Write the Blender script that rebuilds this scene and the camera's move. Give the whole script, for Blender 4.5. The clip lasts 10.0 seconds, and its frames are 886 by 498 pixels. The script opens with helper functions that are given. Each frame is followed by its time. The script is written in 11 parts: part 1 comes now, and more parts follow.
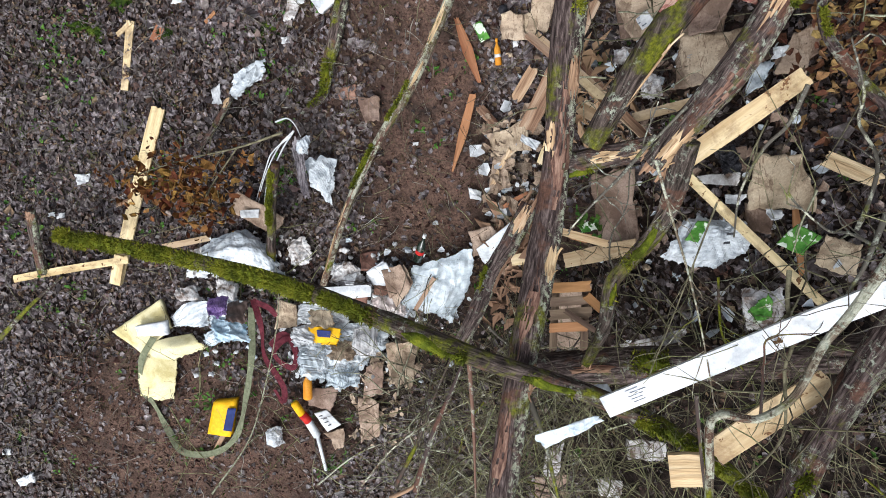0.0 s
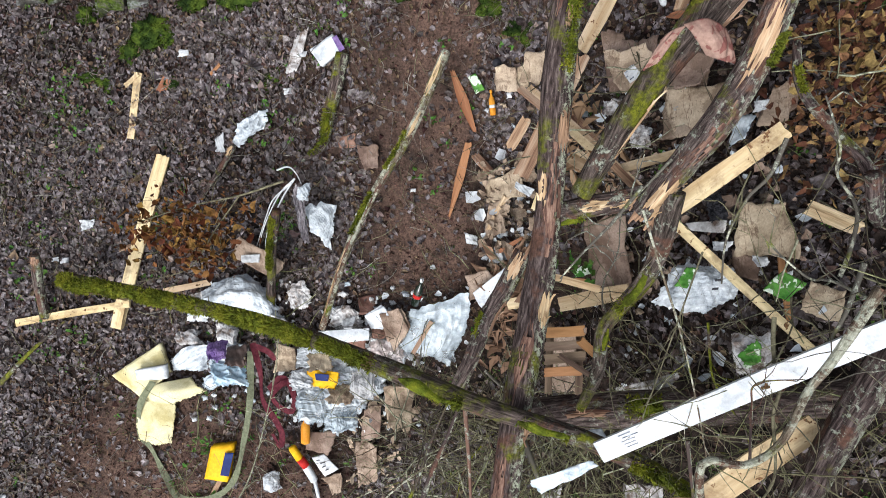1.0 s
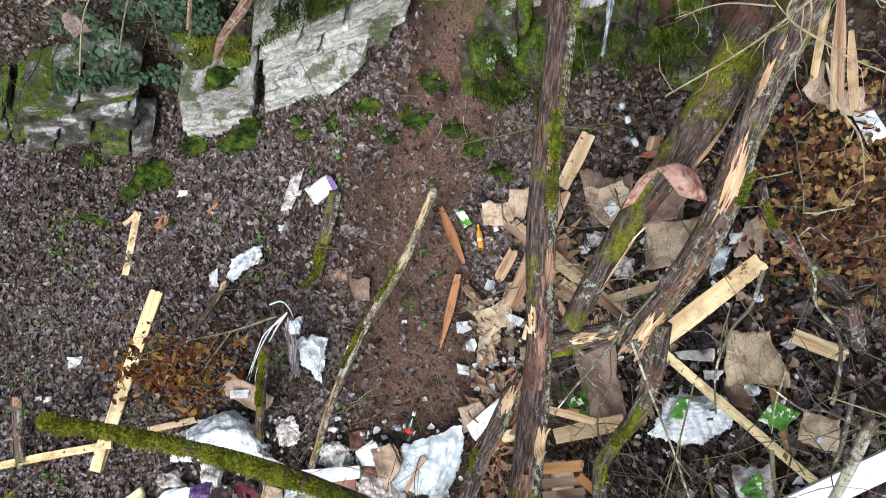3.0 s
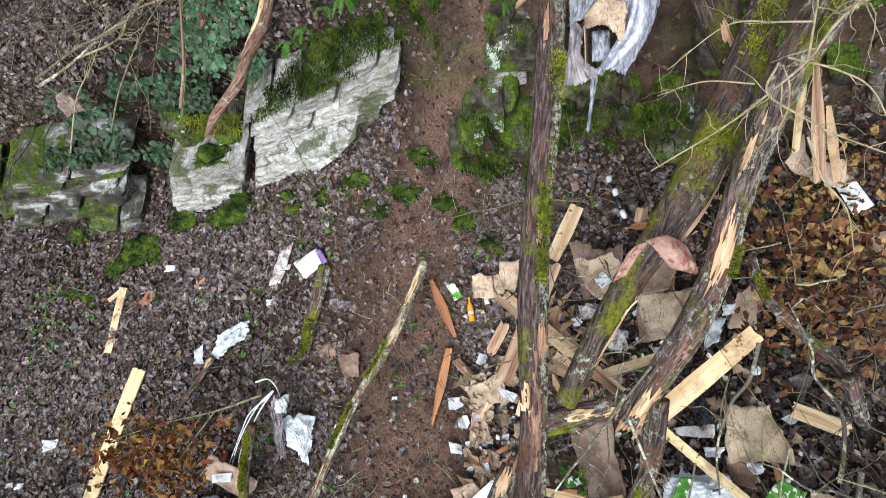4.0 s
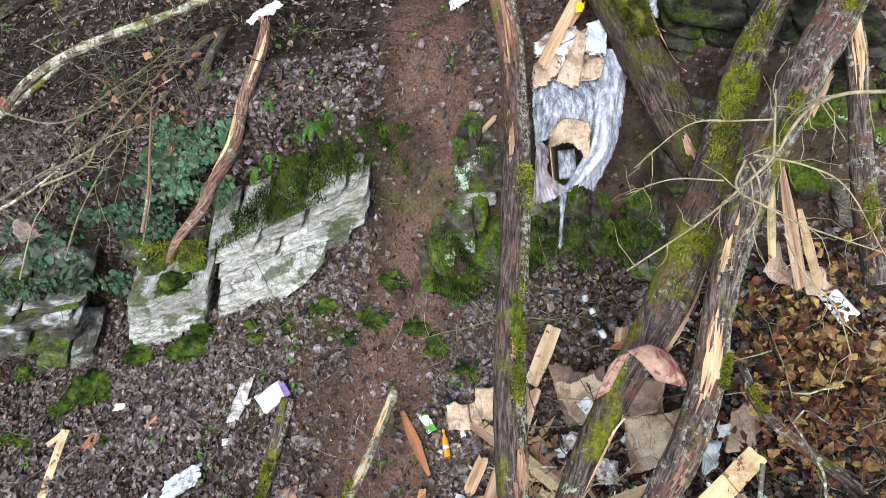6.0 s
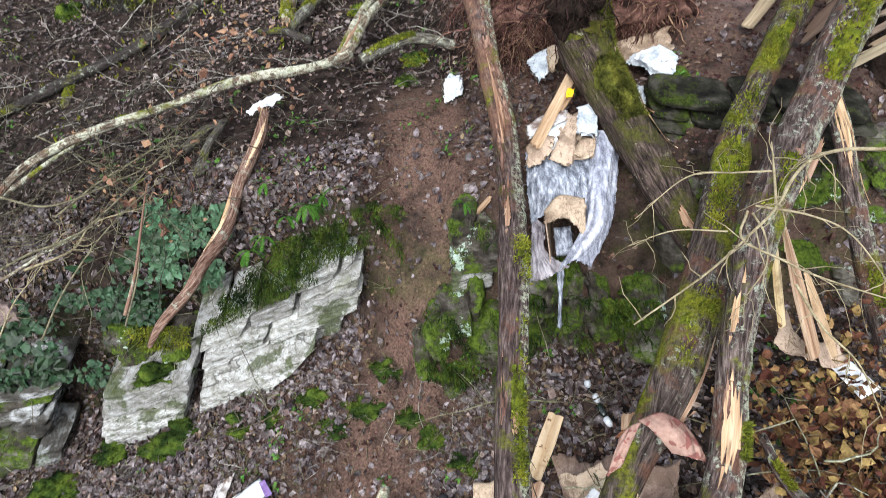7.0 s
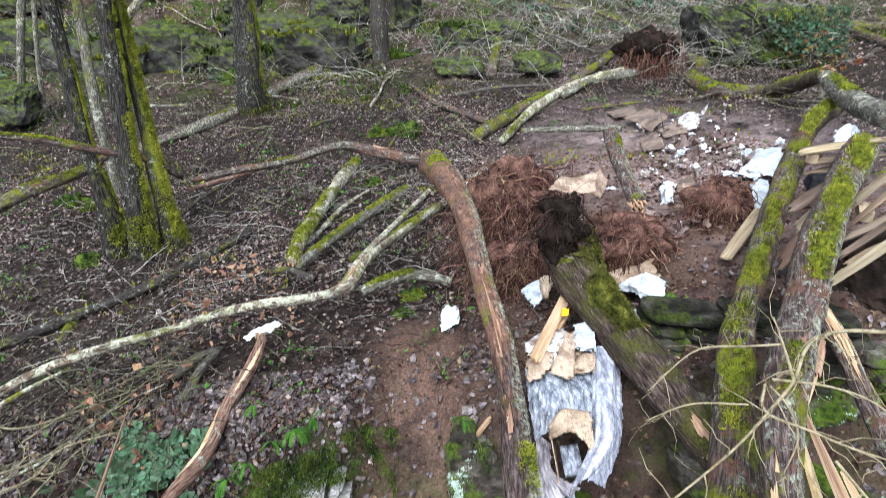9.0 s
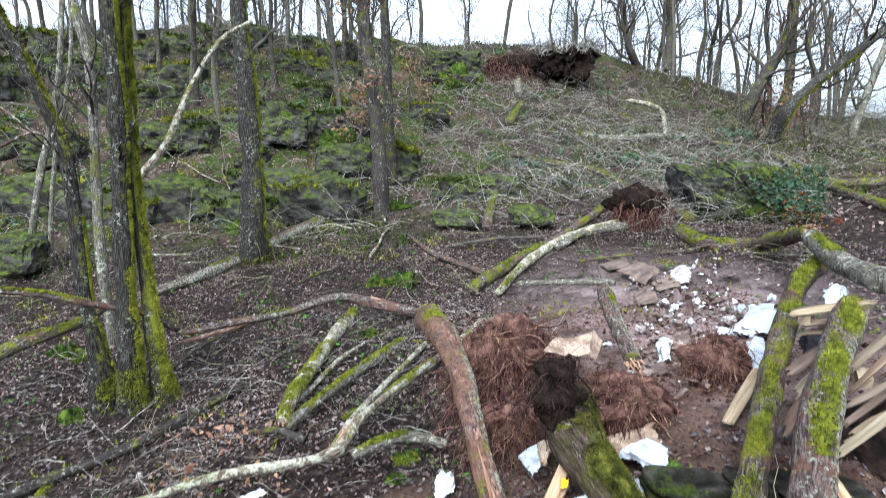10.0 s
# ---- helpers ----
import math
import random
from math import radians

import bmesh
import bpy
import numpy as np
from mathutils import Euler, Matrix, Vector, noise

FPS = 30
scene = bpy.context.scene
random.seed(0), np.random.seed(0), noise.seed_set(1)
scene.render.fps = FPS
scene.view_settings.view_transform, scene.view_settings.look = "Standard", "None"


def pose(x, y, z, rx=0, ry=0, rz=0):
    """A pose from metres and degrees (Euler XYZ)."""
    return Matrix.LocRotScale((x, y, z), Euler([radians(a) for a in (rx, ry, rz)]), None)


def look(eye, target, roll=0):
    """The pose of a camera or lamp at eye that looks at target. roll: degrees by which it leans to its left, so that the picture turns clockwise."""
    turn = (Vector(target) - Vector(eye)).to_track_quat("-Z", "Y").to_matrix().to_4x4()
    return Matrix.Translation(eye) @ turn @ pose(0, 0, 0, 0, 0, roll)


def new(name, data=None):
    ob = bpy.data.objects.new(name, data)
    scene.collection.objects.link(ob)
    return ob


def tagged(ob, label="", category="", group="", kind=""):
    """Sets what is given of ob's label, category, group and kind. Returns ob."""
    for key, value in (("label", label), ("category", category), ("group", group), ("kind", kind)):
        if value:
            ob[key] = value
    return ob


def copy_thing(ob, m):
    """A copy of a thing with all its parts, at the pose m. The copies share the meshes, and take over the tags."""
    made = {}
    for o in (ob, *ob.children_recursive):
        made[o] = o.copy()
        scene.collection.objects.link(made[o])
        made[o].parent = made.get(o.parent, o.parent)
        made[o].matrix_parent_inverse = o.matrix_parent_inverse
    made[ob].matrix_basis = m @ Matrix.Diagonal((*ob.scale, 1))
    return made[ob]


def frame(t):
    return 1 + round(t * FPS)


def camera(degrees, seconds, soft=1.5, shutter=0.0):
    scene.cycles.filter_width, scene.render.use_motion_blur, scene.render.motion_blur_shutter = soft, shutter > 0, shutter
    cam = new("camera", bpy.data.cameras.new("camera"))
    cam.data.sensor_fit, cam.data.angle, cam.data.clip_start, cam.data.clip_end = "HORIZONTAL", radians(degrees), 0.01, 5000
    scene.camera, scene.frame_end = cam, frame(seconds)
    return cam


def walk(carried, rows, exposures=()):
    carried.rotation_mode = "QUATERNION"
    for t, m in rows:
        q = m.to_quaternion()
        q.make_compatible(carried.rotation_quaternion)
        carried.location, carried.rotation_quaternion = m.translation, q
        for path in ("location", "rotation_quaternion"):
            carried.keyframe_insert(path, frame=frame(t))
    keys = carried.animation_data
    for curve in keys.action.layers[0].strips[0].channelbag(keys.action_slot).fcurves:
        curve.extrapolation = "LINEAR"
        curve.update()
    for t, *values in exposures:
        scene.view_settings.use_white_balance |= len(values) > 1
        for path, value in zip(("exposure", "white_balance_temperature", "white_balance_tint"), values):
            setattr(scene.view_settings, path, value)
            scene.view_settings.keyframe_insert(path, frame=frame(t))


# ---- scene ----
cam = camera(70.2, 10.0, soft=0.8, shutter=0.35)
PATH = [
    (0, 0.003, 0.003, 5.401, 0.29, 3.66, -0.93),
    (0.5, 0.028, 0.019, 5.455, 1.91, 3.66, -0.98),
    (1, 0.034, 0.051, 5.509, 3.79, 3.62, -1.07),
    (1.5, 0.034, 0.068, 5.554, 6.13, 3.51, -1.23),
    (2, 0.030, 0.081, 5.592, 8.64, 3.35, -1.50),
    (2.5, 0.025, 0.099, 5.602, 11.64, 3.11, -1.89),
    (4, 0.034, 0.161, 5.557, 21.09, 2.24, -3.11),
    (4.5, 0.079, 0.173, 5.511, 24.35, 1.99, -3.50),
    (5, 0.106, 0.162, 5.451, 27.64, 1.72, -3.92),
    (6.5, 0.087, 0.038, 5.121, 38.79, 0.90, -5.10),
    (7, 0.068, -0.048, 4.962, 44.92, 0.74, -5.28),
    (7.5, 0.047, -0.141, 4.793, 51.19, 0.54, -5.40),
    (8, 0.032, -0.196, 4.640, 57.48, 0.40, -5.47),
    (8.5, 0.015, -0.230, 4.547, 63.64, 0.28, -5.64),
    (9, 0.007, -0.249, 4.518, 70.04, 0.18, -5.68),
    (9.5, 0.028, -0.245, 4.580, 76.51, 0.09, -5.70),
    (10, 0.050, -0.226, 4.689, 82.82, -0.01, -5.73),
]
EXPOSURES = [(0.0, 0.03, 6560, 10), (2.5, 0.2, 6640, 10), (4.5, 0.42, 6520, 10), (7.0, 0.47, 6480, 10), (8.5, 0.6, 6320, 9), (10.0, 0.76, 5950, 9)]
walk(cam, [(t, pose(x, y, z, rx, ry, rz)) for t, x, y, z, rx, ry, rz in PATH], EXPOSURES)

# ---- light: an overcast winter sky ----
world = bpy.data.worlds.new("overcast_sky")
scene.world = world
world.use_nodes = True
wn, wl = world.node_tree.nodes, world.node_tree.links
sky = wn.new("ShaderNodeTexSky")
sky.sky_type, sky.sun_disc = "NISHITA", False
sky.sun_elevation, sky.sun_rotation = radians(48), radians(200)
sky.air_density, sky.dust_density, sky.ozone_density = 1.0, 6.0, 1.0
grey = wn.new("ShaderNodeHueSaturation")
grey.inputs["Saturation"].default_value = 0.3
wl.new(sky.outputs[0], grey.inputs["Color"])
cool = wn.new("ShaderNodeMix")
cool.data_type, cool.blend_type = "RGBA", "MULTIPLY"
cool.inputs["Factor"].default_value = 1.0
cool.inputs[7].default_value = (0.94, 1.0, 1.07, 1)
wl.new(grey.outputs[0], cool.inputs[6])
wl.new(cool.outputs[2], wn["Background"].inputs["Color"])
wn["Background"].inputs["Strength"].default_value = 0.3
sun_data = bpy.data.lights.new("sun", "SUN")
sun_data.energy, sun_data.angle, sun_data.color = 0.6, radians(25), (0.96, 0.98, 1.0)
sun = new("sun", sun_data)
sun.matrix_world = look((-8, -22, 30), (0, 0, 0))

# ---- materials ----


def ramp(nodes, stops):
    r = nodes.new("ShaderNodeValToRGB")
    while len(r.color_ramp.elements) < len(stops):
        r.color_ramp.elements.new(0.5)
    for e, (p, c) in zip(r.color_ramp.elements, stops):
        e.position, e.color = p, (*c, 1)
    return r


class Mat:
    """A procedural material: coarse and fine noise over two or three colours, with optional moss, lichen and random tint."""

    def __init__(self, name, colors, scale=4.0, stretch=(1, 1, 1), coords="Object", rough=0.8, bump=0.4, fine=40.0, tint=0.0, island=0.0, spec=0.06, spread=0.26):
        self.m = bpy.data.materials.new(name)
        self.m.use_nodes = True
        self.n, self.l = self.m.node_tree.nodes, self.m.node_tree.links
        self.bsdf = self.n["Principled BSDF"]
        self.bsdf.inputs["Specular IOR Level"].default_value = spec
        tc = self.n.new("ShaderNodeTexCoord")
        mp = self.n.new("ShaderNodeMapping")
        mp.inputs["Scale"].default_value = stretch
        self.l.new(tc.outputs[coords], mp.inputs[0])
        self.vec, self.plain = mp.outputs[0], tc.outputs["Object"]
        a = self.noise(scale, 6, 0.65)
        stops = [(0.5 - spread / 2 + spread * i / (len(colors) - 1), c) for i, c in enumerate(colors)]
        r = ramp(self.n, stops)
        self.l.new(a, r.inputs[0])
        b = self.noise(fine, 4, 0.7)
        self.color = self.mix(self.range(b, 0.3, 0.7, 0.0, 0.45), r.outputs[0], tuple(v * 0.45 for v in colors[0]))
        if tint:
            info = self.n.new("ShaderNodeObjectInfo")
            self.color = self.vary(info.outputs["Random"], tint)
        if island:
            geo = self.n.new("ShaderNodeNewGeometry")
            self.color = self.vary(geo.outputs["Random Per Island"], island)
        h = self.n.new("ShaderNodeMath")
        h.operation = "MULTIPLY_ADD"
        self.l.new(b, h.inputs[0])
        h.inputs[1].default_value = 0.5
        self.l.new(a, h.inputs[2])
        self.height = h.outputs[0]
        bp = self.n.new("ShaderNodeBump")
        bp.inputs["Strength"].default_value, bp.inputs["Distance"].default_value = bump, 0.02
        self.l.new(self.height, bp.inputs["Height"])
        self.l.new(bp.outputs[0], self.bsdf.inputs["Normal"])
        self.rough = self.range(b, 0.2, 0.8, max(rough - 0.12, 0.05), min(rough + 0.12, 1.0))
        self.done()

    def done(self):
        self.l.new(self.color, self.bsdf.inputs["Base Color"])
        self.l.new(self.rough, self.bsdf.inputs["Roughness"])

    def noise(self, scale, detail=4, rough=0.6, plain=False, offset=0.0):
        t = self.n.new("ShaderNodeTexNoise")
        t.inputs["Scale"].default_value, t.inputs["Detail"].default_value, t.inputs["Roughness"].default_value = scale, detail, rough
        t.inputs["Distortion"].default_value = 0.3
        vec = self.plain if plain else self.vec
        if offset:
            ad = self.n.new("ShaderNodeVectorMath")
            ad.inputs[1].default_value = (offset, offset * 1.7, -offset)
            self.l.new(vec, ad.inputs[0])
            vec = ad.outputs[0]
        self.l.new(vec, t.inputs["Vector"])
        return t.outputs[0]

    def range(self, src, a, b, c=0.0, d=1.0):
        r = self.n.new("ShaderNodeMapRange")
        for i, v in enumerate((a, b, c, d)):
            r.inputs[i + 1].default_value = v
        self.l.new(src, r.inputs[0])
        return r.outputs[0]

    def times(self, a, b, op="MULTIPLY"):
        m = self.n.new("ShaderNodeMath")
        m.operation = op
        for i, v in enumerate((a, b)):
            if isinstance(v, (int, float)):
                m.inputs[i].default_value = v
            else:
                self.l.new(v, m.inputs[i])
        return m.outputs[0]

    def mix(self, fac, a, b):
        m = self.n.new("ShaderNodeMix")
        m.data_type = "RGBA"
        self.l.new(fac, m.inputs["Factor"])
        for key, v in ((6, a), (7, b)):
            if isinstance(v, tuple):
                m.inputs[key].default_value = (*v, 1)
            else:
                self.l.new(v, m.inputs[key])
        return m.outputs[2]

    def vary(self, rnd, amount):
        hs = self.n.new("ShaderNodeHueSaturation")
        self.l.new(self.range(rnd, 0, 1, 0.5 - 0.035 * amount, 0.5 + 0.03 * amount), hs.inputs["Hue"])
        self.l.new(self.range(rnd, 0, 1, 1 - 0.55 * amount, 1 + 0.7 * amount), hs.inputs["Value"])
        self.l.new(self.color, hs.inputs["Color"])
        return hs.outputs[0]

    def up(self, a, b):
        g = self.n.new("ShaderNodeNewGeometry")
        s = self.n.new("ShaderNodeSeparateXYZ")
        self.l.new(g.outputs["Normal"], s.inputs[0])
        return self.range(s.outputs[2], a, b)

    def facing(self, way, a, b):
        """How far the surface faces a compass way."""
        g = self.n.new("ShaderNodeNewGeometry")
        d = self.n.new("ShaderNodeVectorMath")
        d.operation = "DOT_PRODUCT"
        d.inputs[1].default_value = way
        self.l.new(g.outputs["Normal"], d.inputs[0])
        return self.range(d.outputs["Value"], a, b)

    def attr(self, name):
        a = self.n.new("ShaderNodeAttribute")
        a.attribute_name = name
        return a.outputs["Fac"]

    def lines(self, stretch, width, color, scale=1.0, tilt=0.0):
        """Thin cracks along the layers of stretched noise, dipping by tilt degrees along x."""
        turn = self.n.new("ShaderNodeMapping")
        turn.inputs["Rotation"].default_value = (0, radians(tilt), 0)
        self.l.new(self.plain, turn.inputs[0])
        mp = self.n.new("ShaderNodeMapping")
        mp.inputs["Scale"].default_value = stretch
        self.l.new(turn.outputs[0], mp.inputs[0])
        keep, self.vec = self.vec, mp.outputs[0]
        n = self.noise(scale, 5, 0.6)
        self.vec = keep
        d = self.times(self.times(n, 0.5, "SUBTRACT"), 0.0, "ABSOLUTE")
        self.color = self.mix(self.range(d, 0.0, width, 0.9, 0.0), self.color, color)
        self.done()
        return self

    def grow(self, fac, color, dark, scale=30.0):
        """Lays a growth (moss, lichen) over the colour where fac is high."""
        n = self.noise(scale, 5, 0.7, plain=True, offset=3.3)
        c = self.mix(self.range(n, 0.35, 0.65), dark, color)
        self.color = self.mix(fac, self.color, c)
        self.done()
        return self


MOSS, MOSS_D = (0.165, 0.172, 0.016), (0.038, 0.044, 0.008)


def bark(name, colors, mossy=0.5, lichen=0.5, tint=0.3, red=0.0, spread=0.28, crust=0.0, side=0.0, flecks=0.0):
    m = Mat(name, colors, scale=55, stretch=(1, 0.14, 1), coords="UV", rough=0.75, bump=1.0, fine=200, tint=tint, spread=spread)
    if red:
        m.grow(m.times(m.range(m.noise(3.4, 4, 0.7, plain=True, offset=17), 0.6 - 0.12 * red, 0.66 - 0.12 * red), 0.75), (0.15, 0.075, 0.05), (0.06, 0.03, 0.022), 40)
    if crust:
        m.grow(m.range(m.noise(7, 6, 0.8, plain=True, offset=27), 0.6 - 0.14 * crust, 0.66 - 0.14 * crust), (0.5, 0.5, 0.4), (0.26, 0.26, 0.19), 50)
    li = m.times(m.range(m.noise(17, 5, 0.8, plain=True, offset=7), 0.55, 0.62), m.range(m.noise(2.3, 3, 0.6, plain=True, offset=2), 0.58 - 0.25 * lichen, 0.68 - 0.25 * lichen))
    m.grow(li, (0.36, 0.38, 0.31), (0.15, 0.17, 0.13), 60)
    if flecks:
        m.grow(m.times(m.range(m.noise(24, 5, 0.8, plain=True, offset=61), 0.56 - 0.1 * flecks, 0.6 - 0.1 * flecks), m.facing((0.95, 0.05, 0.25), 0.4, 0.8)), (0.46, 0.48, 0.38), (0.2, 0.22, 0.14), 60)
    if side:
        m.grow(m.times(m.range(m.noise(3.2, 6, 0.75, plain=True, offset=44), 0.56 - 0.2 * side, 0.66 - 0.2 * side), m.facing((0.9, -0.4, 0.15), 0.35, 0.8)), MOSS, MOSS_D, 40)
    if mossy:
        mo = m.times(m.range(m.noise(2.6, 5, 0.7, plain=True, offset=11), 0.66 - 0.24 * mossy, 0.76 - 0.24 * mossy), m.up(-0.5, 0.45))
        m.grow(mo, MOSS, MOSS_D, 45)
    return m.m


M = {}
M["bark"] = bark("bark", [(0.017, 0.012, 0.011), (0.075, 0.054, 0.049), (0.21, 0.163, 0.148)], 0.4, 0.75, red=0.6, flecks=0.6)
mm = Mat("peeling_bark", [(0.017, 0.012, 0.011), (0.075, 0.054, 0.049), (0.21, 0.163, 0.148)], 55, (1, 0.14, 1), "UV", 0.7, 1.0, 200, tint=0.3, spread=0.28)
along = mm.n.new("ShaderNodeSeparateXYZ")
mm.l.new(mm.plain, along.inputs[0])
upper = mm.range(along.outputs[1], 3.2, 5.4)
mm.grow(mm.times(mm.range(mm.noise(3.4, 4, 0.7, plain=True, offset=17), 0.52, 0.6), 0.75), (0.15, 0.075, 0.05), (0.06, 0.03, 0.022), 40)
mm.grow(mm.times(upper, mm.range(mm.noise(3.6, 6, 0.75, plain=True, offset=52), 0.42, 0.54, 0.0, 0.9)), (0.25, 0.142, 0.094), (0.075, 0.04, 0.029), 18)
mm.grow(mm.range(mm.noise(5, 6, 0.8, plain=True, offset=58), 0.62, 0.66), (0.3, 0.29, 0.2), (0.12, 0.12, 0.07), 60)
mm.grow(mm.times(mm.range(mm.noise(24, 5, 0.8, plain=True, offset=61), 0.5, 0.54), mm.facing((0.95, 0.05, 0.25), 0.4, 0.8)), (0.46, 0.48, 0.38), (0.2, 0.22, 0.14), 60)
mm.grow(mm.times(mm.range(mm.noise(2.6, 5, 0.7, plain=True, offset=11), 0.56, 0.66), mm.up(-0.5, 0.45)), MOSS, MOSS_D, 45)
M["bark_peeling"] = mm.m
mm = Mat("olive_mossed_bark", [(0.012, 0.009, 0.008), (0.05, 0.036, 0.03), (0.14, 0.1, 0.085)], 45, (1, 0.16, 1), "UV", 0.75, 1.0, 160, tint=0.2)
mm.grow(mm.times(mm.range(mm.noise(3.1, 6, 0.75, plain=True, offset=11), 0.46, 0.58), mm.up(-0.5, 0.6)), (0.075, 0.075, 0.016), (0.022, 0.022, 0.008), 50)
mm.grow(mm.range(mm.noise(13, 5, 0.8, plain=True, offset=7), 0.62, 0.66), (0.24, 0.24, 0.15), (0.1, 0.1, 0.06), 60)
M["bark_olive"] = mm.m
M["bark_mossy"] = bark("bark_mossy", [(0.016, 0.012, 0.01), (0.068, 0.052, 0.044), (0.18, 0.14, 0.122)], 0.7, 0.5, red=0.4)
M["bark_grey"] = bark("bark_grey", [(0.03, 0.025, 0.021), (0.11, 0.1, 0.082), (0.25, 0.235, 0.2)], 0.5, 0.9, crust=0.35)
M["bark_red"] = bark("bark_red", [(0.05, 0.026, 0.018), (0.19, 0.112, 0.082), (0.36, 0.26, 0.2)], 0.1, 0.4, spread=0.3)
M["bark_pale"] = bark("bark_pale", [(0.035, 0.025, 0.018), (0.15, 0.115, 0.082), (0.32, 0.27, 0.2)], 0.55, 0.9, red=0.5, spread=0.3, crust=0.85)
M["bark_far"] = bark("bark_far", [(0.025, 0.021, 0.018), (0.06, 0.052, 0.046), (0.11, 0.098, 0.088)], 0.5, 0.4, 0.8)
M["bark_dark"] = bark("bark_dark", [(0.009, 0.008, 0.007), (0.032, 0.027, 0.024), (0.1, 0.092, 0.083)], 0.6, 0.35)
M["bark_tree"] = bark("bark_tree", [(0.006, 0.0055, 0.005), (0.026, 0.023, 0.02), (0.085, 0.08, 0.07)], 0.2, 0.5, side=0.1)
M["bark_tree_mossy"] = bark("bark_tree_mossy", [(0.008, 0.008, 0.006), (0.03, 0.028, 0.018), (0.08, 0.076, 0.05)], 0.5, 0.3, side=0.6)
M["twig"] = Mat("twig", [(0.05, 0.044, 0.028), (0.18, 0.162, 0.105)], 20, island=0.9, rough=0.75).m
M["twig_dark"] = Mat("dark_wet_twigs", [(0.018, 0.015, 0.012), (0.09, 0.08, 0.062)], 16, island=1.1, rough=0.7).m
M["twig_grey"] = Mat("grey_dead_twigs", [(0.11, 0.1, 0.085), (0.34, 0.32, 0.285)], 12, island=0.8, rough=0.8).m
M["twig_moss"] = Mat("green_lichened_twigs", [(0.075, 0.08, 0.034), (0.24, 0.235, 0.13)], 12, island=0.8, rough=0.8).m
M["twig_lichen"] = Mat("lichen_crusted_twigs", [(0.08, 0.075, 0.045), (0.24, 0.24, 0.16), (0.42, 0.43, 0.33)], 30, island=0.7, rough=0.85, spread=0.34).m
M["peeled"] = Mat("peeled_inner_bark", [(0.06, 0.032, 0.025), (0.16, 0.088, 0.065), (0.27, 0.17, 0.125)], 30, (1, 0.2, 1), "UV", 0.6, 0.5, 120, spread=0.2).m
M["twig_pale"] = Mat("twig_pale", [(0.15, 0.12, 0.07), (0.36, 0.31, 0.2)], 20, rough=0.7).m
M["root"] = Mat("root", [(0.045, 0.023, 0.018), (0.21, 0.11, 0.083)], 14, island=1.1, rough=0.85).m
M["root_dark"] = Mat("dark_wet_root", [(0.012, 0.008, 0.007), (0.05, 0.03, 0.024)], 14, island=1.0, rough=0.8).m
M["crumb"] = Mat("soil_crumb", [(0.025, 0.0145, 0.0115), (0.115, 0.065, 0.049)], 14, island=1.1, rough=0.85).m
M["red_earth"] = Mat("torn_red_earth", [(0.012, 0.007, 0.006), (0.085, 0.044, 0.034), (0.19, 0.105, 0.08)], 7, rough=0.9, bump=1.0, fine=45, spec=0.03).m
mm = Mat("fresh_timber", [(0.4, 0.28, 0.15), (0.58, 0.45, 0.27), (0.66, 0.54, 0.37)], 7, (1, 0.07, 1), "UV", 0.62, 0.25, 34, tint=0.4)
mm.grow(mm.times(mm.range(mm.noise(4.5, 6, 0.75, plain=True, offset=21), 0.5, 0.62), 0.6), (0.24, 0.15, 0.08), (0.13, 0.08, 0.045), 25)
mm.grow(mm.range(mm.noise(15, 3, 0.6, plain=True, offset=24), 0.64, 0.67), (0.2, 0.1, 0.045), (0.07, 0.035, 0.02), 60)
M["wood"] = mm.m
M["wood_pale"] = Mat("splintered_timber", [(0.13, 0.068, 0.042), (0.4, 0.265, 0.16), (0.58, 0.45, 0.31)], 16, (1, 0.06, 1), "UV", 0.7, 0.8, 60, tint=0.5, spread=0.34).m
M["wood_red"] = Mat("reddish_timber", [(0.2, 0.085, 0.04), (0.4, 0.2, 0.1)], 6, (1, 0.1, 1), "UV", 0.65, 0.4, 30, tint=0.4).m
M["wood_old"] = Mat("weathered_timber", [(0.07, 0.048, 0.034), (0.22, 0.16, 0.108), (0.36, 0.285, 0.2)], 9, (1, 0.07, 1), "UV", 0.7, 0.5, 40, tint=0.7, spread=0.34).m
M["wood_grey"] = Mat("grey_brown_timber", [(0.04, 0.03, 0.022), (0.17, 0.13, 0.095), (0.34, 0.275, 0.21)], 9, (1, 0.07, 1), "UV", 0.7, 0.6, 40, tint=0.9, spread=0.34).m
mm = Mat("wet_cardboard", [(0.17, 0.118, 0.085), (0.34, 0.255, 0.19), (0.42, 0.328, 0.25)], 5, rough=0.8, bump=0.25, fine=70, tint=0.6)
mm.grow(mm.times(mm.range(mm.noise(3.2, 6, 0.75, plain=True, offset=14), 0.53, 0.58), 0.6), (0.14, 0.092, 0.064), (0.07, 0.045, 0.032), 20)
mm.lines((9, 1.5, 3), 0.012, (0.13, 0.085, 0.058))
mm.grow(mm.times(mm.range(mm.noise(38, 5, 0.8, plain=True, offset=19), 0.62, 0.66), 0.8), (0.06, 0.04, 0.03), (0.03, 0.02, 0.015), 60)
M["card"] = mm.m
M["soaked"] = Mat("soaked_cardboard", [(0.05, 0.032, 0.025), (0.13, 0.088, 0.066), (0.2, 0.14, 0.11)], 6, rough=0.5, bump=0.3, tint=0.5, spec=0.4).m
mm = Mat("white_plastic", [(0.38, 0.4, 0.425), (0.56, 0.58, 0.595), (0.69, 0.7, 0.71)], 5, rough=0.45, bump=0.15, tint=0.12, spec=0.4)
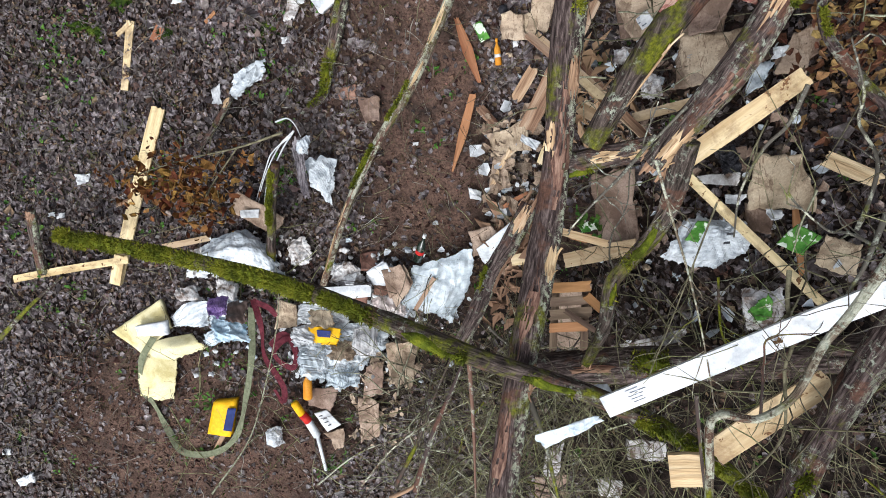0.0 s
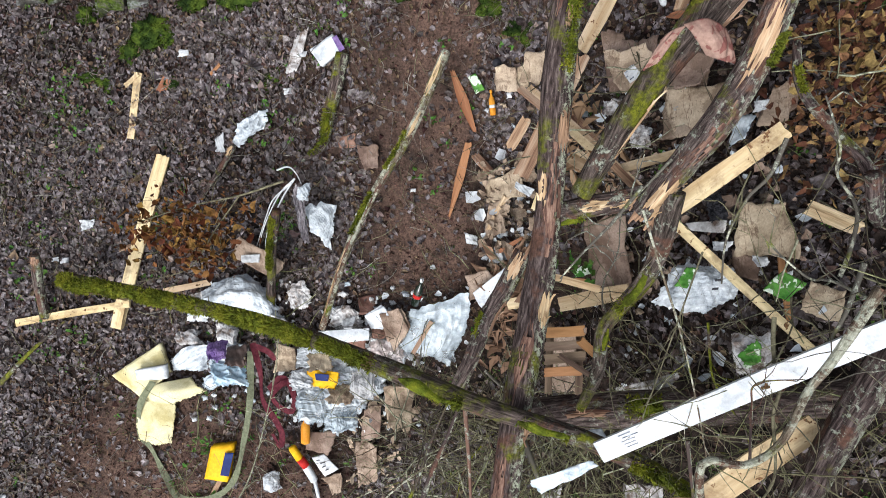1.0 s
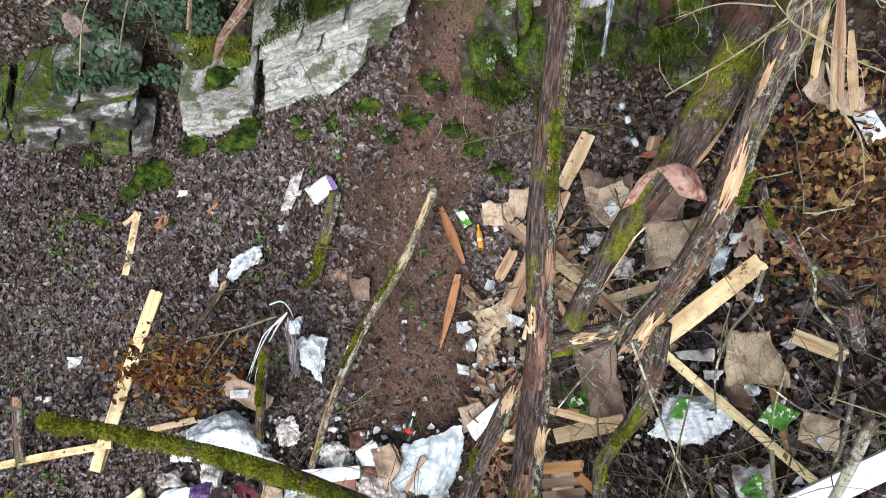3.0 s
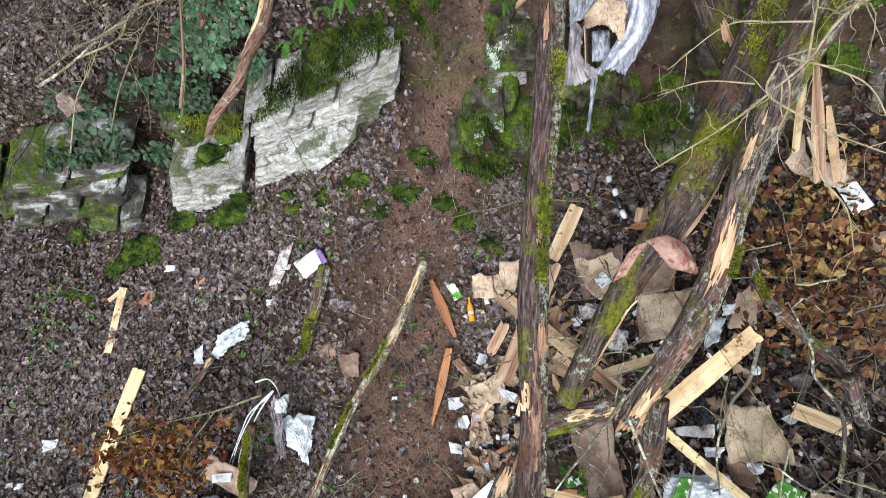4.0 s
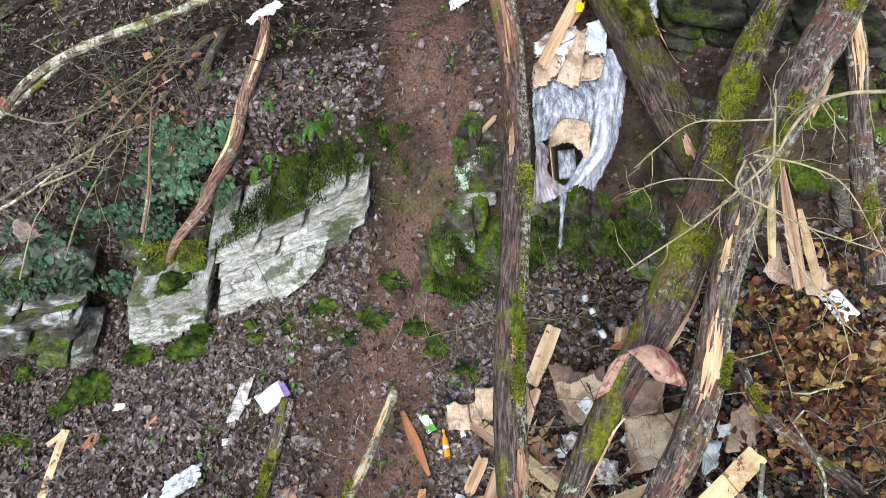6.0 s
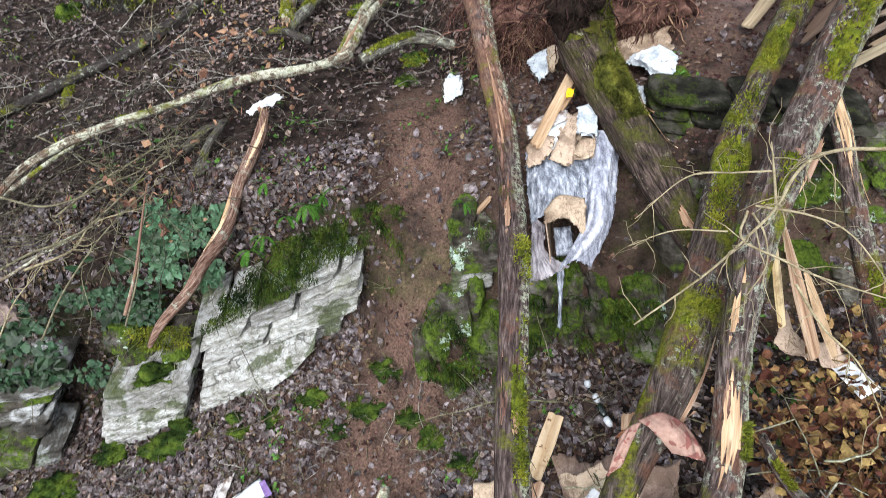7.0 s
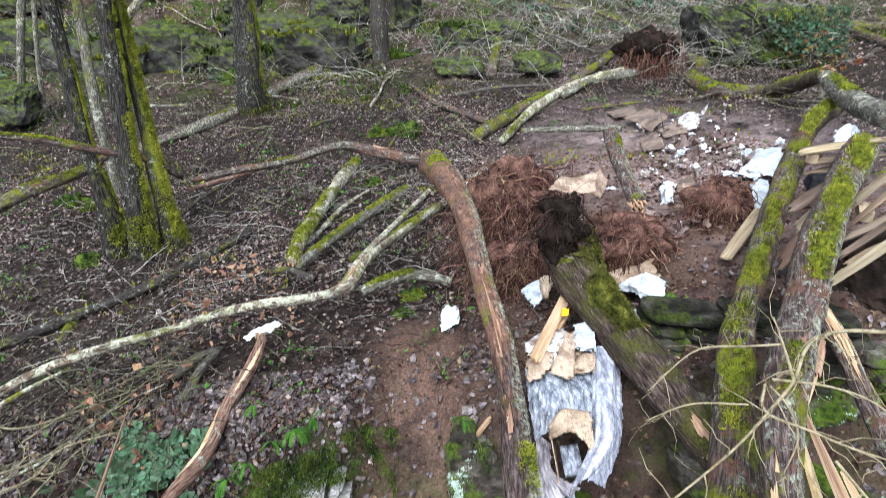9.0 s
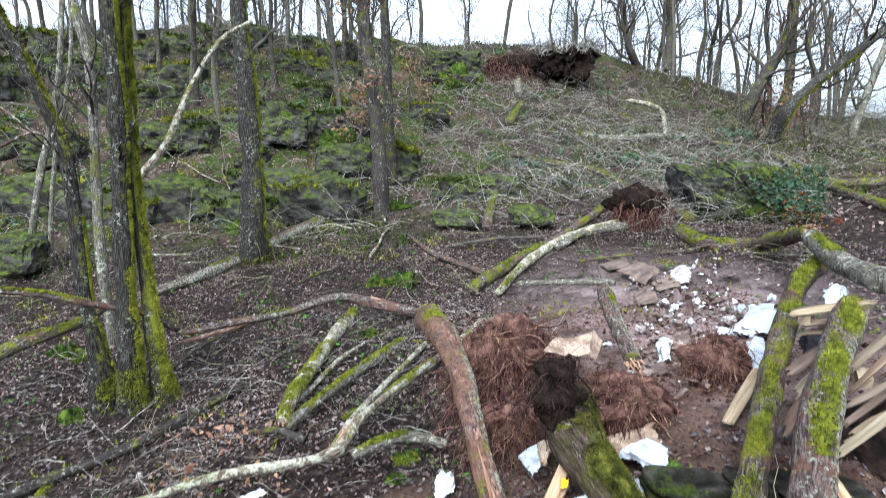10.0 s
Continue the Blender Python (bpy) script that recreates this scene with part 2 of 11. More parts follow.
mm.grow(mm.times(mm.range(mm.noise(5, 6, 0.8, plain=True, offset=31), 0.6, 0.68), 0.4), (0.3, 0.27, 0.24), (0.2, 0.16, 0.13), 30)
mm.grow(mm.range(mm.noise(34, 4, 0.7, plain=True, offset=36), 0.68, 0.7), (0.1, 0.075, 0.06), (0.05, 0.035, 0.03), 60)
M["white"] = mm.m
mm = Mat("printed_white_sack", [(0.26, 0.29, 0.325), (0.5, 0.54, 0.575), (0.67, 0.7, 0.72)], 7, rough=0.42, bump=0.3, tint=0.1, spec=0.5)
mm.grow(mm.range(mm.noise(26, 4, 0.75, plain=True, offset=36), 0.64, 0.67), (0.12, 0.095, 0.08), (0.05, 0.04, 0.035), 60)
M["sack"] = mm.m
M["milky"] = Mat("milky_film", [(0.3, 0.33, 0.36), (0.47, 0.51, 0.54), (0.66, 0.69, 0.71)], 7, rough=0.35, bump=0.3, fine=40, spec=0.5, spread=0.34).m
M["crumble"] = Mat("white_packing_foam", [(0.5, 0.48, 0.47), (0.66, 0.65, 0.65), (0.74, 0.74, 0.75)], 9, rough=0.8, bump=0.4, fine=80, tint=0.25).m
M["paper"] = Mat("white_paper", [(0.42, 0.43, 0.44), (0.62, 0.625, 0.63)], 6, rough=0.7, bump=0.1, tint=0.15).m
M["soiled"] = Mat("soiled_white_plastic", [(0.13, 0.092, 0.072), (0.44, 0.42, 0.41), (0.64, 0.64, 0.64)], 9, rough=0.45, bump=0.3, tint=0.2).m
M["foam"] = Mat("cream_foam", [(0.5, 0.42, 0.2), (0.68, 0.61, 0.36), (0.72, 0.66, 0.42)], 4, rough=0.9, bump=0.12, fine=120).m
M["yellow"] = Mat("yellow_card", [(0.68, 0.36, 0.012), (0.78, 0.45, 0.02)], 6, rough=0.45, bump=0.05).m
M["orange"] = Mat("orange_plastic", [(0.5, 0.19, 0.02), (0.62, 0.28, 0.04)], 6, rough=0.35, bump=0.05).m
M["blue"] = Mat("navy_print", [(0.012, 0.02, 0.09), (0.02, 0.035, 0.13)], 6, rough=0.45, bump=0.05).m
M["pale_blue"] = Mat("pale_blue_film", [(0.24, 0.3, 0.36), (0.52, 0.58, 0.62), (0.72, 0.76, 0.79)], 9, rough=0.35, bump=0.2).m
mm = Mat("bright_green_print", [(0.03, 0.12, 0.018), (0.1, 0.26, 0.05)], 9, rough=0.4, bump=0.2)
mm.grow(mm.range(mm.noise(11, 3, 0.6, plain=True, offset=8), 0.54, 0.57), (0.55, 0.6, 0.52), (0.4, 0.46, 0.36), 30)
M["green"] = mm.m
M["purple"] = Mat("purple_print", [(0.09, 0.05, 0.16), (0.24, 0.16, 0.33)], 9, rough=0.45, bump=0.05).m
mm = Mat("pink_floral_fabric", [(0.19, 0.105, 0.085), (0.34, 0.225, 0.18)], 6, rough=0.75, bump=0.2)
mm.grow(mm.times(mm.range(mm.noise(16, 2, 0.5, plain=True, offset=4), 0.53, 0.56), 0.9), (0.17, 0.06, 0.055), (0.13, 0.05, 0.04), 30)
M["pink"] = mm.m
M["magenta"] = Mat("magenta_plastic", [(0.4, 0.01, 0.2), (0.55, 0.02, 0.3)], 6, rough=0.4, bump=0.05).m
M["red"] = Mat("red_print", [(0.4, 0.02, 0.02), (0.55, 0.04, 0.03)], 6, rough=0.4, bump=0.05).m
M["black"] = Mat("black_plastic", [(0.012, 0.012, 0.015), (0.035, 0.035, 0.04)], 6, rough=0.35, bump=0.1).m
M["grey"] = Mat("dark_print", [(0.05, 0.05, 0.055), (0.09, 0.09, 0.1)], 6, rough=0.5, bump=0.05).m
M["maroon"] = Mat("maroon_webbing", [(0.06, 0.012, 0.018), (0.125, 0.027, 0.036)], 30, rough=0.75, bump=0.3).m
M["olive"] = Mat("olive_webbing", [(0.11, 0.12, 0.075), (0.19, 0.2, 0.13)], 30, rough=0.8, bump=0.3).m
M["bottle"] = Mat("dark_glass", [(0.008, 0.014, 0.01), (0.015, 0.025, 0.015)], 5, rough=0.08, bump=0.0, spec=0.6).m
M["terracotta"] = Mat("terracotta_sherd", [(0.13, 0.066, 0.05), (0.25, 0.14, 0.108)], 8, rough=0.8, tint=0.3).m
M["stone_pink"] = Mat("pale_pink_stone", [(0.12, 0.085, 0.075), (0.27, 0.205, 0.185)], 8, rough=0.85, bump=0.6, fine=50).m
M["moss"] = Mat("moss", [MOSS_D, (0.1, 0.125, 0.014), MOSS], 12, rough=0.95, bump=1.0, fine=90, spec=0.03).m
M["moss_tuft"] = Mat("moss_tufts", [(0.06, 0.072, 0.012), (0.15, 0.163, 0.02), (0.25, 0.25, 0.03)], 6, rough=0.9, bump=0.0, island=0.6, spec=0.03).m
M["moss_olive"] = Mat("olive_moss", [(0.02, 0.022, 0.006), (0.06, 0.064, 0.013), (0.125, 0.125, 0.022)], 9, rough=0.95, bump=0.8, island=0.6, spec=0.03).m
M["moss_dark"] = Mat("dark_green_moss", [(0.008, 0.016, 0.005), (0.03, 0.05, 0.009), (0.078, 0.108, 0.016)], 6, rough=0.95, bump=0.6, island=0.6, spec=0.03).m
# brown and grey-purple leaves; the pale bluish last stop also paints sky glints
mm = Mat("dead_leaves", [(0.014, 0.009, 0.009), (0.078, 0.059, 0.057), (0.27, 0.235, 0.255)], 16, rough=0.3, bump=0.4, island=1.3, spec=0.3, spread=0.38)
mm.color = mm.mix(mm.range(mm.noise(1.5, 5, 0.7, plain=True, offset=71), 0.42, 0.62, 0.0, 0.6), mm.color, (0.03, 0.02, 0.016))
mm.done()
M["leaf"] = mm.m
M["leaf_bench"] = Mat("wet_bench_leaves", [(0.012, 0.008, 0.007), (0.07, 0.05, 0.046), (0.23, 0.19, 0.185)], 5, rough=0.3, bump=0.4, island=1.2, spec=0.3, spread=0.4).m
M["leaf_tan"] = Mat("pale_tan_leaves", [(0.06, 0.04, 0.033), (0.165, 0.117, 0.102), (0.27, 0.207, 0.193)], 12, rough=0.42, bump=0.3, island=1.0, spec=0.12, spread=0.34).m
M["leaf_rust"] = Mat("rust_brown_leaves", [(0.02, 0.012, 0.009), (0.068, 0.04, 0.028), (0.15, 0.096, 0.066)], 14, rough=0.4, bump=0.3, island=1.15, spec=0.1, spread=0.34).m
M["leaf_brown"] = Mat("withered_oak_leaves", [(0.055, 0.028, 0.014), (0.24, 0.13, 0.062)], 20, rough=0.6, bump=0.2, island=1.2).m
M["leaf_orange"] = Mat("orange_oak_leaves", [(0.06, 0.026, 0.01), (0.19, 0.085, 0.028)], 20, rough=0.6, bump=0.1, island=0.9).m
M["leaf_pink"] = Mat("withered_beech_leaves", [(0.15, 0.08, 0.05), (0.26, 0.155, 0.1)], 9, rough=0.7, bump=0.1, island=0.5).m
M["leaf_green"] = Mat("green_leaves", [(0.03, 0.075, 0.015), (0.08, 0.17, 0.03)], 9, rough=0.5, bump=0.1, island=0.5).m
M["ivy"] = Mat("ivy_leaves", [(0.014, 0.038, 0.015), (0.06, 0.125, 0.06)], 12, rough=0.5, bump=0.1, island=1.0, spec=0.25).m
M["ivy_dark"] = Mat("dark_ivy_leaves", [(0.005, 0.015, 0.005), (0.028, 0.06, 0.026)], 12, rough=0.5, bump=0.1, island=1.0, spec=0.22).m
M["grass"] = Mat("olive_grass_blades", [(0.045, 0.06, 0.018), (0.14, 0.15, 0.055)], 9, rough=0.6, bump=0.1, island=0.8).m
M["fern"] = Mat("fern_fronds", [(0.025, 0.075, 0.01), (0.07, 0.17, 0.025)], 9, rough=0.55, bump=0.1, island=0.4).m

mm = Mat("layered_limestone", [(0.2, 0.195, 0.17), (0.4, 0.395, 0.375), (0.58, 0.59, 0.58)], 9.0, (1, 1, 2.6), rough=0.88, bump=1.0, fine=120, tint=0.45, spread=0.3)
mm.grow(mm.times(mm.range(mm.noise(3.4, 6, 0.75, plain=True, offset=15), 0.55, 0.63), 0.7), (0.23, 0.24, 0.165), (0.085, 0.09, 0.055), 60)
mm.grow(mm.times(mm.range(mm.noise(46, 6, 0.85, plain=True, offset=41), 0.54, 0.6), 0.6), (0.2, 0.195, 0.17), (0.08, 0.075, 0.06), 60)
mm.lines((0.7, 0.7, 13), 0.016, (0.03, 0.027, 0.022), tilt=20)
mm.lines((2.5, 2.5, 30), 0.02, (0.12, 0.115, 0.1), tilt=20)
mm.lines((5, 5, 1.0), 0.006, (0.05, 0.045, 0.035))
mm.grow(mm.times(mm.range(mm.noise(1.9, 6, 0.75, plain=True, offset=5), 0.54, 0.6), 0.8), (0.062, 0.08, 0.018), (0.018, 0.027, 0.008), 40)
mm.grow(mm.range(mm.noise(1.6, 5, 0.7, plain=True, offset=55), 0.66, 0.68), (0.09, 0.045, 0.035), (0.04, 0.022, 0.018), 30)
M["rock"] = mm.m
mm = Mat("grey_weathered_limestone", [(0.016, 0.014, 0.012), (0.07, 0.066, 0.058), (0.36, 0.37, 0.37)], 3.4, (1, 1, 2.2), rough=0.88, bump=1.0, fine=70, tint=0.4, spread=0.3)
mm.lines((1.2, 1.2, 11), 0.02, (0.02, 0.018, 0.015))
mm.grow(mm.times(mm.range(mm.noise(2.0, 5, 0.7, plain=True, offset=5), 0.5, 0.58), mm.up(-0.1, 0.6)), (0.05, 0.072, 0.01), (0.015, 0.026, 0.005), 30)
M["rock_dim"] = mm.m
mm = Mat("mossy_dark_rock", [(0.012, 0.01, 0.008), (0.05, 0.043, 0.034), (0.14, 0.13, 0.11)], 5.0, (1, 1, 2.2), rough=0.9, bump=1.0, fine=30, tint=0.5, spread=0.32)
mm.grow(mm.times(mm.range(mm.noise(2.4, 6, 0.75, plain=True, offset=5), 0.46, 0.53), mm.up(-0.35, 0.3)), (0.075, 0.11, 0.014), (0.012, 0.024, 0.005), 26)
mm.grow(mm.range(mm.noise(2.2, 6, 0.85, plain=True, offset=33), 0.61, 0.63), (0.36, 0.44, 0.38), (0.1, 0.14, 0.095), 40)
M["rock_mossy"] = mm.m

mm = Mat("dark_bedded_rock", [(0.004, 0.004, 0.0035), (0.018, 0.017, 0.013), (0.06, 0.056, 0.045)], 6.0, (1, 1, 2.2), rough=0.9, bump=1.0, fine=40, tint=0.5, spread=0.32)
mm.grow(mm.times(mm.range(mm.noise(4.0, 6, 0.75, plain=True, offset=5), 0.54, 0.62), mm.up(0.0, 0.7)), (0.045, 0.06, 0.01), (0.01, 0.016, 0.004), 40)
M["rock_shelf"] = mm.m
mm = Mat("mossy_hill_rock", [(0.006, 0.0055, 0.005), (0.022, 0.02, 0.018), (0.06, 0.057, 0.052)], 2.4, (1, 1, 1.6), rough=0.92, bump=1.0, fine=14, tint=0.5, spec=0.15)
mm.grow(mm.times(mm.range(mm.noise(2.6, 6, 0.8, plain=True, offset=5), 0.44, 0.54), mm.up(0.15, 0.75)), (0.085, 0.112, 0.012), (0.009, 0.017, 0.004), 9)
M["rock_hill"] = mm.m
mm = Mat("forest_soil", [(0.006, 0.0045, 0.004), (0.022, 0.016, 0.0135), (0.052, 0.037, 0.031)], 9, rough=0.7, bump=1.0, fine=55, spec=0.05)
n2 = mm.noise(3.0, 5, 0.7, offset=4)
mm.grow(mm.times(mm.attr("bare"), mm.range(n2, 0.34, 0.52)), (0.14, 0.086, 0.066), (0.035, 0.021, 0.016), 44)
mm.grow(mm.times(mm.attr("mossy"), mm.range(mm.noise(0.7, 6, 0.75, offset=29), 0.47, 0.56)), (0.105, 0.075, 0.058), (0.025, 0.018, 0.014), 5)
mm.grow(mm.times(mm.attr("mossy"), mm.range(mm.noise(0.9, 6, 0.75, offset=9), 0.48, 0.55)), (0.045, 0.068, 0.01), (0.008, 0.016, 0.004), 7)
# wet mud: the sky's sheen is painted as pale mauve; roughness drops below
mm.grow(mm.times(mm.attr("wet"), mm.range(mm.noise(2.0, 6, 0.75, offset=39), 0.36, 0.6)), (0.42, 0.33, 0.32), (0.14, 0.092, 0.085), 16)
mm.rough = mm.times(mm.rough, mm.range(mm.attr("wet"), 0.0, 1.0, 1.0, 0.55))
mm.done()
M["soil"] = mm.m

# silvery film: bright and dark crease streaks painted in by stretched noise
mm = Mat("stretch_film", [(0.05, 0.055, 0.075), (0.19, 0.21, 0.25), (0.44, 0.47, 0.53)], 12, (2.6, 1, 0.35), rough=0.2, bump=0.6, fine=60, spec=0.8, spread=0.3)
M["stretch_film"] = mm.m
# the same film in lighter colours, painting the highlight on its long fold
M["film_highlit"] = Mat("highlit_stretch_film", [(0.12, 0.125, 0.16), (0.3, 0.315, 0.375), (0.54, 0.56, 0.62)], 10, (2.2, 1, 0.4), rough=0.25, bump=0.3, fine=60, spec=0.7).m
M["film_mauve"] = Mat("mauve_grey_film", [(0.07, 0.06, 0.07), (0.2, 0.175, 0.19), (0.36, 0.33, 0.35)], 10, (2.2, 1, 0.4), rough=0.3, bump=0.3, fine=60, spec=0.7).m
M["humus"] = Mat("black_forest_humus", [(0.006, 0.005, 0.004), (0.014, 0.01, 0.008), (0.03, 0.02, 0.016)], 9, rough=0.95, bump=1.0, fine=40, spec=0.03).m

# clear crumpled film: gloss with thin see-through patches
mm = Mat("clear_film", [(0.34, 0.4, 0.44), (0.52, 0.59, 0.63), (0.72, 0.77, 0.79)], 6, rough=0.25, bump=0.4, fine=30, spec=0.7, spread=0.4)
mm.l.new(mm.range(mm.noise(3.2, 5, 0.7, plain=True, offset=81), 0.36, 0.6, 0.3, 0.92), mm.bsdf.inputs["Alpha"])
M["film"] = mm.m
mm = Mat("blue_printed_film", [(0.14, 0.3, 0.42), (0.42, 0.54, 0.62), (0.68, 0.74, 0.77)], 9, rough=0.3, bump=0.3, fine=40, spec=0.6, spread=0.4)
M["film_blue"] = mm.m
mm = Mat("pink_stained_film", [(0.26, 0.19, 0.17), (0.5, 0.42, 0.39), (0.66, 0.62, 0.61)], 8, rough=0.35, bump=0.4, fine=40, spec=0.5, spread=0.4)
M["pink_film"] = mm.m

# ---- mesh tools ----


def mesh(name, verts, faces, mat, uvs=None, smooth=True):
    me = bpy.data.meshes.new(name)
    me.from_pydata([tuple(v) for v in np.asarray(verts, float)], [], [tuple(int(i) for i in f) for f in faces])
    if uvs is not None:
        layer = me.uv_layers.new(name="UVMap")
        loops = np.empty(len(me.loops), int)
        me.loops.foreach_get("vertex_index", loops)
        layer.data.foreach_set("uv", np.asarray(uvs, float)[loops].ravel())
    if smooth:
        me.polygons.foreach_set("use_smooth", [True] * len(me.polygons))
    for m in mat if isinstance(mat, (list, tuple)) else [mat]:
        me.materials.append(m)
    me.update()
    return me


def part(name, me, parent=None, label=""):
    ob = new(name, me)
    ob.parent = parent
    if label:
        ob["label"] = label
    return ob


def words(text):
    """Makes a short label say where its thing lies."""
    return text if len(text.split()) >= 4 else text + " on the debris slope"


def thing(name, label, category, group="", kind=""):
    ob = new(name)
    ob.empty_display_size = 0.1
    return tagged(ob, label, category, group, kind)


def wob(v, seed, freq=1.0):
    """Smooth cheap noise in -1..1 over points v (n, 3)."""
    r = np.random.default_rng(seed)
    out = 0
    for k, a in ((1.0, 0.5), (2.1, 0.3), (4.3, 0.2)):
        d = r.normal(size=(3, 3)) * k * freq
        out = out + a * (np.sin(v @ d[0] + r.uniform(0, 6)) * np.sin(v @ d[1] + r.uniform(0, 6)) + 0.5 * np.sin(v @ d[2] + r.uniform(0, 6)))
    return out


def unit(v):
    return v / np.maximum(np.linalg.norm(v, axis=-1, keepdims=True), 1e-9)


def spline(points, n):
    """Catmull-Rom through the points, n samples evenly by length."""
    p = np.asarray(points, float)
    p = np.vstack([2 * p[0] - p[1], p, 2 * p[-1] - p[-2]])
    out, par = [], []
    for i in range(1, len(p) - 2):
        t = np.linspace(0, 1, 24, endpoint=i == len(p) - 3)[:, None]
        a, b, c, d = p[i - 1], p[i], p[i + 1], p[i + 2]
        out.append(0.5 * (2 * b + (c - a) * t + (2 * a - 5 * b + 4 * c - d) * t**2 + (3 * b - 3 * c + d - a) * t**3))
        par.append(t[:, 0] + i - 1)
    out, par = np.vstack(out), np.concatenate(par)
    s = np.r_[0, np.cumsum(np.linalg.norm(np.diff(out, axis=0), axis=1))]
    u = np.linspace(0, s[-1], n)
    return np.stack([np.interp(u, s, out[:, k]) for k in range(3)], 1), np.interp(u, s, par), s[-1]


class Tube:
    """A round limb through points, with radii at the points. Angle 0 faces `face`."""

    def __init__(self, points, radii, ring=12, step=0.08, rough=0.07, seed=0, face=(0, 0, 1)):
        points = np.asarray(points, float)
        total = np.linalg.norm(np.diff(points, axis=0), axis=1).sum()
        n = max(4, min(260, int(total / step)))
        self.c, par, self.len = spline(points, n)
        radii = np.full(len(points), radii) if np.isscalar(radii) else np.asarray(radii, float)
        self.r = np.interp(par, np.arange(len(points)), np.interp(np.linspace(0, 1, len(points)), np.linspace(0, 1, len(radii)), radii))
        self.t = unit(np.gradient(self.c, axis=0))
        f = np.asarray(face, float)
        nrm = f - self.t * (self.t @ f)[:, None]
        bad = np.linalg.norm(nrm, axis=1) < 0.2
        nrm[bad] = (np.array([0, -1, 0.0]) - self.t * (self.t @ np.array([0, -1, 0.0]))[:, None])[bad]
        self.nrm = unit(nrm)
        self.bin = np.cross(self.t, self.nrm)
        self.ring, self.seed, self.rough = ring, seed, rough
        r = np.random.default_rng(seed)
        self.ph = r.uniform(0, 6.28, 6)

    def surf(self, s, th, off=0.0):
        """Points at shares s (0..1) along and angles th round, off metres proud."""
        s, th = np.broadcast_arrays(np.asarray(s, float), np.asarray(th, float))
        i = np.clip(s, 0, 1) * (len(self.c) - 1)
        k = np.arange(len(self.c))
        g = lambda a: np.stack([np.interp(i, k, a[:, j]) for j in range(3)], -1)
        r = np.interp(i, k, self.r)
        v, p = s * self.len, self.ph
        lump = 0.6 * np.sin(2 * th + p[0] + 1.7 * v) + 0.5 * np.sin(3 * th + p[1] - 2.9 * v) + 0.5 * np.sin(5 * th + p[2] + 7 * v) + 0.7 * np.sin(4.3 * v + p[3])
        d = g(self.nrm) * np.cos(th)[..., None] + g(self.bin) * np.sin(th)[..., None]
        return g(self.c) + d * (r * (1 + self.rough * lump) + off)[..., None], d

    def mesh(self, name, mat, cap=True):
        n, m = len(self.c), self.ring
        s = np.repeat(np.linspace(0, 1, n), m + 1)
        th = np.tile(np.linspace(0, 2 * np.pi, m + 1), n)
        around = np.stack([np.cos(th) * 2.6, np.sin(th) * 2.6, s * self.len * 4.5], 1)
        groove = np.abs(wob(around, self.seed + 3)) + 0.6 * np.abs(wob(around * 2.3, self.seed + 4))
        v, _ = self.surf(s, th, -0.09 * self.r.mean() * groove)
        uv = np.stack([th * np.interp(s, np.linspace(0, 1, n), self.r), s * self.len], 1)
        fc = [(i * (m + 1) + j, i * (m + 1) + j + 1, (i + 1) * (m + 1) + j + 1, (i + 1) * (m + 1) + j) for i in range(n - 1) for j in range(m)]
        if cap:
            fc += [tuple(range(m - 1, -1, -1)), tuple((n - 1) * (m + 1) + j for j in range(m))]
        return mesh(name, v, fc, mat, uv)

    def patch(self, name, mat, s0, s1, th, half, thick=0.006, seed=0, lumps=0.0, cover=-0.3):
        """A ragged patch on the skin: bare wood, moss or peeled bark."""
        n, m = max(5, int((s1 - s0) * self.len / 0.04)), 9
        u = np.linspace(0, 1, n)
        r = np.random.default_rng(seed + 50)
        wid = half * np.clip(np.sin(np.pi * np.clip(u, 0.02, 0.98)) ** (0.45 if lumps > 0.008 else 0.25) * (0.75 + 0.25 * np.sin(9 * u + seed) + 0.5 * np.convolve(r.normal(size=n + 4), np.ones(5) / 3.2, "valid")), 0.08, 1.6)
        cen = th + 0.25 * half * np.sin(5 * u + seed)
        w = np.linspace(-1, 1, m)
        ss = np.repeat(s0 + (s1 - s0) * u, m)
        tt = (cen[:, None] + wid[:, None] * w[None]).ravel()
        edge = ((1 - np.abs(w) ** 3)[None] * np.sin(np.pi * np.clip(u, 0.03, 0.97))[:, None] ** 0.3).ravel()
        off = thick * edge - 0.004
        if lumps:
            off = off + lumps * edge * (0.5 + 0.5 * r.normal(size=n * m).clip(-1, 1.5))
        v, _ = self.surf(ss, tt, off)
        uv = np.stack([tt * self.r.mean(), ss * self.len], 1)
        fc = [(i * m + j, i * m + j + 1, (i + 1) * m + j + 1, (i + 1) * m + j) for i in range(n - 1) for j in range(m - 1)]
        if lumps > 0.008:
            mid = v.reshape(n, m, 3)[:-1, :-1].reshape(-1, 3)
            show = wob(mid * 5.5, seed + 9) + 0.35 * r.normal(size=len(mid)) > cover
            fc = [q for q, ok in zip(fc, show) if ok] if show.sum() > 6 else fc
        return mesh(name, v, fc, mat, uv)

    def scar(self, name, mat, s0, s1, th, half, seed=0):
        """Torn wood: a bare patch with long ragged points along the grain, and a few lifted splinters."""
        r = np.random.default_rng(seed + 70)
        rad = float(np.interp((s0 + s1) / 2, np.linspace(0, 1, len(self.r)), self.r))
        m, k, L = max(5, int(2 * half * rad / 0.008)), 14, s1 - s0
        w = np.linspace(-1, 1, m + 1)
        cut = 0.5 * (1 - np.sqrt(np.clip(1 - w * w, 0, 1)))
        a = s0 + L * (0.6 * cut + 0.34 * r.random(m + 1) ** 2)
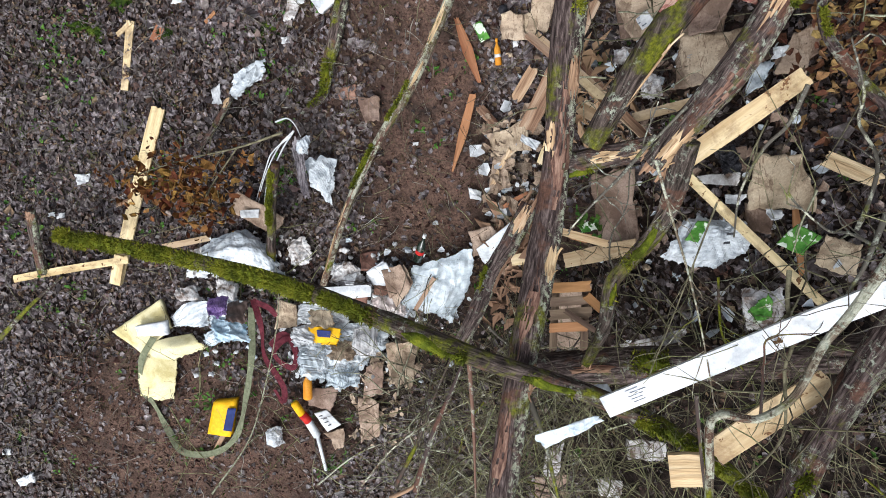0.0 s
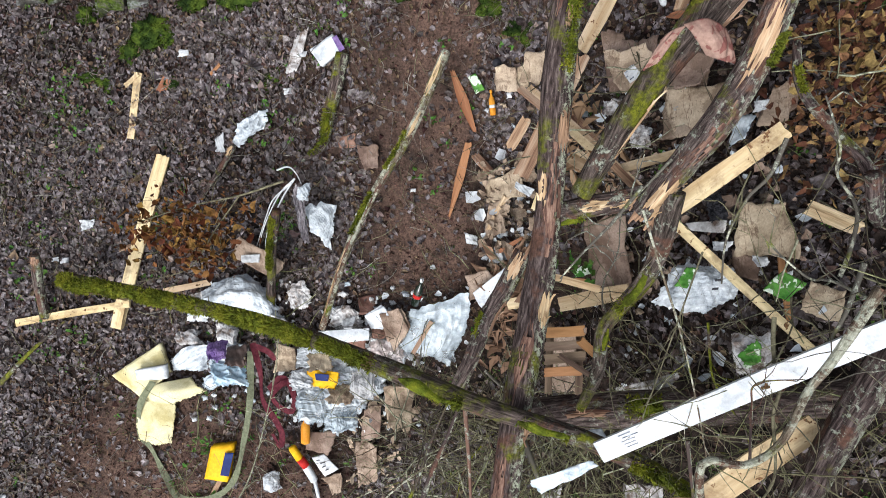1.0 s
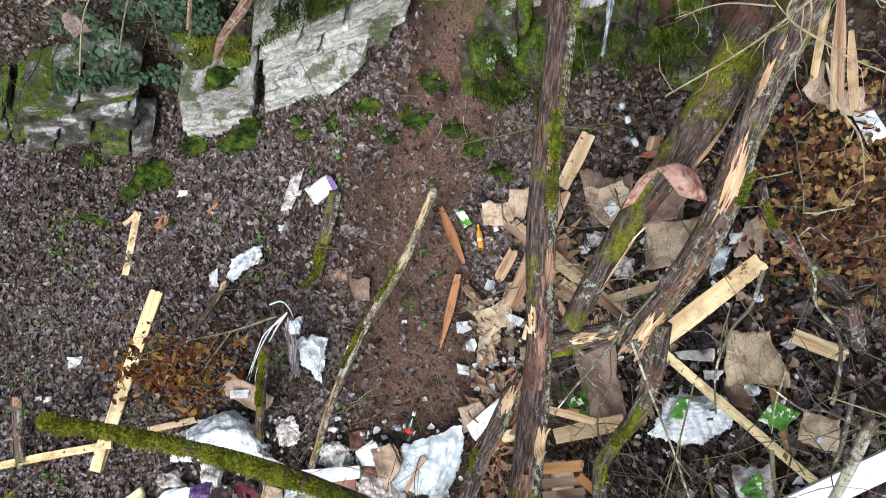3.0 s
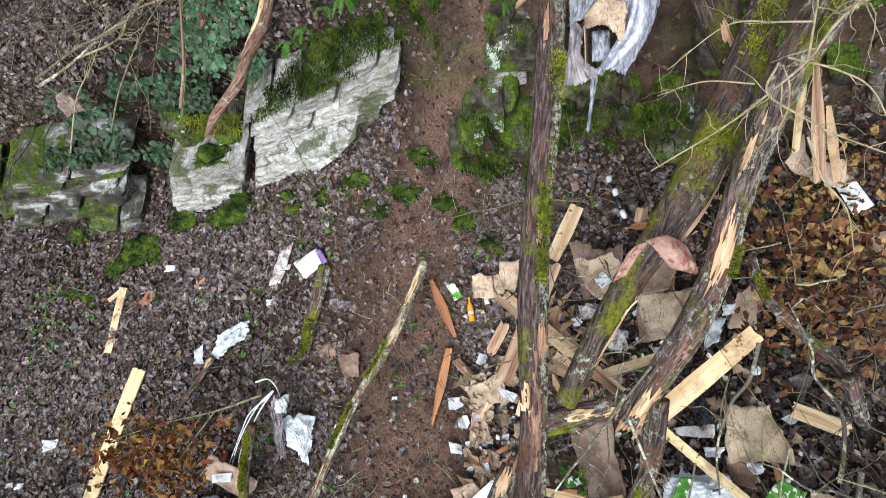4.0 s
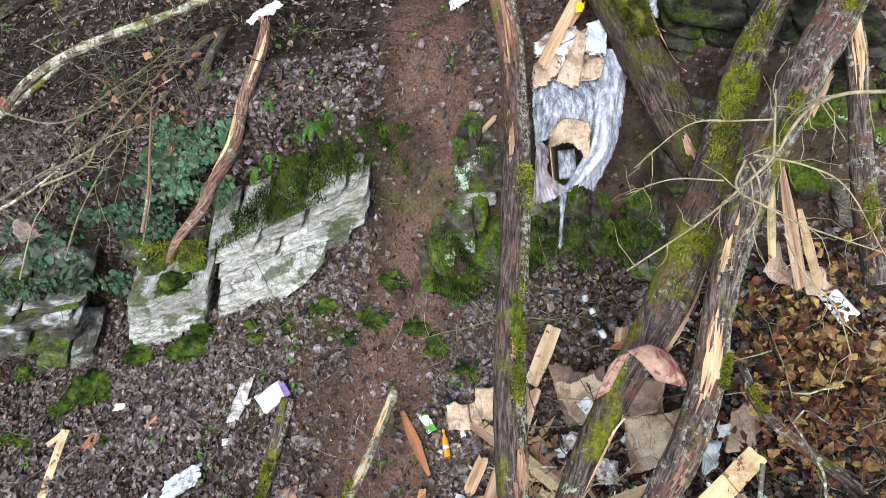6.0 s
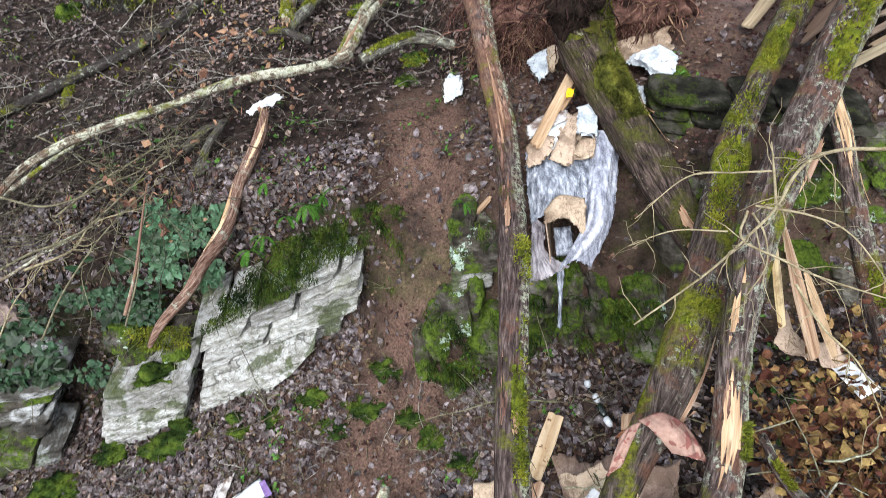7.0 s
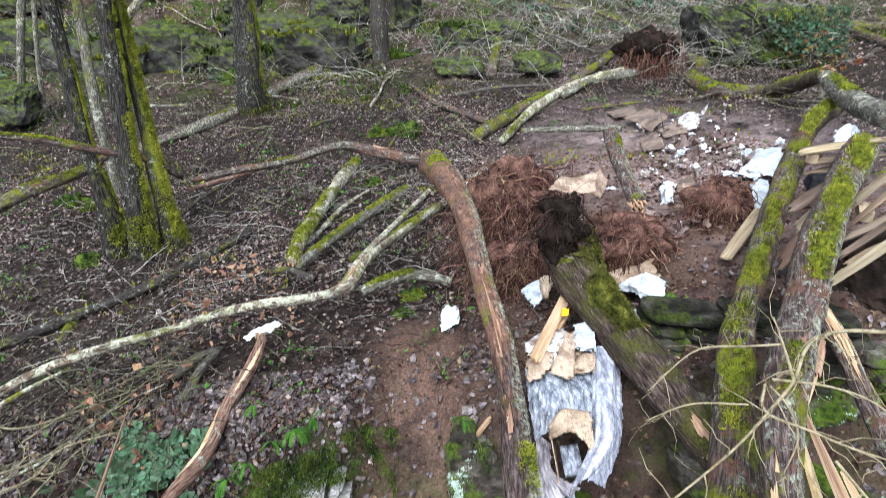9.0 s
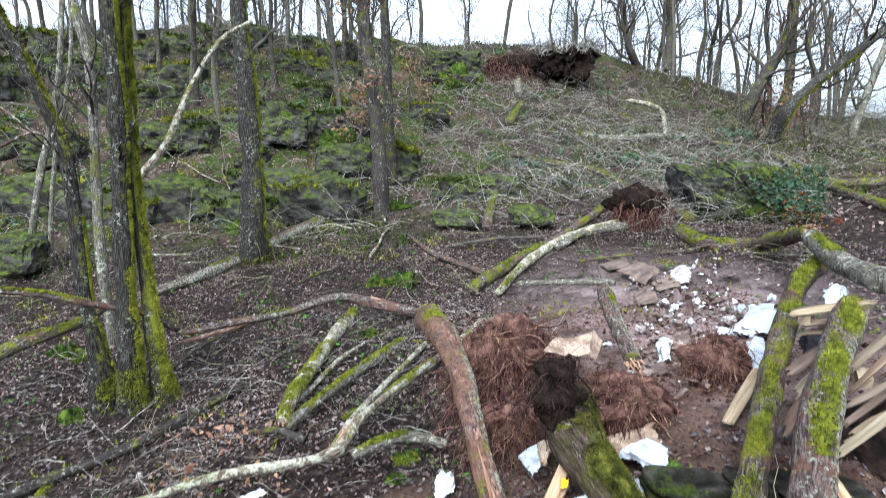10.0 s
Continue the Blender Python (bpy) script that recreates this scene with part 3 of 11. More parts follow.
        b = s1 - L * (0.6 * cut + 0.34 * r.random(m + 1) ** 2)
        u = np.linspace(0, 1, k)[:, None]
        ss, tt = a + (b - a).clip(0.01 * L) * u, th + half * (w + 0.07 * np.sin(7 * u + seed)) + 0 * u
        dip = 0.004 * np.sin(np.pi * u) * (1 - w * w) + 0.002 * r.normal(size=m + 1)
        p, _ = self.surf(ss.ravel(), tt.ravel(), (0.003 - dip + 0 * u).ravel())
        V, U = [p], [np.stack([tt.ravel() * rad + seed * 0.31, ss.ravel() * self.len], 1)]
        F = [(i * (m + 1) + j, i * (m + 1) + j + 1, (i + 1) * (m + 1) + j + 1, (i + 1) * (m + 1) + j) for i in range(k - 1) for j in range(m)]
        for _ in range(int(3 + 6 * half)):
            at, span = r.uniform(s0, s1), L * r.uniform(0.12, 0.3) * r.choice((-1, 1))
            c, x = th + half * r.uniform(-0.9, 0.9), np.linspace(0, 1, 5)
            o = sum(len(v) for v in V)
            for q in (-1, 1):
                p, _ = self.surf(at + span * x, c + q * 0.09 * (1 - x), 0.004 + r.uniform(0.01, 0.04) * x**2)
                V.append(p)
                U.append(np.stack([c * rad + 0.004 * q + 0 * x, (at + span * x) * self.len], 1))
            F += [(o + j, o + j + 1, o + 6 + j, o + 5 + j) for j in range(4)]
        return mesh(name, np.vstack(V), F, mat, np.vstack(U), False)

    def tufts(self, name, mat, s0, s1, th, half, count, length=0.02, seed=0):
        """Many small blades that stand on the skin."""
        r = np.random.default_rng(seed + 90)
        p, d = self.surf(r.uniform(s0, s1, count * 2), th + half * r.normal(0, 0.5, count * 2).clip(-1, 1), 0.0)
        ok = wob(p * 5.5, seed + 29) + 0.3 * r.normal(size=len(p)) > 0.0
        p, d = p[ok], d[ok]
        return blades(name, p, d, mat, length, r)


def blades(name, p, d, mat, length, r, width=0.35, lean=0.9):
    n = len(p)
    d = unit(d + r.normal(0, lean * 0.5, (n, 3)))
    side = unit(np.cross(d, r.normal(size=(n, 3))))
    ln = (length * r.uniform(0.5, 1.3, n))[:, None]
    v = np.stack([p - side * ln * width * 0.5, p + side * ln * width * 0.5, p + d * ln], 1).reshape(-1, 3)
    return mesh(name, v, np.arange(3 * n).reshape(-1, 3), mat, smooth=False)


def leaves(name, p, d, mat, size, r, shape=0.62, curl=0.35, tilt=0.35):
    """Folded leaves of six corners at points p, facing d."""
    n = len(p)
    d = unit(d + r.normal(0, tilt, (n, 3)))
    a = unit(np.cross(d, r.normal(size=(n, 3))))
    b = np.cross(d, a)
    L = (size * np.exp(r.normal(0, 0.33, n)))[:, None]
    W = L * shape * r.uniform(0.7, 1.15, n)[:, None] * 0.5
    k = (curl * r.uniform(0.1, 1.6, n))[:, None] * W
    bend = (r.normal(0, 0.22, n))[:, None] * L
    v = np.stack([p, p + a * L * 0.3 + b * W + d * k, p + a * L * 0.72 + b * W * 0.8 + d * (k + bend * 0.5), p + a * L + d * bend, p + a * L * 0.72 - b * W * 0.8 + d * (k + bend * 0.5), p + a * L * 0.3 - b * W + d * k], 1)
    v = (v + r.normal(0, 0.09, v.shape) * L[:, None]).reshape(-1, 3)
    i = np.arange(n)[:, None] * 6
    fc = np.concatenate([i + np.array([[0, 1, 2, 3]]), i + np.array([[0, 3, 4, 5]])])
    return mesh(name, v, fc, mat, smooth=False)


def strands(paths, radius, ring=4, seed=0):
    """Thin tubes along many short paths, as vertex and face lists."""
    V, F, k = [], [], 0
    for n, p in enumerate(paths):
        p = np.asarray(p, float)
        t = unit(np.gradient(p, axis=0))
        ref = np.array([0.3, 0.5, 0.8]) if abs(t[0] @ np.array([0.3, 0.5, 0.8])) < 0.9 else np.array([1.0, 0, 0])
        a = unit(np.cross(t, ref))
        b = np.cross(t, a)
        r0 = radius[n] if hasattr(radius, "__len__") else radius
        rr = r0 * np.linspace(1, 0.35, len(p))[:, None]
        for j in range(ring):
            w = 2 * math.pi * j / ring
            V.append(p + rr * (a * math.cos(w) + b * math.sin(w)))
        m = len(p)
        for j in range(ring):
            for i in range(m - 1):
                q = (j + 1) % ring
                F.append((k + j * m + i, k + q * m + i, k + q * m + i + 1, k + j * m + i + 1))
        k += ring * m
    return np.vstack(V), F


def ground_at(x, y):
    """Height of the finished ground sheet with its small bumps."""
    x, y = np.asarray(x, float), np.asarray(y, float)
    p = np.stack([x, y, 0 * x], -1)
    far = np.clip((y - 9) / 12, 0, 1)
    rough = 0.035 * wob(p * 2.2, 3) + 0.018 * wob(p * 7.0, 4) * (1 - 0.6 * far)
    return terrain(x, y) + rough * (1 - 0.35 * chute(x, y)) + far * (0.16 * wob(p * 0.7, 5) + 0.3 * np.clip((y - 19) / 8, 0, 1) * (wob(p * 0.42, 6) + 0.5 * np.abs(wob(p * 1.3, 8))))


def up_normal(x, y, e=0.06):
    gx = (ground_at(x + e, y) - ground_at(x - e, y)) / (2 * e)
    gy = (ground_at(x, y + e) - ground_at(x, y - e)) / (2 * e)
    return unit(np.stack([-gx, -gy, np.ones_like(gx)], -1))


# ---- ground ----
def ledge_line(x):
    """The foot of the rock ledge, as y over x."""
    return np.interp(x, [-9, -4.4, -2.9, -1.9, -0.4, 0.5, 1.2, 2.2, 4, 9], [3.7, 3.55, 3.5, 3.5, 3.6, 3.2, 3.1, 3.0, 3.0, 3.3])


def low_slope(x, y):
    """Ground below the ledge: bare slope with a debris mound on its east side."""
    base = np.interp(x, [-9, -4, -2.5, -1, 0, 1, 1.6, 2.2, 3, 6, 14], [-1.15, -0.82, -0.62, -0.34, -0.2, 0.2, 0.62, 0.95, 1.05, 1.5, 2.4])
    rise = np.interp(x, [-4, -2.5, -1, 0, 1, 1.5, 2.2, 3.5], [0.02, 0.08, 0.24, 0.3, 0.3, 0.05, -0.15, 0.0])
    yy = np.maximum(y, -1.6)
    mound = 0.5 * np.exp(-(((x - 1.9) / 0.9) ** 2 + ((y + 0.1) / 1.1) ** 2))
    return base + mound + rise * (yy - 1.3) + 0.3 * np.minimum(y + 1.6, 0)


def high_slope(x, y):
    """Ground above the ledge: gentle bank, a bench with trees, then the rocky hillside up to its crest."""
    a = np.interp(x, [-14, -4, -2.7, -1.3, 0, 0.6, 2.1, 2.7, 3.4, 6, 12, 20], [0.2, 0.95, 1.3, 1.55, 1.62, 1.7, 2.2, 2.4, 2.5, 3.0, 3.5, 4.0])
    a = a - np.interp(x, [-5, -2.5, -1.2], [0.12, 0.08, 0.0]) * np.clip((5 - y) * 2.5, 0, 5)
    b = np.interp(x, [-14, -4, 0, 4, 8, 16, 30], [1.4, 1.85, 2.2, 2.75, 3.2, 4.0, 4.6])
    c = np.interp(x, [-25, -12, -4, 0, 4, 8, 16, 30], [2.8, 2.9, 3.25, 3.65, 4.0, 4.3, 4.9, 5.4])
    d = np.interp(x, [-40, -12, -4, 0, 6, 12, 20, 40], [8.4, 8.2, 7.9, 7.4, 7.2, 6.9, 6.4, 6.0])
    e = np.interp(x, [-60, -20, -8, 0, 6, 13, 16, 18.5, 22, 26, 33, 80], [12.6, 12.4, 12.6, 12.1, 11.9, 12.0, 10.9, 10.6, 9.5, 8.3, 7.5, 7.0])
    k = np.interp(y, [5, 12, 20, 29, 38, 46, 120], [0, 1, 2, 3, 4, 4.06, 4.06])
    out = 0.0
    for i, row in enumerate((a, b, c, d, e)):
        out = out + row * np.clip(1 - np.abs(np.minimum(k, 4.0) - i), 0, 1)
    return out + 0.1 * (np.minimum(y, 5) - 5) * (y > 2)


def chute(x, y):
    """How far a place lies in the eroded soil chute that cuts through the ledge (0 to 1)."""
    mid = np.interp(y, [-0.5, 1.2, 2.6, 3.6, 5.2], [-0.55, -0.5, -0.2, 0.22, 0.3])
    return np.clip(1.4 - np.abs(x - mid) / np.interp(y, [0, 2, 3.6, 5], [0.55, 0.45, 0.4, 0.4]), 0, 1)


def terrain(x, y):
    x, y = np.asarray(x, float), np.asarray(y, float)
    c = chute(x, 3.6 + 0 * y)
    c = np.maximum(c, np.clip((x - 2.6) / 1.2, 0, 1) * 0.6)
    near = ledge_line(x) + 0.05 - 0.55 * c
    far = ledge_line(x) + np.interp(x, [-1.0, -0.4], [0.85, 0.55]) + 0.9 * c
    s = np.clip((y - near) / (far - near), 0, 1)
    s = s * s * (3 - 2 * s) * (1 - c) + s * c
    return low_slope(x, y) * (1 - s) + high_slope(x, y) * s


def axis(near, step, grow, low, high):
    out = list(np.arange(near[0], near[1] + 1e-6, step))
    d = step
    while out[-1] < high:
        d *= grow
        out.append(out[-1] + d)
    d = step
    while out[0] > low:
        d *= grow
        out.insert(0, out[0] - d)
    return np.array(out)


def build_ground():
    xs, ys = axis((-5.2, 5.4), 0.06, 1.045, -160, 160), axis((-2.6, 8.0), 0.06, 1.03, -120, 260)
    gx, gy = np.meshgrid(xs, ys)
    x, y = gx.ravel(), gy.ravel()
    z = ground_at(x, y)
    nx = len(xs)
    i = (np.arange(len(ys) - 1)[:, None] * nx + np.arange(nx - 1)[None]).ravel()
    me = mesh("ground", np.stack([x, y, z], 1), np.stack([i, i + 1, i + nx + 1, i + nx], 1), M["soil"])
    bare = np.clip(chute(x, y) * 1.2, 0, 1) * np.clip((y + 0.6) * 4, 0, 1) * np.clip((5.6 - y) * 2, 0, 1)
    bare = np.maximum(bare, np.exp(-(((x + 2.95) / 1.6) ** 2 + ((y + 1.85) / 1.2) ** 2) ** 2))
    bare = np.maximum(bare, np.clip(1.5 - np.hypot((x - 3.5) / 1.7, (y - 6.7) / 2.6), 0, 1))
    bare = np.maximum(bare, np.clip(1.3 - np.hypot((x - 1.3) / 0.9, (y - 4.4) / 1.1), 0, 1))
    bare = np.maximum(bare, 0.6 * np.clip(1.4 - np.hypot((x - 2.5) / 0.9, (y - 4.3) / 0.6), 0, 1))
    bare = np.maximum(bare, 0.8 * np.clip(1.2 - np.abs(y - ledge_line(x) - 0.1) / 0.35, 0, 1) * (x > 1))
    bare = np.maximum(bare, 0.5 * np.clip((x + 2.0) / 0.8, 0, 1) * np.clip((1.4 - x) / 0.5, 0, 1) * np.clip((y + 0.2) * 2, 0, 1) * np.clip((3.8 - y) * 3, 0, 1))
    mossy = 0.95 * np.clip((y - 14) / 6, 0, 1) * np.clip((9 - x) / 6, 0.6, 1) + 0.3 * np.clip(1.2 - np.abs(y - ledge_line(x) - 0.3) / 0.5, 0, 1)
    # wet mud of the clearing: mask for its gloss and its painted pale sheen
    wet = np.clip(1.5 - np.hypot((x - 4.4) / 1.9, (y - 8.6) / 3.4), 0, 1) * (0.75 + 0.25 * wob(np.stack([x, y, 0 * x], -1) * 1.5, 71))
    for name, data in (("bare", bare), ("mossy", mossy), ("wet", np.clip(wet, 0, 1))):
        me.attributes.new(name, "FLOAT", "POINT").data.foreach_set("value", data)
    return tagged(part("ground", me), "brown forest soil on a wet slope", "ground", kind="structure")


build_ground()

# ---- rock ledge ----


def stone_mesh(name, quad, depth, mat, seed, n=(20, 9), rough=0.05, back=(0.1, 1, 0.12), edge=7.0, bedding=0.04, soft=0.9):
    """A stone whose front is the quad (top left, top right, bottom right, bottom left): worn edges and broken layers."""
    q = np.asarray(quad, float)
    bk = unit(np.asarray(back, float)) * depth
    V, F = [], []
    nu, nv = n
    for fixed, sign, n1, n2 in ((2, -1, nu, nv), (1, -1, nu, 7), (1, 1, nu, 5), (0, -1, 7, nv), (0, 1, 7, nv)):
        g1, g2 = np.meshgrid(np.linspace(-1, 1, n1), np.linspace(-1, 1, n2))
        loc = np.zeros((n1 * n2, 3))
        loc[:, fixed] = sign
        axes = [k for k in range(3) if k != fixed]
        loc[:, axes[0]], loc[:, axes[1]] = (g1.ravel(), g2.ravel())
        k = sum(len(v) for v in V)
        V.append(loc)
        i = (np.arange(n2 - 1)[:, None] * n1 + np.arange(n1 - 1)[None]).ravel() + k
        f = np.stack([i, i + n1, i + n1 + 1, i + 1], 1)
        F.extend((f if (fixed, sign) in ((2, -1), (1, 1), (0, -1)) else f[:, ::-1]).tolist())
    loc = np.vstack(V)
    loc = loc / ((np.abs(loc) ** edge).sum(1) ** (1 / edge))[:, None]
    u, w, c = ((loc[:, k : k + 1] + 1) / 2 for k in range(3))
    v = (q[0] * (1 - u) + q[1] * u) * (1 - w) + (q[3] * (1 - u) + q[2] * u) * w + bk * c
    out = unit(v - q.mean(0) - bk * 0.5)
    dip = (q[1] - q[0])[2] / max(abs((q[1] - q[0])[0]), 0.05)
    bed = np.floor((v[:, 2] - dip * v[:, 0]) / bedding + 0.5 * wob(v * 1.2, seed + 1))
    step = np.sin(bed * 12.9898 + seed) * 0.5 + 0.5 * np.sin(np.floor(v[:, 0] / 0.17 + 3 * np.sin(bed)) * 7.1 + bed)
    v = v + out * (rough * 0.75 * step + rough * soft * wob(v * 3, seed) + 0.45 * rough * wob(v * 17, seed + 5))[:, None]
    return mesh(name, v, F, mat, smooth=False)


ledge = thing("rock_ledge", "pale layered limestone ledge with mossy joints above the slope", "rock")
LEDGE = [
    (((-1.774, 3.520, 0.687), (-0.263, 3.700, 1.230), (-0.525, 3.600, 0.323), (-2.050, 3.380, -0.131)), 0.7, "rock", 0.075),
    (((-1.927, 3.300, -0.003), (-0.806, 3.360, 0.436), (-1.143, 3.200, 0.139), (-1.981, 3.100, -0.500)), 0.5, "rock", 0.075),
    (((-2.765, 3.340, 0.112), (-1.976, 3.340, 0.196), (-2.116, 3.200, -0.343), (-2.973, 3.160, -0.411)), 0.6, "rock", 0.075),
    (((-2.562, 3.620, 0.518), (-1.922, 3.620, 0.480), (-2.045, 3.500, 0.086), (-2.685, 3.500, 0.068)), 0.5, "rock_mossy", 0.085),
    (((-2.898, 3.140, -0.409), (-2.398, 3.140, -0.332), (-2.630, 3.000, -0.828), (-2.998, 2.980, -0.902)), 0.4, "rock", 0.075),
    (((-4.473, 3.400, -0.028), (-3.169, 3.420, 0.088), (-3.480, 3.250, -0.415), (-4.936, 3.180, -0.893)), 0.6, "rock_dim", 0.075),
    (((-3.785, 3.140, -0.335), (-3.191, 3.140, -0.556), (-3.415, 2.980, -1.037), (-3.996, 2.980, -0.833)), 0.5, "rock_dim", 0.075),
    (((-5.515, 3.500, -0.377), (-4.419, 3.500, -0.165), (-5.003, 3.380, -1.109), (-6.220, 3.360, -1.341)), 0.6, "rock_mossy", 0.085),
    (((0.398, 3.400, 1.397), (0.801, 3.350, 1.441), (0.805, 3.250, 1.105), (0.410, 3.300, 1.037)), 0.5, "rock", 0.075),
    (((0.379, 3.500, 1.570), (0.755, 3.500, 1.660), (0.793, 3.380, 1.355), (0.382, 3.420, 1.331)), 0.5, "rock_mossy", 0.085),
    (((0.167, 2.850, 0.334), (0.678, 2.800, -0.104), (0.684, 2.700, -0.454), (0.202, 2.720, -0.070)), 0.4, "rock", 0.075),
    (((0.178, 3.100, 0.987), (0.736, 3.080, 1.193), (0.738, 2.700, 0.068), (0.090, 2.750, 0.537)), 0.6, "rock_mossy", 0.06),
    (((0.812, 3.050, 1.343), (1.432, 3.000, 1.218), (1.556, 2.780, 0.355), (0.871, 2.780, 0.516)), 0.6, "rock_mossy", 0.085),
    (((1.432, 3.050, 1.147), (2.088, 2.950, 1.125), (2.354, 2.720, -0.125), (1.583, 2.750, 0.184)), 0.6, "rock_mossy", 0.085),
    (((-1.211, 3.300, -0.494), (-0.689, 3.350, -0.227), (-0.761, 3.200, -0.712), (-1.197, 3.180, -0.738)), 0.4, "rock_mossy", 0.085),
    (((-2.504, 3.200, -0.439), (-2.011, 3.250, -0.462), (-2.212, 3.120, -1.032), (-2.726, 3.100, -1.133)), 0.35, "rock_mossy", 0.085),
    (((-0.553, 4.100, 1.073), (-0.085, 4.150, 1.188), (-0.107, 4.000, 0.982), (-0.571, 3.950, 0.938)), 0.5, "rock_mossy", 0.085),
    (((2.104, 3.950, 2.204), (2.752, 3.950, 2.263), (2.660, 3.720, 2.051), (2.076, 3.720, 2.041)), 0.7, "rock_mossy", 0.06),
    (((1.932, 3.700, 2.054), (2.654, 3.700, 2.038), (2.622, 3.500, 1.667), (1.957, 3.450, 1.708)), 0.7, "rock_mossy", 0.06),
    (((2.934, 3.450, 1.901), (3.919, 3.450, 1.931), (4.104, 3.050, 0.951), (3.004, 2.950, 1.179)), 0.8, "rock_mossy", 0.08),
    (((2.02, 3.66, 2.02), (2.66, 3.62, 2.06), (2.64, 3.44, 1.8), (2.0, 3.46, 1.78)), 0.4, "rock_mossy", 0.06),
    (((2.05, 3.42, 1.84), (2.75, 3.36, 1.84), (2.72, 3.12, 1.42), (2.05, 3.14, 1.42)), 0.6, "rock_mossy", 0.06),
    (((3.05, 3.62, 2.16), (4.1, 3.6, 2.2), (4.05, 3.3, 1.74), (3.05, 3.3, 1.7)), 0.6, "rock_mossy", 0.07),
]
for k, (quad, deep, mat, rough) in enumerate(LEDGE):
    r = np.random.default_rng(40 + k)
    q = np.asarray(quad, float)
    pale = mat in ("rock", "rock_dim")
    wide, tall = np.linalg.norm(q[1] - q[0]), np.linalg.norm(q[3] - q[0])
    rows = max(2, int(tall / (0.2 if pale else 0.17)))
    cut = np.r_[0, np.sort(np.linspace(0, 1, rows + 1)[1:-1] + r.normal(0, 0.2 / rows, rows - 1)), 1]
    at = lambda u, v: (q[0] * (1 - u) + q[1] * u) * (1 - v) + (q[3] * (1 - u) + q[2] * u) * v
    for i in range(rows):
        cols = max(1, int(round(wide / (r.uniform(0.3, 1.0) if pale else r.uniform(0.22, 0.5)))))
        side = np.r_[0, np.sort(np.linspace(0, 1, cols + 1)[1:-1] + r.normal(0, 0.2 / cols, cols - 1)), 1]
        side[0] += r.normal(0, 0.05) / wide
        side[-1] += r.normal(-0.02, 0.07) / wide
        for j in range(cols):
            push = np.array([0, r.normal(0, 0.035 if pale else 0.075), 0]) + (0 if pale else r.normal(0, 0.03, 3))
            a, b, c, d = side[j] + r.normal(0, 0.012), side[j + 1] - 0.018, side[j + 1] - 0.018 + r.normal(0, 0.015), side[j]
            t = r.normal(0, 0.014 if pale else 0.04, 4)
            block = [at(a, cut[i] + 0.022 + t[0]) + push, at(b, cut[i] + 0.022 + t[1]) + push, at(c, cut[i + 1] + t[2]) + push, at(d, cut[i + 1] + t[3]) + push]
            which = M["rock_mossy"] if pale and r.random() < (0.3 if i == 0 else 0.04) else M[mat]
            part("stone", stone_mesh("stone", block, deep, which, 11 + 40 * k + 7 * i + j, (34, 14) if pale else (16, 10), rough * (0.34 if pale else 0.9), edge=20.0 if pale else 3.2, bedding=0.05, soft=0.3 if pale else 0.9), ledge)

shelf = thing("rock_shelf", "dark bedded rock shelf with moss behind fallen trunks", "rock")
r = np.random.default_rng(58)
for i in range(5):
    x = 1.98 + r.uniform(0, 0.12)
    while x < 3.15:
        w, high = r.uniform(0.25, 0.6), r.uniform(0.055, 0.085)
        face, top = 3.98 - 0.4 * (x - 2.1) - 0.035 * i + r.normal(0, 0.03), 2.36 - 0.1 * i + 0.06 * (x - 2.1) + r.normal(0, 0.008)
        block = [(x, face, top), (x + w - 0.02, face - 0.4 * w, top + 0.06 * w), (x + w - 0.02, face - 0.4 * w - 0.01, top + 0.06 * w - high), (x, face - 0.01, top - high)]
        part("stone", stone_mesh("stone", block, 0.4, M["rock_shelf"], 300 + 20 * i + int(10 * x), (18, 7), 0.03, edge=5.0, bedding=0.05), shelf)
        x += w
    p = np.stack([r.uniform(2.0, 3.1, 500), np.zeros(500), np.zeros(500)], 1)
    p[:, 1], p[:, 2] = 3.96 - 0.4 * (p[:, 0] - 2.1) - 0.035 * i + r.normal(0, 0.012, 500), 2.35 - 0.1 * i + 0.06 * (p[:, 0] - 2.1) + r.normal(0, 0.012, 500)
    p = p[wob(p * 4, 31 + i) > 0.2]
    tagged(part("moss", blades("moss", p, np.array([0, -0.7, -0.2]), M["moss_dark"], 0.03, r, 0.3), shelf, "moss along the bed edges"), kind="stuff")

# ---- fallen trees ----


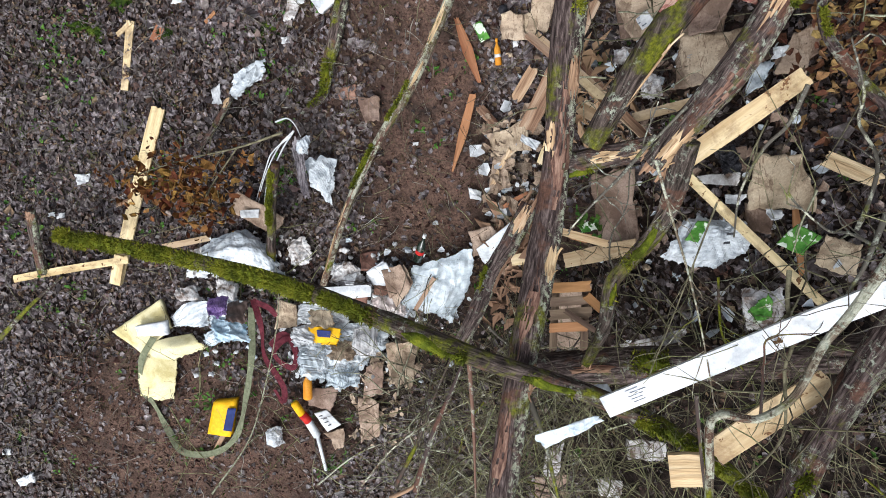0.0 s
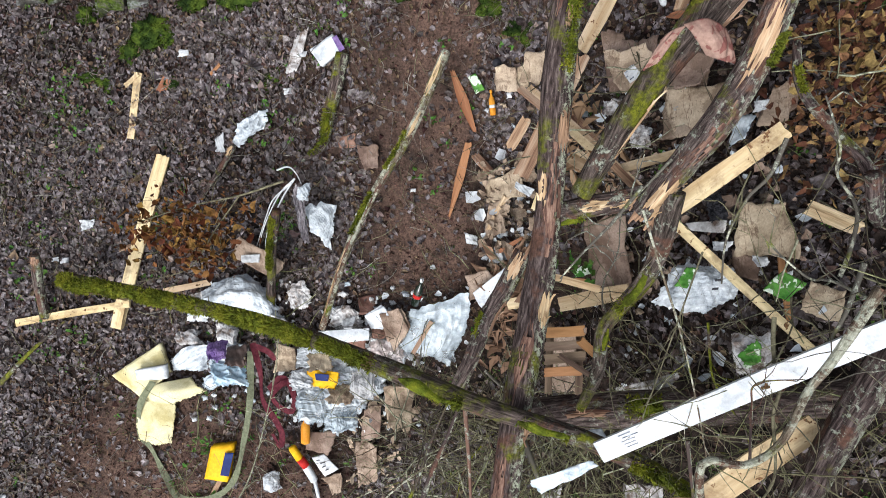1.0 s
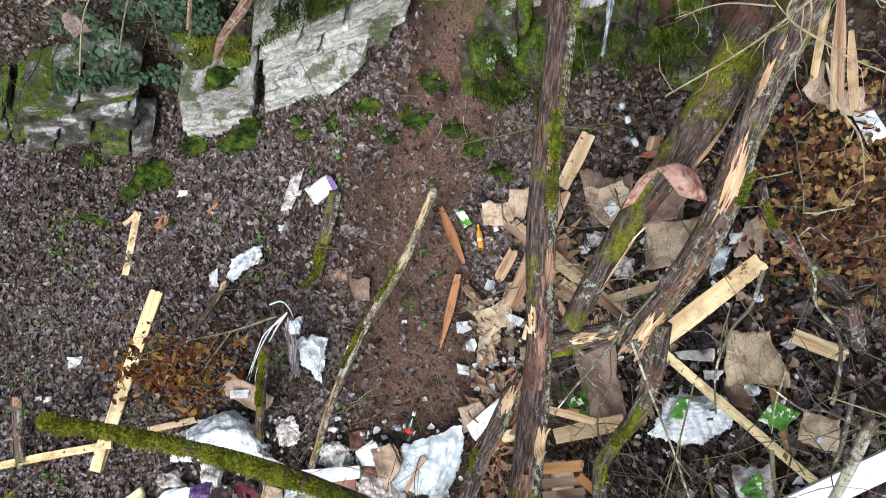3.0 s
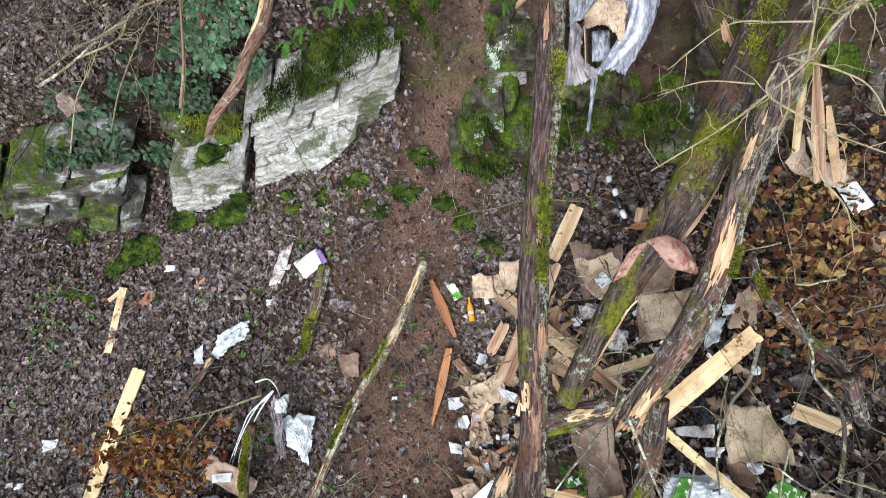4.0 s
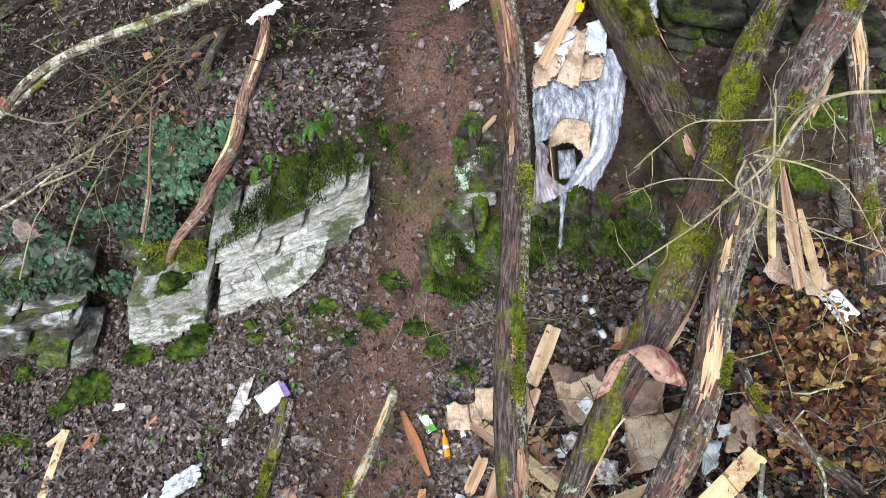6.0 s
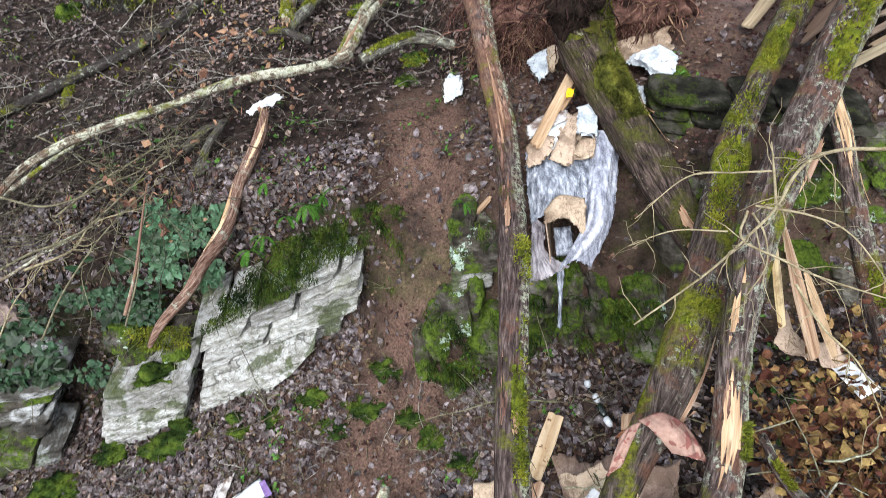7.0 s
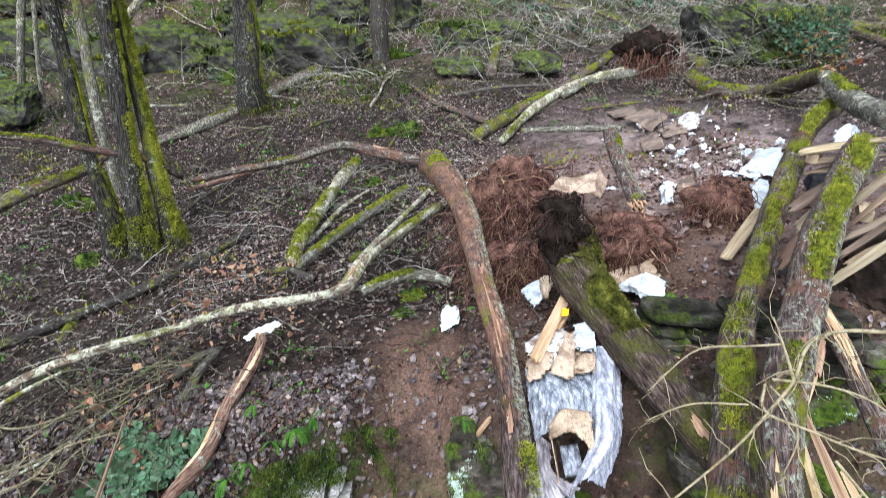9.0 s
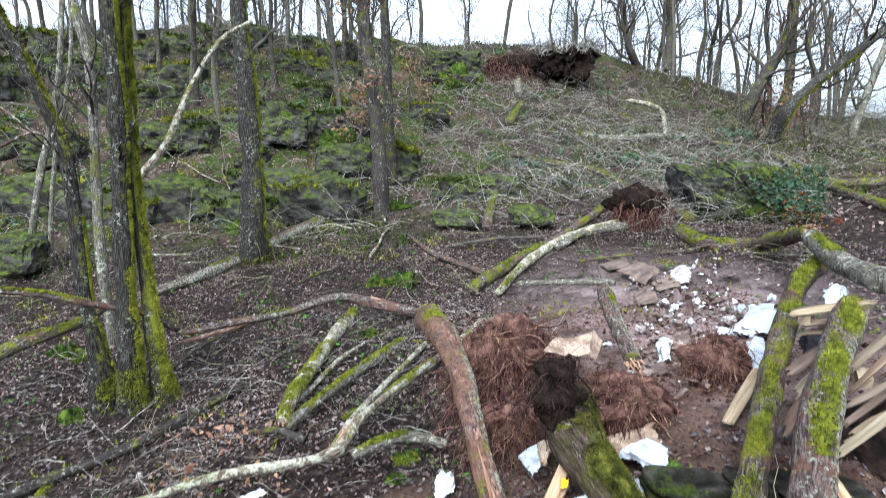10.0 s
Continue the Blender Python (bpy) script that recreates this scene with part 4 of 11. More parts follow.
def log(name, label, points, radii, mat, seed, scars=(), mossy=(), ring=22, rough=0.07, category="fallen tree", ends=(), fuzz=900, group="fallen trees", peels=(), green="moss"):
    """A fallen trunk with bare-wood scars (s0, s1, angle, half) and moss pads (s0, s1, angle, half)."""
    ob = thing(name, label, category, group)
    tb = Tube(points, radii, ring, 0.05, rough, seed)
    part("trunk", tb.mesh("trunk", M[mat]), ob)
    for i, (s0, s1, th, half) in enumerate(scars):
        tagged(part("bare_wood", tb.scar("bare_wood", M["wood_pale"], s0, s1, th, half * 0.62, seed + i), ob, "torn pale wood without bark"), kind="stuff")
    for i, (s0, s1, th, half) in enumerate(peels):
        tagged(part("peeled_patch", tb.patch("peeled_patch", M["peeled"], s0, s1, th, half, 0.003, seed + i + 40, 0.009, 0.02), ob, "reddish patch of peeled bark"), kind="stuff")
    for i, (s0, s1, th, half) in enumerate(mossy):
        pad = part("moss", tb.patch("moss", M[green], s0, s1, th, half, 0.012, seed + i + 20, 0.012, 0.08), ob, "cushion of yellow-green moss")
        tagged(pad, kind="stuff")
        tagged(part("moss_fuzz", tb.tufts("moss_fuzz", M["moss_olive" if green == "moss_olive" else "moss_tuft"], s0, s1, th, half, int(1.5 * fuzz * max(0.3, (s1 - s0) * tb.len) * (0.5 + half)), 0.026, seed + i), pad), kind="stuff")
    r = np.random.default_rng(seed)
    for end, size, n in ends:
        i = 0 if end == 0 else -1
        out = -tb.t[0] if end == 0 else tb.t[-1]
        paths, rad = [], []
        for k in range(n):
            a, q = r.uniform(0, 6.28), r.uniform(0.1, 0.95) * tb.r[i]
            b = tb.c[i] + (tb.nrm[i] * math.cos(a) + tb.bin[i] * math.sin(a)) * q - out * 0.04
            w = unit(out + r.normal(0, 0.16, 3)) * size * r.uniform(0.35, 1.1)
            paths.append([b, b + w * 0.6, b + w])
            rad.append(tb.r[i] * r.uniform(0.12, 0.3))
        v, f = strands(paths, rad, 4)
        tagged(part("splintered_end", mesh("splintered_end", v, f, M["wood_pale"], smooth=False), ob, "pale splintered break"), kind="stuff")
    return ob, tb


log("fallen_tree", "long fallen tree trunk with peeling reddish bark and torn scars", [(0.030, -1.994, 1.429), (0.114, -1.333, 1.448), (0.253, -0.549, 1.514), (0.439, 0.335, 1.418), (0.528, 1.439, 1.754), (0.694, 2.446, 2.068), (0.880, 3.836, 2.098), (0.847, 4.592, 2.346), (0.834, 5.192, 2.535), (0.835, 5.940, 2.687), (0.779, 6.871, 2.744), (0.686, 8.191, 2.675)],
    [0.085, 0.09, 0.095, 0.1, 0.098, 0.09, 0.1, 0.105, 0.11, 0.125, 0.155, 0.19], "bark_peeling", 1,
    scars=[(0.175, 0.2, 0.5, 0.6), (0.255, 0.275, -0.6, 0.5), (0.285, 0.31, 0.7, 0.8), (0.475, 0.52, -0.4, 0.35), (0.56, 0.66, -0.3, 0.28), (0.11, 0.13, 0.9, 0.5), (0.355, 0.37, 0.2, 0.3)],
    mossy=[(0.33, 0.42, 0.5, 0.55), (0.44, 0.475, 0.6, 0.6), (0.92, 0.995, 0.2, 1.1)], peels=[(0.03, 0.1, -0.5, 0.4), (0.13, 0.19, -0.3, 0.5), (0.22, 0.3, 0.2, 0.5), (0.36, 0.4, -0.7, 0.35), (0.5, 0.6, -0.7, 0.45), (0.58, 0.72, 0.2, 0.45), (0.7, 0.82, -0.6, 0.5), (0.8, 0.93, 0.1, 0.45)])
log("fallen_tree", "fallen mossy trunk leaning over the rock ledge", [(0.644, 0.629, 1.611), (0.844, 0.952, 1.759), (1.125, 1.344, 1.899), (1.386, 1.652, 2.017), (1.642, 2.038, 2.153), (1.924, 2.555, 2.302), (2.297, 3.240, 2.488), (2.467, 3.491, 2.587), (2.935, 4.111, 2.797), (3.791, 5.202, 3.126), (4.742, 6.359, 3.383), (5.741, 7.410, 3.436)],
    [0.07, 0.08, 0.1, 0.125, 0.13, 0.125, 0.115, 0.11, 0.105, 0.11, 0.12, 0.13], "bark_mossy", 2,
    scars=[(0.13, 0.2, 1.15, 0.2), (0.03, 0.09, 0.9, 0.3)],
    mossy=[(0.17, 0.23, 0.3, 0.6), (0.27, 0.42, -0.1, 0.7), (0.44, 0.58, 0.1, 0.5), (0.58, 0.66, 0.4, 0.5), (0.7, 0.84, 0.3, 0.6), (0.82, 0.99, 0.25, 0.7)])
log("fallen_tree", "fallen trunk with yellow moss and a torn bare scar", [(1.004, 0.504, 1.683), (1.138, 0.690, 1.838), (1.353, 0.947, 1.951), (1.512, 1.222, 2.063), (1.591, 1.502, 2.267), (1.678, 1.746, 2.452), (1.861, 2.114, 2.669), (2.110, 2.462, 2.807), (2.354, 2.783, 2.864), (2.486, 2.934, 2.935), (2.745, 3.279, 3.117), (3.350, 3.961, 3.252), (4.296, 4.973, 3.440)],
    [0.085, 0.09, 0.095, 0.09, 0.085, 0.09, 0.1, 0.11, 0.12, 0.125, 0.13, 0.13, 0.14], "bark", 3,
    scars=[(0.155, 0.232, -0.15, 0.75), (0.26, 0.31, -0.5, 0.3), (0.0, 0.05, 0.3, 1.1)],
    mossy=[(0.17, 0.2, 0.8, 0.5), (0.38, 0.44, 0.1, 0.5), (0.55, 0.76, 0.25, 0.6), (0.7, 0.995, 0.3, 0.75)], ends=[(0, 0.14, 16)], peels=[(0.05, 0.14, 0.2, 0.5), (0.2, 0.27, -0.5, 0.4), (0.44, 0.52, 0.3, 0.4)])
log("fallen_tree", "short thick trunk snapped off below its root plate", [(1.632, 4.887, 2.640), (1.593, 4.454, 2.551), (1.696, 4.018, 2.369), (1.815, 3.483, 2.220), (1.905, 3.081, 2.104), (2.023, 2.774, 1.963)],
    [0.24, 0.22, 0.19, 0.16, 0.14, 0.13], "bark_olive", 4, scars=[(0.46, 0.66, -0.9, 0.35), (0.86, 0.98, 0.6, 0.4)], mossy=[(0.0, 0.5, -0.3, 1.0), (0.3, 0.56, 0.1, 0.6)], ends=[(-1, 0.12, 9)], fuzz=2600, green="moss_olive")
log("stripped_tree", "leaning pale trunk stripped of its bark", [(3.188, 3.858, 2.584), (3.148, 3.389, 2.398), (3.125, 3.018, 2.163), (3.080, 2.533, 1.900), (3.073, 2.008, 1.607)], [0.05, 0.075, 0.07, 0.08, 0.085], "bark", 5, scars=[(0.0, 0.42, 0.2, 1.0)], mossy=[(0.7, 0.85, 0.3, 0.5)], ends=[(0, 0.2, 10)])
log("fallen_branch", "curved dark branch with pale lichen lying over cardboard", [(1.773, 1.380, 2.035), (1.802, 1.118, 2.010), (1.994, 0.858, 1.988), (2.126, 0.667, 2.001), (2.164, 0.390, 1.969), (2.052, 0.614, 2.168)], [0.022, 0.028, 0.032, 0.035, 0.04, 0.04], "bark", 6, mossy=[(0.1, 0.2, 0.3, 0.5)])
log("fallen_branch", "crooked mossy limb hanging under a fallen trunk", [(1.140, 0.602, 1.825), (1.109, 0.334, 1.675), (1.049, 0.118, 1.528), (0.884, -0.093, 1.437), (0.794, -0.227, 1.391), (0.765, -0.470, 1.342), (0.655, -0.737, 1.247)], [0.07, 0.062, 0.055, 0.052, 0.05, 0.045, 0.035], "bark_mossy", 7, mossy=[(0.35, 0.55, 0.2, 0.8), (0.62, 0.72, -0.3, 0.6)], ends=[(-1, 0.08, 10)])
log("broken_log", "short broken log with shattered pale ends", [(0.471, 0.522, 1.417), (0.718, 0.567, 1.501), (0.936, 0.595, 1.588), (1.105, 0.630, 1.708)], [0.075, 0.075, 0.07, 0.06], "bark", 8, scars=[(0.28, 0.6, 0.1, 0.7), (0.62, 0.98, 0.4, 0.5)], mossy=[(0.05, 0.3, 1.2, 0.5)], ends=[(0, 0.1, 12)])
log("fallen_tree", "dark fallen log half hidden under branches", [(0.291, -0.843, 0.869), (0.766, -0.821, 0.889), (1.138, -0.790, 0.965), (1.655, -0.725, 1.283), (2.039, -0.616, 1.660), (2.313, -0.518, 1.944)], [0.11, 0.125, 0.125, 0.12, 0.11, 0.1], "bark", 9, scars=[(0.12, 0.26, -0.1, 0.3)], mossy=[(0.3, 0.42, -0.3, 0.7)])
log("fallen_tree", "dark leaning trunk flecked with pale lichen", [(1.992, -0.277, 2.317), (1.874, -0.494, 2.273), (1.752, -0.719, 2.229), (1.624, -0.978, 2.186), (1.504, -1.288, 2.141)], [0.085, 0.085, 0.085, 0.085, 0.085], "bark", 10, mossy=[(0.8, 0.98, 0.2, 0.6)])
log("fallen_branch", "slender lichen-covered branch bent at an elbow", [(1.012, -1.271, 2.423), (1.013, -0.997, 2.465), (1.010, -0.745, 2.527), (1.206, -0.759, 2.514), (1.361, -0.656, 2.525), (1.480, -0.424, 2.549), (1.581, -0.287, 2.573), (1.770, 0.026, 2.633)], [0.022, 0.02, 0.02, 0.02, 0.02, 0.022, 0.024, 0.028], "bark_pale", 11, ring=9)
log("snapped_sapling", "snapped dark stem with long pale splinters", [(0.308, 0.305, 1.326), (0.187, 0.079, 1.282), (0.064, -0.122, 1.238), (-0.037, -0.367, 1.193), (-0.162, -0.625, 1.099)], [0.06, 0.065, 0.06, 0.06, 0.055], "bark", 12, scars=[(0.0, 0.2, 0.1, 0.9), (0.3, 0.62, -0.9, 0.45)], mossy=[(0.45, 0.6, 0.9, 0.5)], ends=[(0, 0.12, 12)])
log("mossy_log", "long slim log covered in yellow-green moss", [(-4.107, 0.228, -0.498), (-3.188, 0.089, -0.156), (-2.036, -0.091, 0.521), (-1.138, -0.269, 1.164), (-0.414, -0.479, 1.617), (0.009, -0.632, 1.690), (0.670, -0.870, 1.596), (1.176, -1.139, 1.612), (1.660, -1.508, 1.629)], [0.085, 0.075, 0.068, 0.062, 0.062, 0.062, 0.06, 0.058, 0.055], "bark_mossy", 13, mossy=[(0.0, 0.3, 0.1, 1.2), (0.28, 0.52, 0.2, 1.1), (0.53, 0.62, 0.1, 0.9), (0.64, 0.7, 0.5, 0.8), (0.75, 0.8, 0.4, 0.6), (0.86, 0.99, 0.2, 0.8)], fuzz=1600)
log("dead_branch", "thin fallen branch mottled with lichen and moss", [(-0.228, 2.077, 0.318), (-0.417, 1.680, 0.278), (-0.628, 1.280, 0.239), (-0.842, 0.966, 0.200), (-1.076, 0.585, 0.063), (-1.250, 0.204, -0.029), (-1.421, -0.267, -0.121)], [0.042, 0.042, 0.042, 0.04, 0.038, 0.036, 0.032], "bark_pale", 14, scars=[(0.0, 0.16, 0.1, 0.8), (0.2, 0.3, -0.3, 0.5), (0.68, 0.98, 0.4, 0.5)], mossy=[(0.28, 0.42, 0.7, 0.6), (0.5, 0.66, 0.5, 0.6)], peels=[(0.1, 0.35, 0.8, 0.4), (0.4, 0.6, -0.6, 0.4), (0.65, 0.95, 0.1, 0.6)], ends=[(0, 0.05, 8)])
log("exposed_root", "mossy root creeping out of the bare soil", [(-1.207, 2.256, -0.094), (-1.279, 1.983, -0.144), (-1.377, 1.725, -0.254), (-1.452, 1.475, -0.329), (-1.690, 1.345, -0.451)], [0.06, 0.06, 0.055, 0.045, 0.025], "bark", 15, mossy=[(0.45, 0.9, 0.1, 1.0)], category="root", group="")
log("snag", "mossy broken stem standing in the litter", [(-2.108, -0.206, -0.720), (-1.980, 0.176, -0.397), (-1.860, 0.519, -0.091), (-1.742, 0.783, 0.159)], [0.05, 0.045, 0.042, 0.04], "bark_mossy", 16, mossy=[(0.5, 0.95, -0.4, 0.9)], category="stem", group="")
log("dead_branch", "short dark stick stripped pale at its end", [(-2.376, 1.521, -0.457), (-2.544, 1.312, -0.543), (-2.800, 1.037, -0.663)], [0.028, 0.03, 0.025], "bark", 17, scars=[(0.0, 0.2, 0, 1.2)], group="")
log("snag", "broken stub with an orange fresh break", [(-4.468, 0.494, -0.569), (-4.516, 0.229, -0.691), (-4.538, -0.147, -0.830)], [0.045, 0.05, 0.05], "bark", 18, scars=[(0.0, 0.15, 0, 2.2)], category="stem", group="")
log("splintered_branch", "splintered reddish limb hanging down the ledge", [(-1.121, 4.974, 1.831), (-1.183, 4.742, 1.691), (-1.347, 4.381, 1.497), (-1.446, 3.978, 1.344), (-1.597, 3.628, 1.287), (-1.682, 3.420, 1.221), (-1.946, 3.291, 0.983), (-2.071, 3.201, 0.822)], [0.04, 0.055, 0.062, 0.06, 0.05, 0.045, 0.04, 0.02], "bark_red", 19, scars=[(0.3, 0.62, 0.4, 0.6), (0.05, 0.25, -0.5, 0.4)], ends=[(0, 0.08, 10)], group="")
log("lichen_log", "long pale branch crusted with lichen along the bank", [(-3.567, 4.473, 1.366), (-3.183, 4.680, 1.629), (-2.670, 4.857, 1.792), (-2.015, 5.036, 1.896), (-1.350, 5.293, 1.977), (-0.671, 5.410, 2.007), (-0.316, 5.505, 2.086)], [0.032, 0.036, 0.038, 0.04, 0.044, 0.05, 0.055], "bark_pale", 20, rough=0.14, ring=16, scars=[(0.27, 0.31, -0.3, 0.5), (0.93, 1.0, -0.2, 0.7)], mossy=[(0.36, 0.42, -1.2, 0.5)])
log("lichen_log", "pale forked branch rising to the root plate", [(-0.391, 5.514, 2.043), (-0.152, 6.197, 2.111), (0.229, 7.051, 2.097), (0.938, 8.345, 2.132), (1.651, 9.576, 2.265)], [0.055, 0.05, 0.048, 0.05, 0.05], "bark_pale", 21, rough=0.13, scars=[(0.0, 0.12, -0.4, 0.7)], mossy=[(0.3, 0.6, -0.6, 0.5)])
log("lichen_log", "second pale fork lying beside the first", [(-0.461, 5.519, 1.995), (-0.253, 6.382, 2.012), (0.084, 7.369, 2.033), (0.706, 8.916, 2.108)], [0.05, 0.045, 0.042, 0.04], "bark_pale", 22)
log("mossy_branch", "mossy branch running under the pale log to the trunk", [(-0.237, 5.484, 2.013), (0.046, 5.690, 2.032), (0.344, 5.872, 2.005), (0.694, 5.806, 1.940)], [0.05, 0.055, 0.06, 0.05], "bark_grey", 23, mossy=[(0.05, 0.6, 0.1, 0.7)])
log("thin_log", "dark wet pole lying across the leaf litter", [(-4.580, 5.990, 1.134), (-4.082, 6.427, 1.211), (-3.502, 6.737, 1.347), (-2.786, 7.025, 1.546), (-1.825, 8.188, 1.794)], [0.05, 0.055, 0.06, 0.065, 0.06], "bark_far", 24)
log("mossy_branch", "small log thick with yellow moss", [(-3.558, 6.294, 1.195), (-3.605, 6.763, 1.229), (-3.538, 7.094, 1.229)], [0.05, 0.06, 0.05], "bark_mossy", 25, mossy=[(0.02, 0.98, 0.0, 1.4)])
log("mossy_log", "broken log half white and half mossy", [(-1.038, 6.525, 1.941), (-0.988, 7.341, 2.020), (-0.856, 8.443, 2.031), (-0.684, 9.946, 2.036), (-0.438, 11.438, 2.017)], [0.07, 0.085, 0.09, 0.11, 0.13], "bark_pale", 26, mossy=[(0.0, 0.32, -0.1, 1.5), (0.34, 0.52, -0.4, 1.0), (0.8, 0.99, 0.1, 1.4)], ends=[(0, 0.1, 8)])
log("lichen_log", "long lichen-grey log running up to the trunk", [(-1.008, 6.517, 1.898), (-0.557, 7.491, 1.951), (-0.074, 8.559, 1.970), (0.655, 9.909, 2.010), (1.558, 11.455, 2.132)], [0.06, 0.065, 0.075, 0.085, 0.1], "bark_grey", 27, mossy=[(0.05, 0.65, -0.1, 0.8), (0.8, 0.98, 0.0, 1.0)])

# ---- leaf litter ----


def scatter(n, x0, x1, y0, y1, keep, seed):
    r = np.random.default_rng(seed)
    x, y = r.uniform(x0, x1, n), r.uniform(y0, y1, n)
    ok = r.uniform(size=n) < keep(x, y)
    x, y = x[ok], y[ok]
    return np.stack([x, y, ground_at(x, y)], 1), up_normal(x, y), r


def litter_keep(x, y):
    p = np.stack([x, y, 0 * x], -1)
    k = 0.62 + 0.45 * wob(p * 1.3, 21) - 0.95 * chute(x, y) * (y > 0.0) * (y < 5.4)
    k = k - 0.9 * np.exp(-(((x + 2.95) / 1.6) ** 2 + ((y + 1.85) / 1.2) ** 2) ** 2)
    k = k - 0.8 * np.clip(1.5 - np.hypot((x - 3.5) / 1.7, (y - 6.7) / 2.6), 0, 1)
    k = k - 0.85 * np.clip(1.4 - np.hypot((x - 2.2) / 1.4, (y - 3.9) / 0.9), 0, 1)
    k = k - 0.5 * np.clip(1.5 - np.hypot((x - 4.4) / 1.9, (y - 8.6) / 3.4), 0, 1)
    k = k - 0.15 * np.clip((-1.4 - x) / 0.5, 0, 1) * np.clip((y - 3.4) * 3, 0, 1) * np.clip((5.6 - y) * 2, 0, 1)
    k = k - 0.22 * np.clip((x + 2.0) / 0.9, 0, 1) * (y < 3.6) - 0.3 * np.clip((x + 0.9) / 0.5, 0, 1) * (y < 0.4)
    steep = np.clip((y - ledge_line(x)) / 0.1, 0, 1) * np.clip((ledge_line(x) + 0.6 - y) / 0.1, 0, 1)
    return np.clip(k, 0.05, 1) * (1 - 0.5 * steep)


p, d, r = scatter(76000, -5.6, 4.2, -3.2, 4.8, lambda x, y: np.clip(0.34 + 0.7 * litter_keep(x, y) - 0.26 * chute(x, y) * (y > 0) - 0.3 * np.exp(-(((x + 2.95) / 1.5) ** 2 + ((y + 1.85) / 1.1) ** 2) ** 2) - 0.35 * np.clip(1.4 - np.hypot((x - 2.2) / 1.4, (y - 3.9) / 0.9), 0, 1), 0, 1), 30)
tagged(part("leaf_litter", leaves("leaf_litter", p + d * 0.01, d, M["leaf_rust"], 0.036, r, 0.7, 0.4, 0.3)), "rust-brown broken leaves between wet litter", "leaf litter", kind="stuff")
p, d, r = scatter(170000, -5.6, 4.2, -3.2, 4.8, litter_keep, 31)
tagged(part("leaf_litter", leaves("leaf_litter", p + d * 0.012, d, M["leaf"], 0.047, r, 0.78, 0.25, 0.22)), "wet brown and grey-purple fallen leaves", "leaf litter", kind="stuff")
p, d, r = scatter(9000, -5.6, 4.2, -3.2, 4.8, litter_keep, 37)
tagged(part("leaf_litter", leaves("leaf_litter", p + d * 0.02, d, M["leaf_tan"], 0.045, r, 0.72, 0.4, 0.35)), "pale tan leaves lying on top of wet litter", "leaf litter", kind="stuff")
p, d, r = scatter(110000, -9, 9, 4.8, 17, lambda x, y: litter_keep(x, y) * np.clip(0.55 + 1.1 * wob(np.stack([x, y, 0 * x], -1) * 0.9, 25), 0.12, 1), 34)
tagged(part("leaf_litter", leaves("leaf_litter", p + d * 0.018, d, M["leaf_tan"], 0.034, r, 0.66, 0.4, 0.3)), "pale tan leaves scattered over the bench", "leaf litter", kind="stuff")
p, d, r = scatter(100000, -9, 9, 4.8, 17, lambda x, y: litter_keep(x, y) * np.clip(0.75 + 0.9 * wob(np.stack([x, y, 0 * x], -1) * 1.1, 26), 0.3, 1), 32)
tagged(part("leaf_litter", leaves("leaf_litter", p + d * 0.015, d, M["leaf_bench"], 0.04, r, 0.72, 0.35, 0.3)), "wet brown leaves over the bank and the bench", "leaf litter", kind="stuff")
p, d, r = scatter(62000, -20, 24, 11, 36, lambda x, y: litter_keep(x, y) * np.where((x < 9) & (y < 17), 0, 1), 33)
tagged(part("leaf_litter", leaves("leaf_litter", p + d * 0.02, d, M["leaf_tan"], 0.075, r, 0.62, 0.5)), "brown leaves on the upper hillside", "leaf litter", kind="stuff")

p, d, r = scatter(56000, -16, 16, -10, 10, lambda x, y: litter_keep(x, y) * np.where((np.abs(x + 0.7) < 4.7) & (y > -3) & (y < 9), 0, 1) * np.clip(1.6 - np.hypot(x, y) / 10, 0, 1), 36)
tagged(part("leaf_litter", leaves("leaf_litter", p + d * 0.012, d, M["leaf"], 0.06, r, 0.75, 0.4)), "wet brown leaves round the debris slope", "leaf litter", kind="stuff")

# ---- debris: helpers ----


def grid_solid(name, top, nu, nv, thick, mat, down=None, smooth=True):
    """A closed skin from a grid of points (nv rows of nu) and its copy pushed down."""
    t = top.reshape(nv, nu, 3)
    nrm = unit(np.cross(np.gradient(t, axis=1), np.gradient(t, axis=0)).reshape(-1, 3))
    if nrm[:, 2].mean() < 0:
        nrm = -nrm
    low = top - nrm * thick if down is None else down
    k = nu * nv
    i = (np.arange(nv - 1)[:, None] * nu + np.arange(nu - 1)[None]).ravel()
    f = np.stack([i, i + 1, i + nu + 1, i + nu], 1)
    rim = list(range(nu)) + [nu * (j + 1) - 1 for j in range(1, nv)] + [k - 1 - j for j in range(1, nu)] + [nu * (nv - 1 - j) for j in range(1, nv - 1)]
    side = [(rim[j], rim[j] + k, rim[(j + 1) % len(rim)] + k, rim[(j + 1) % len(rim)]) for j in range(len(rim))]
    d1, d2 = np.linalg.norm(t[0, -1] - t[0, 0]), np.linalg.norm(t[-1, 0] - t[0, 0])
    u, v = np.meshgrid(np.linspace(0, d1, nu), np.linspace(0, d2, nv))
    uvs = np.tile(np.stack([u.ravel(), v.ravel()], 1), (2, 1))
    return mesh(name, np.vstack([top, low]), f.tolist() + (f[:, ::-1] + k).tolist() + side, mat, uvs, smooth)


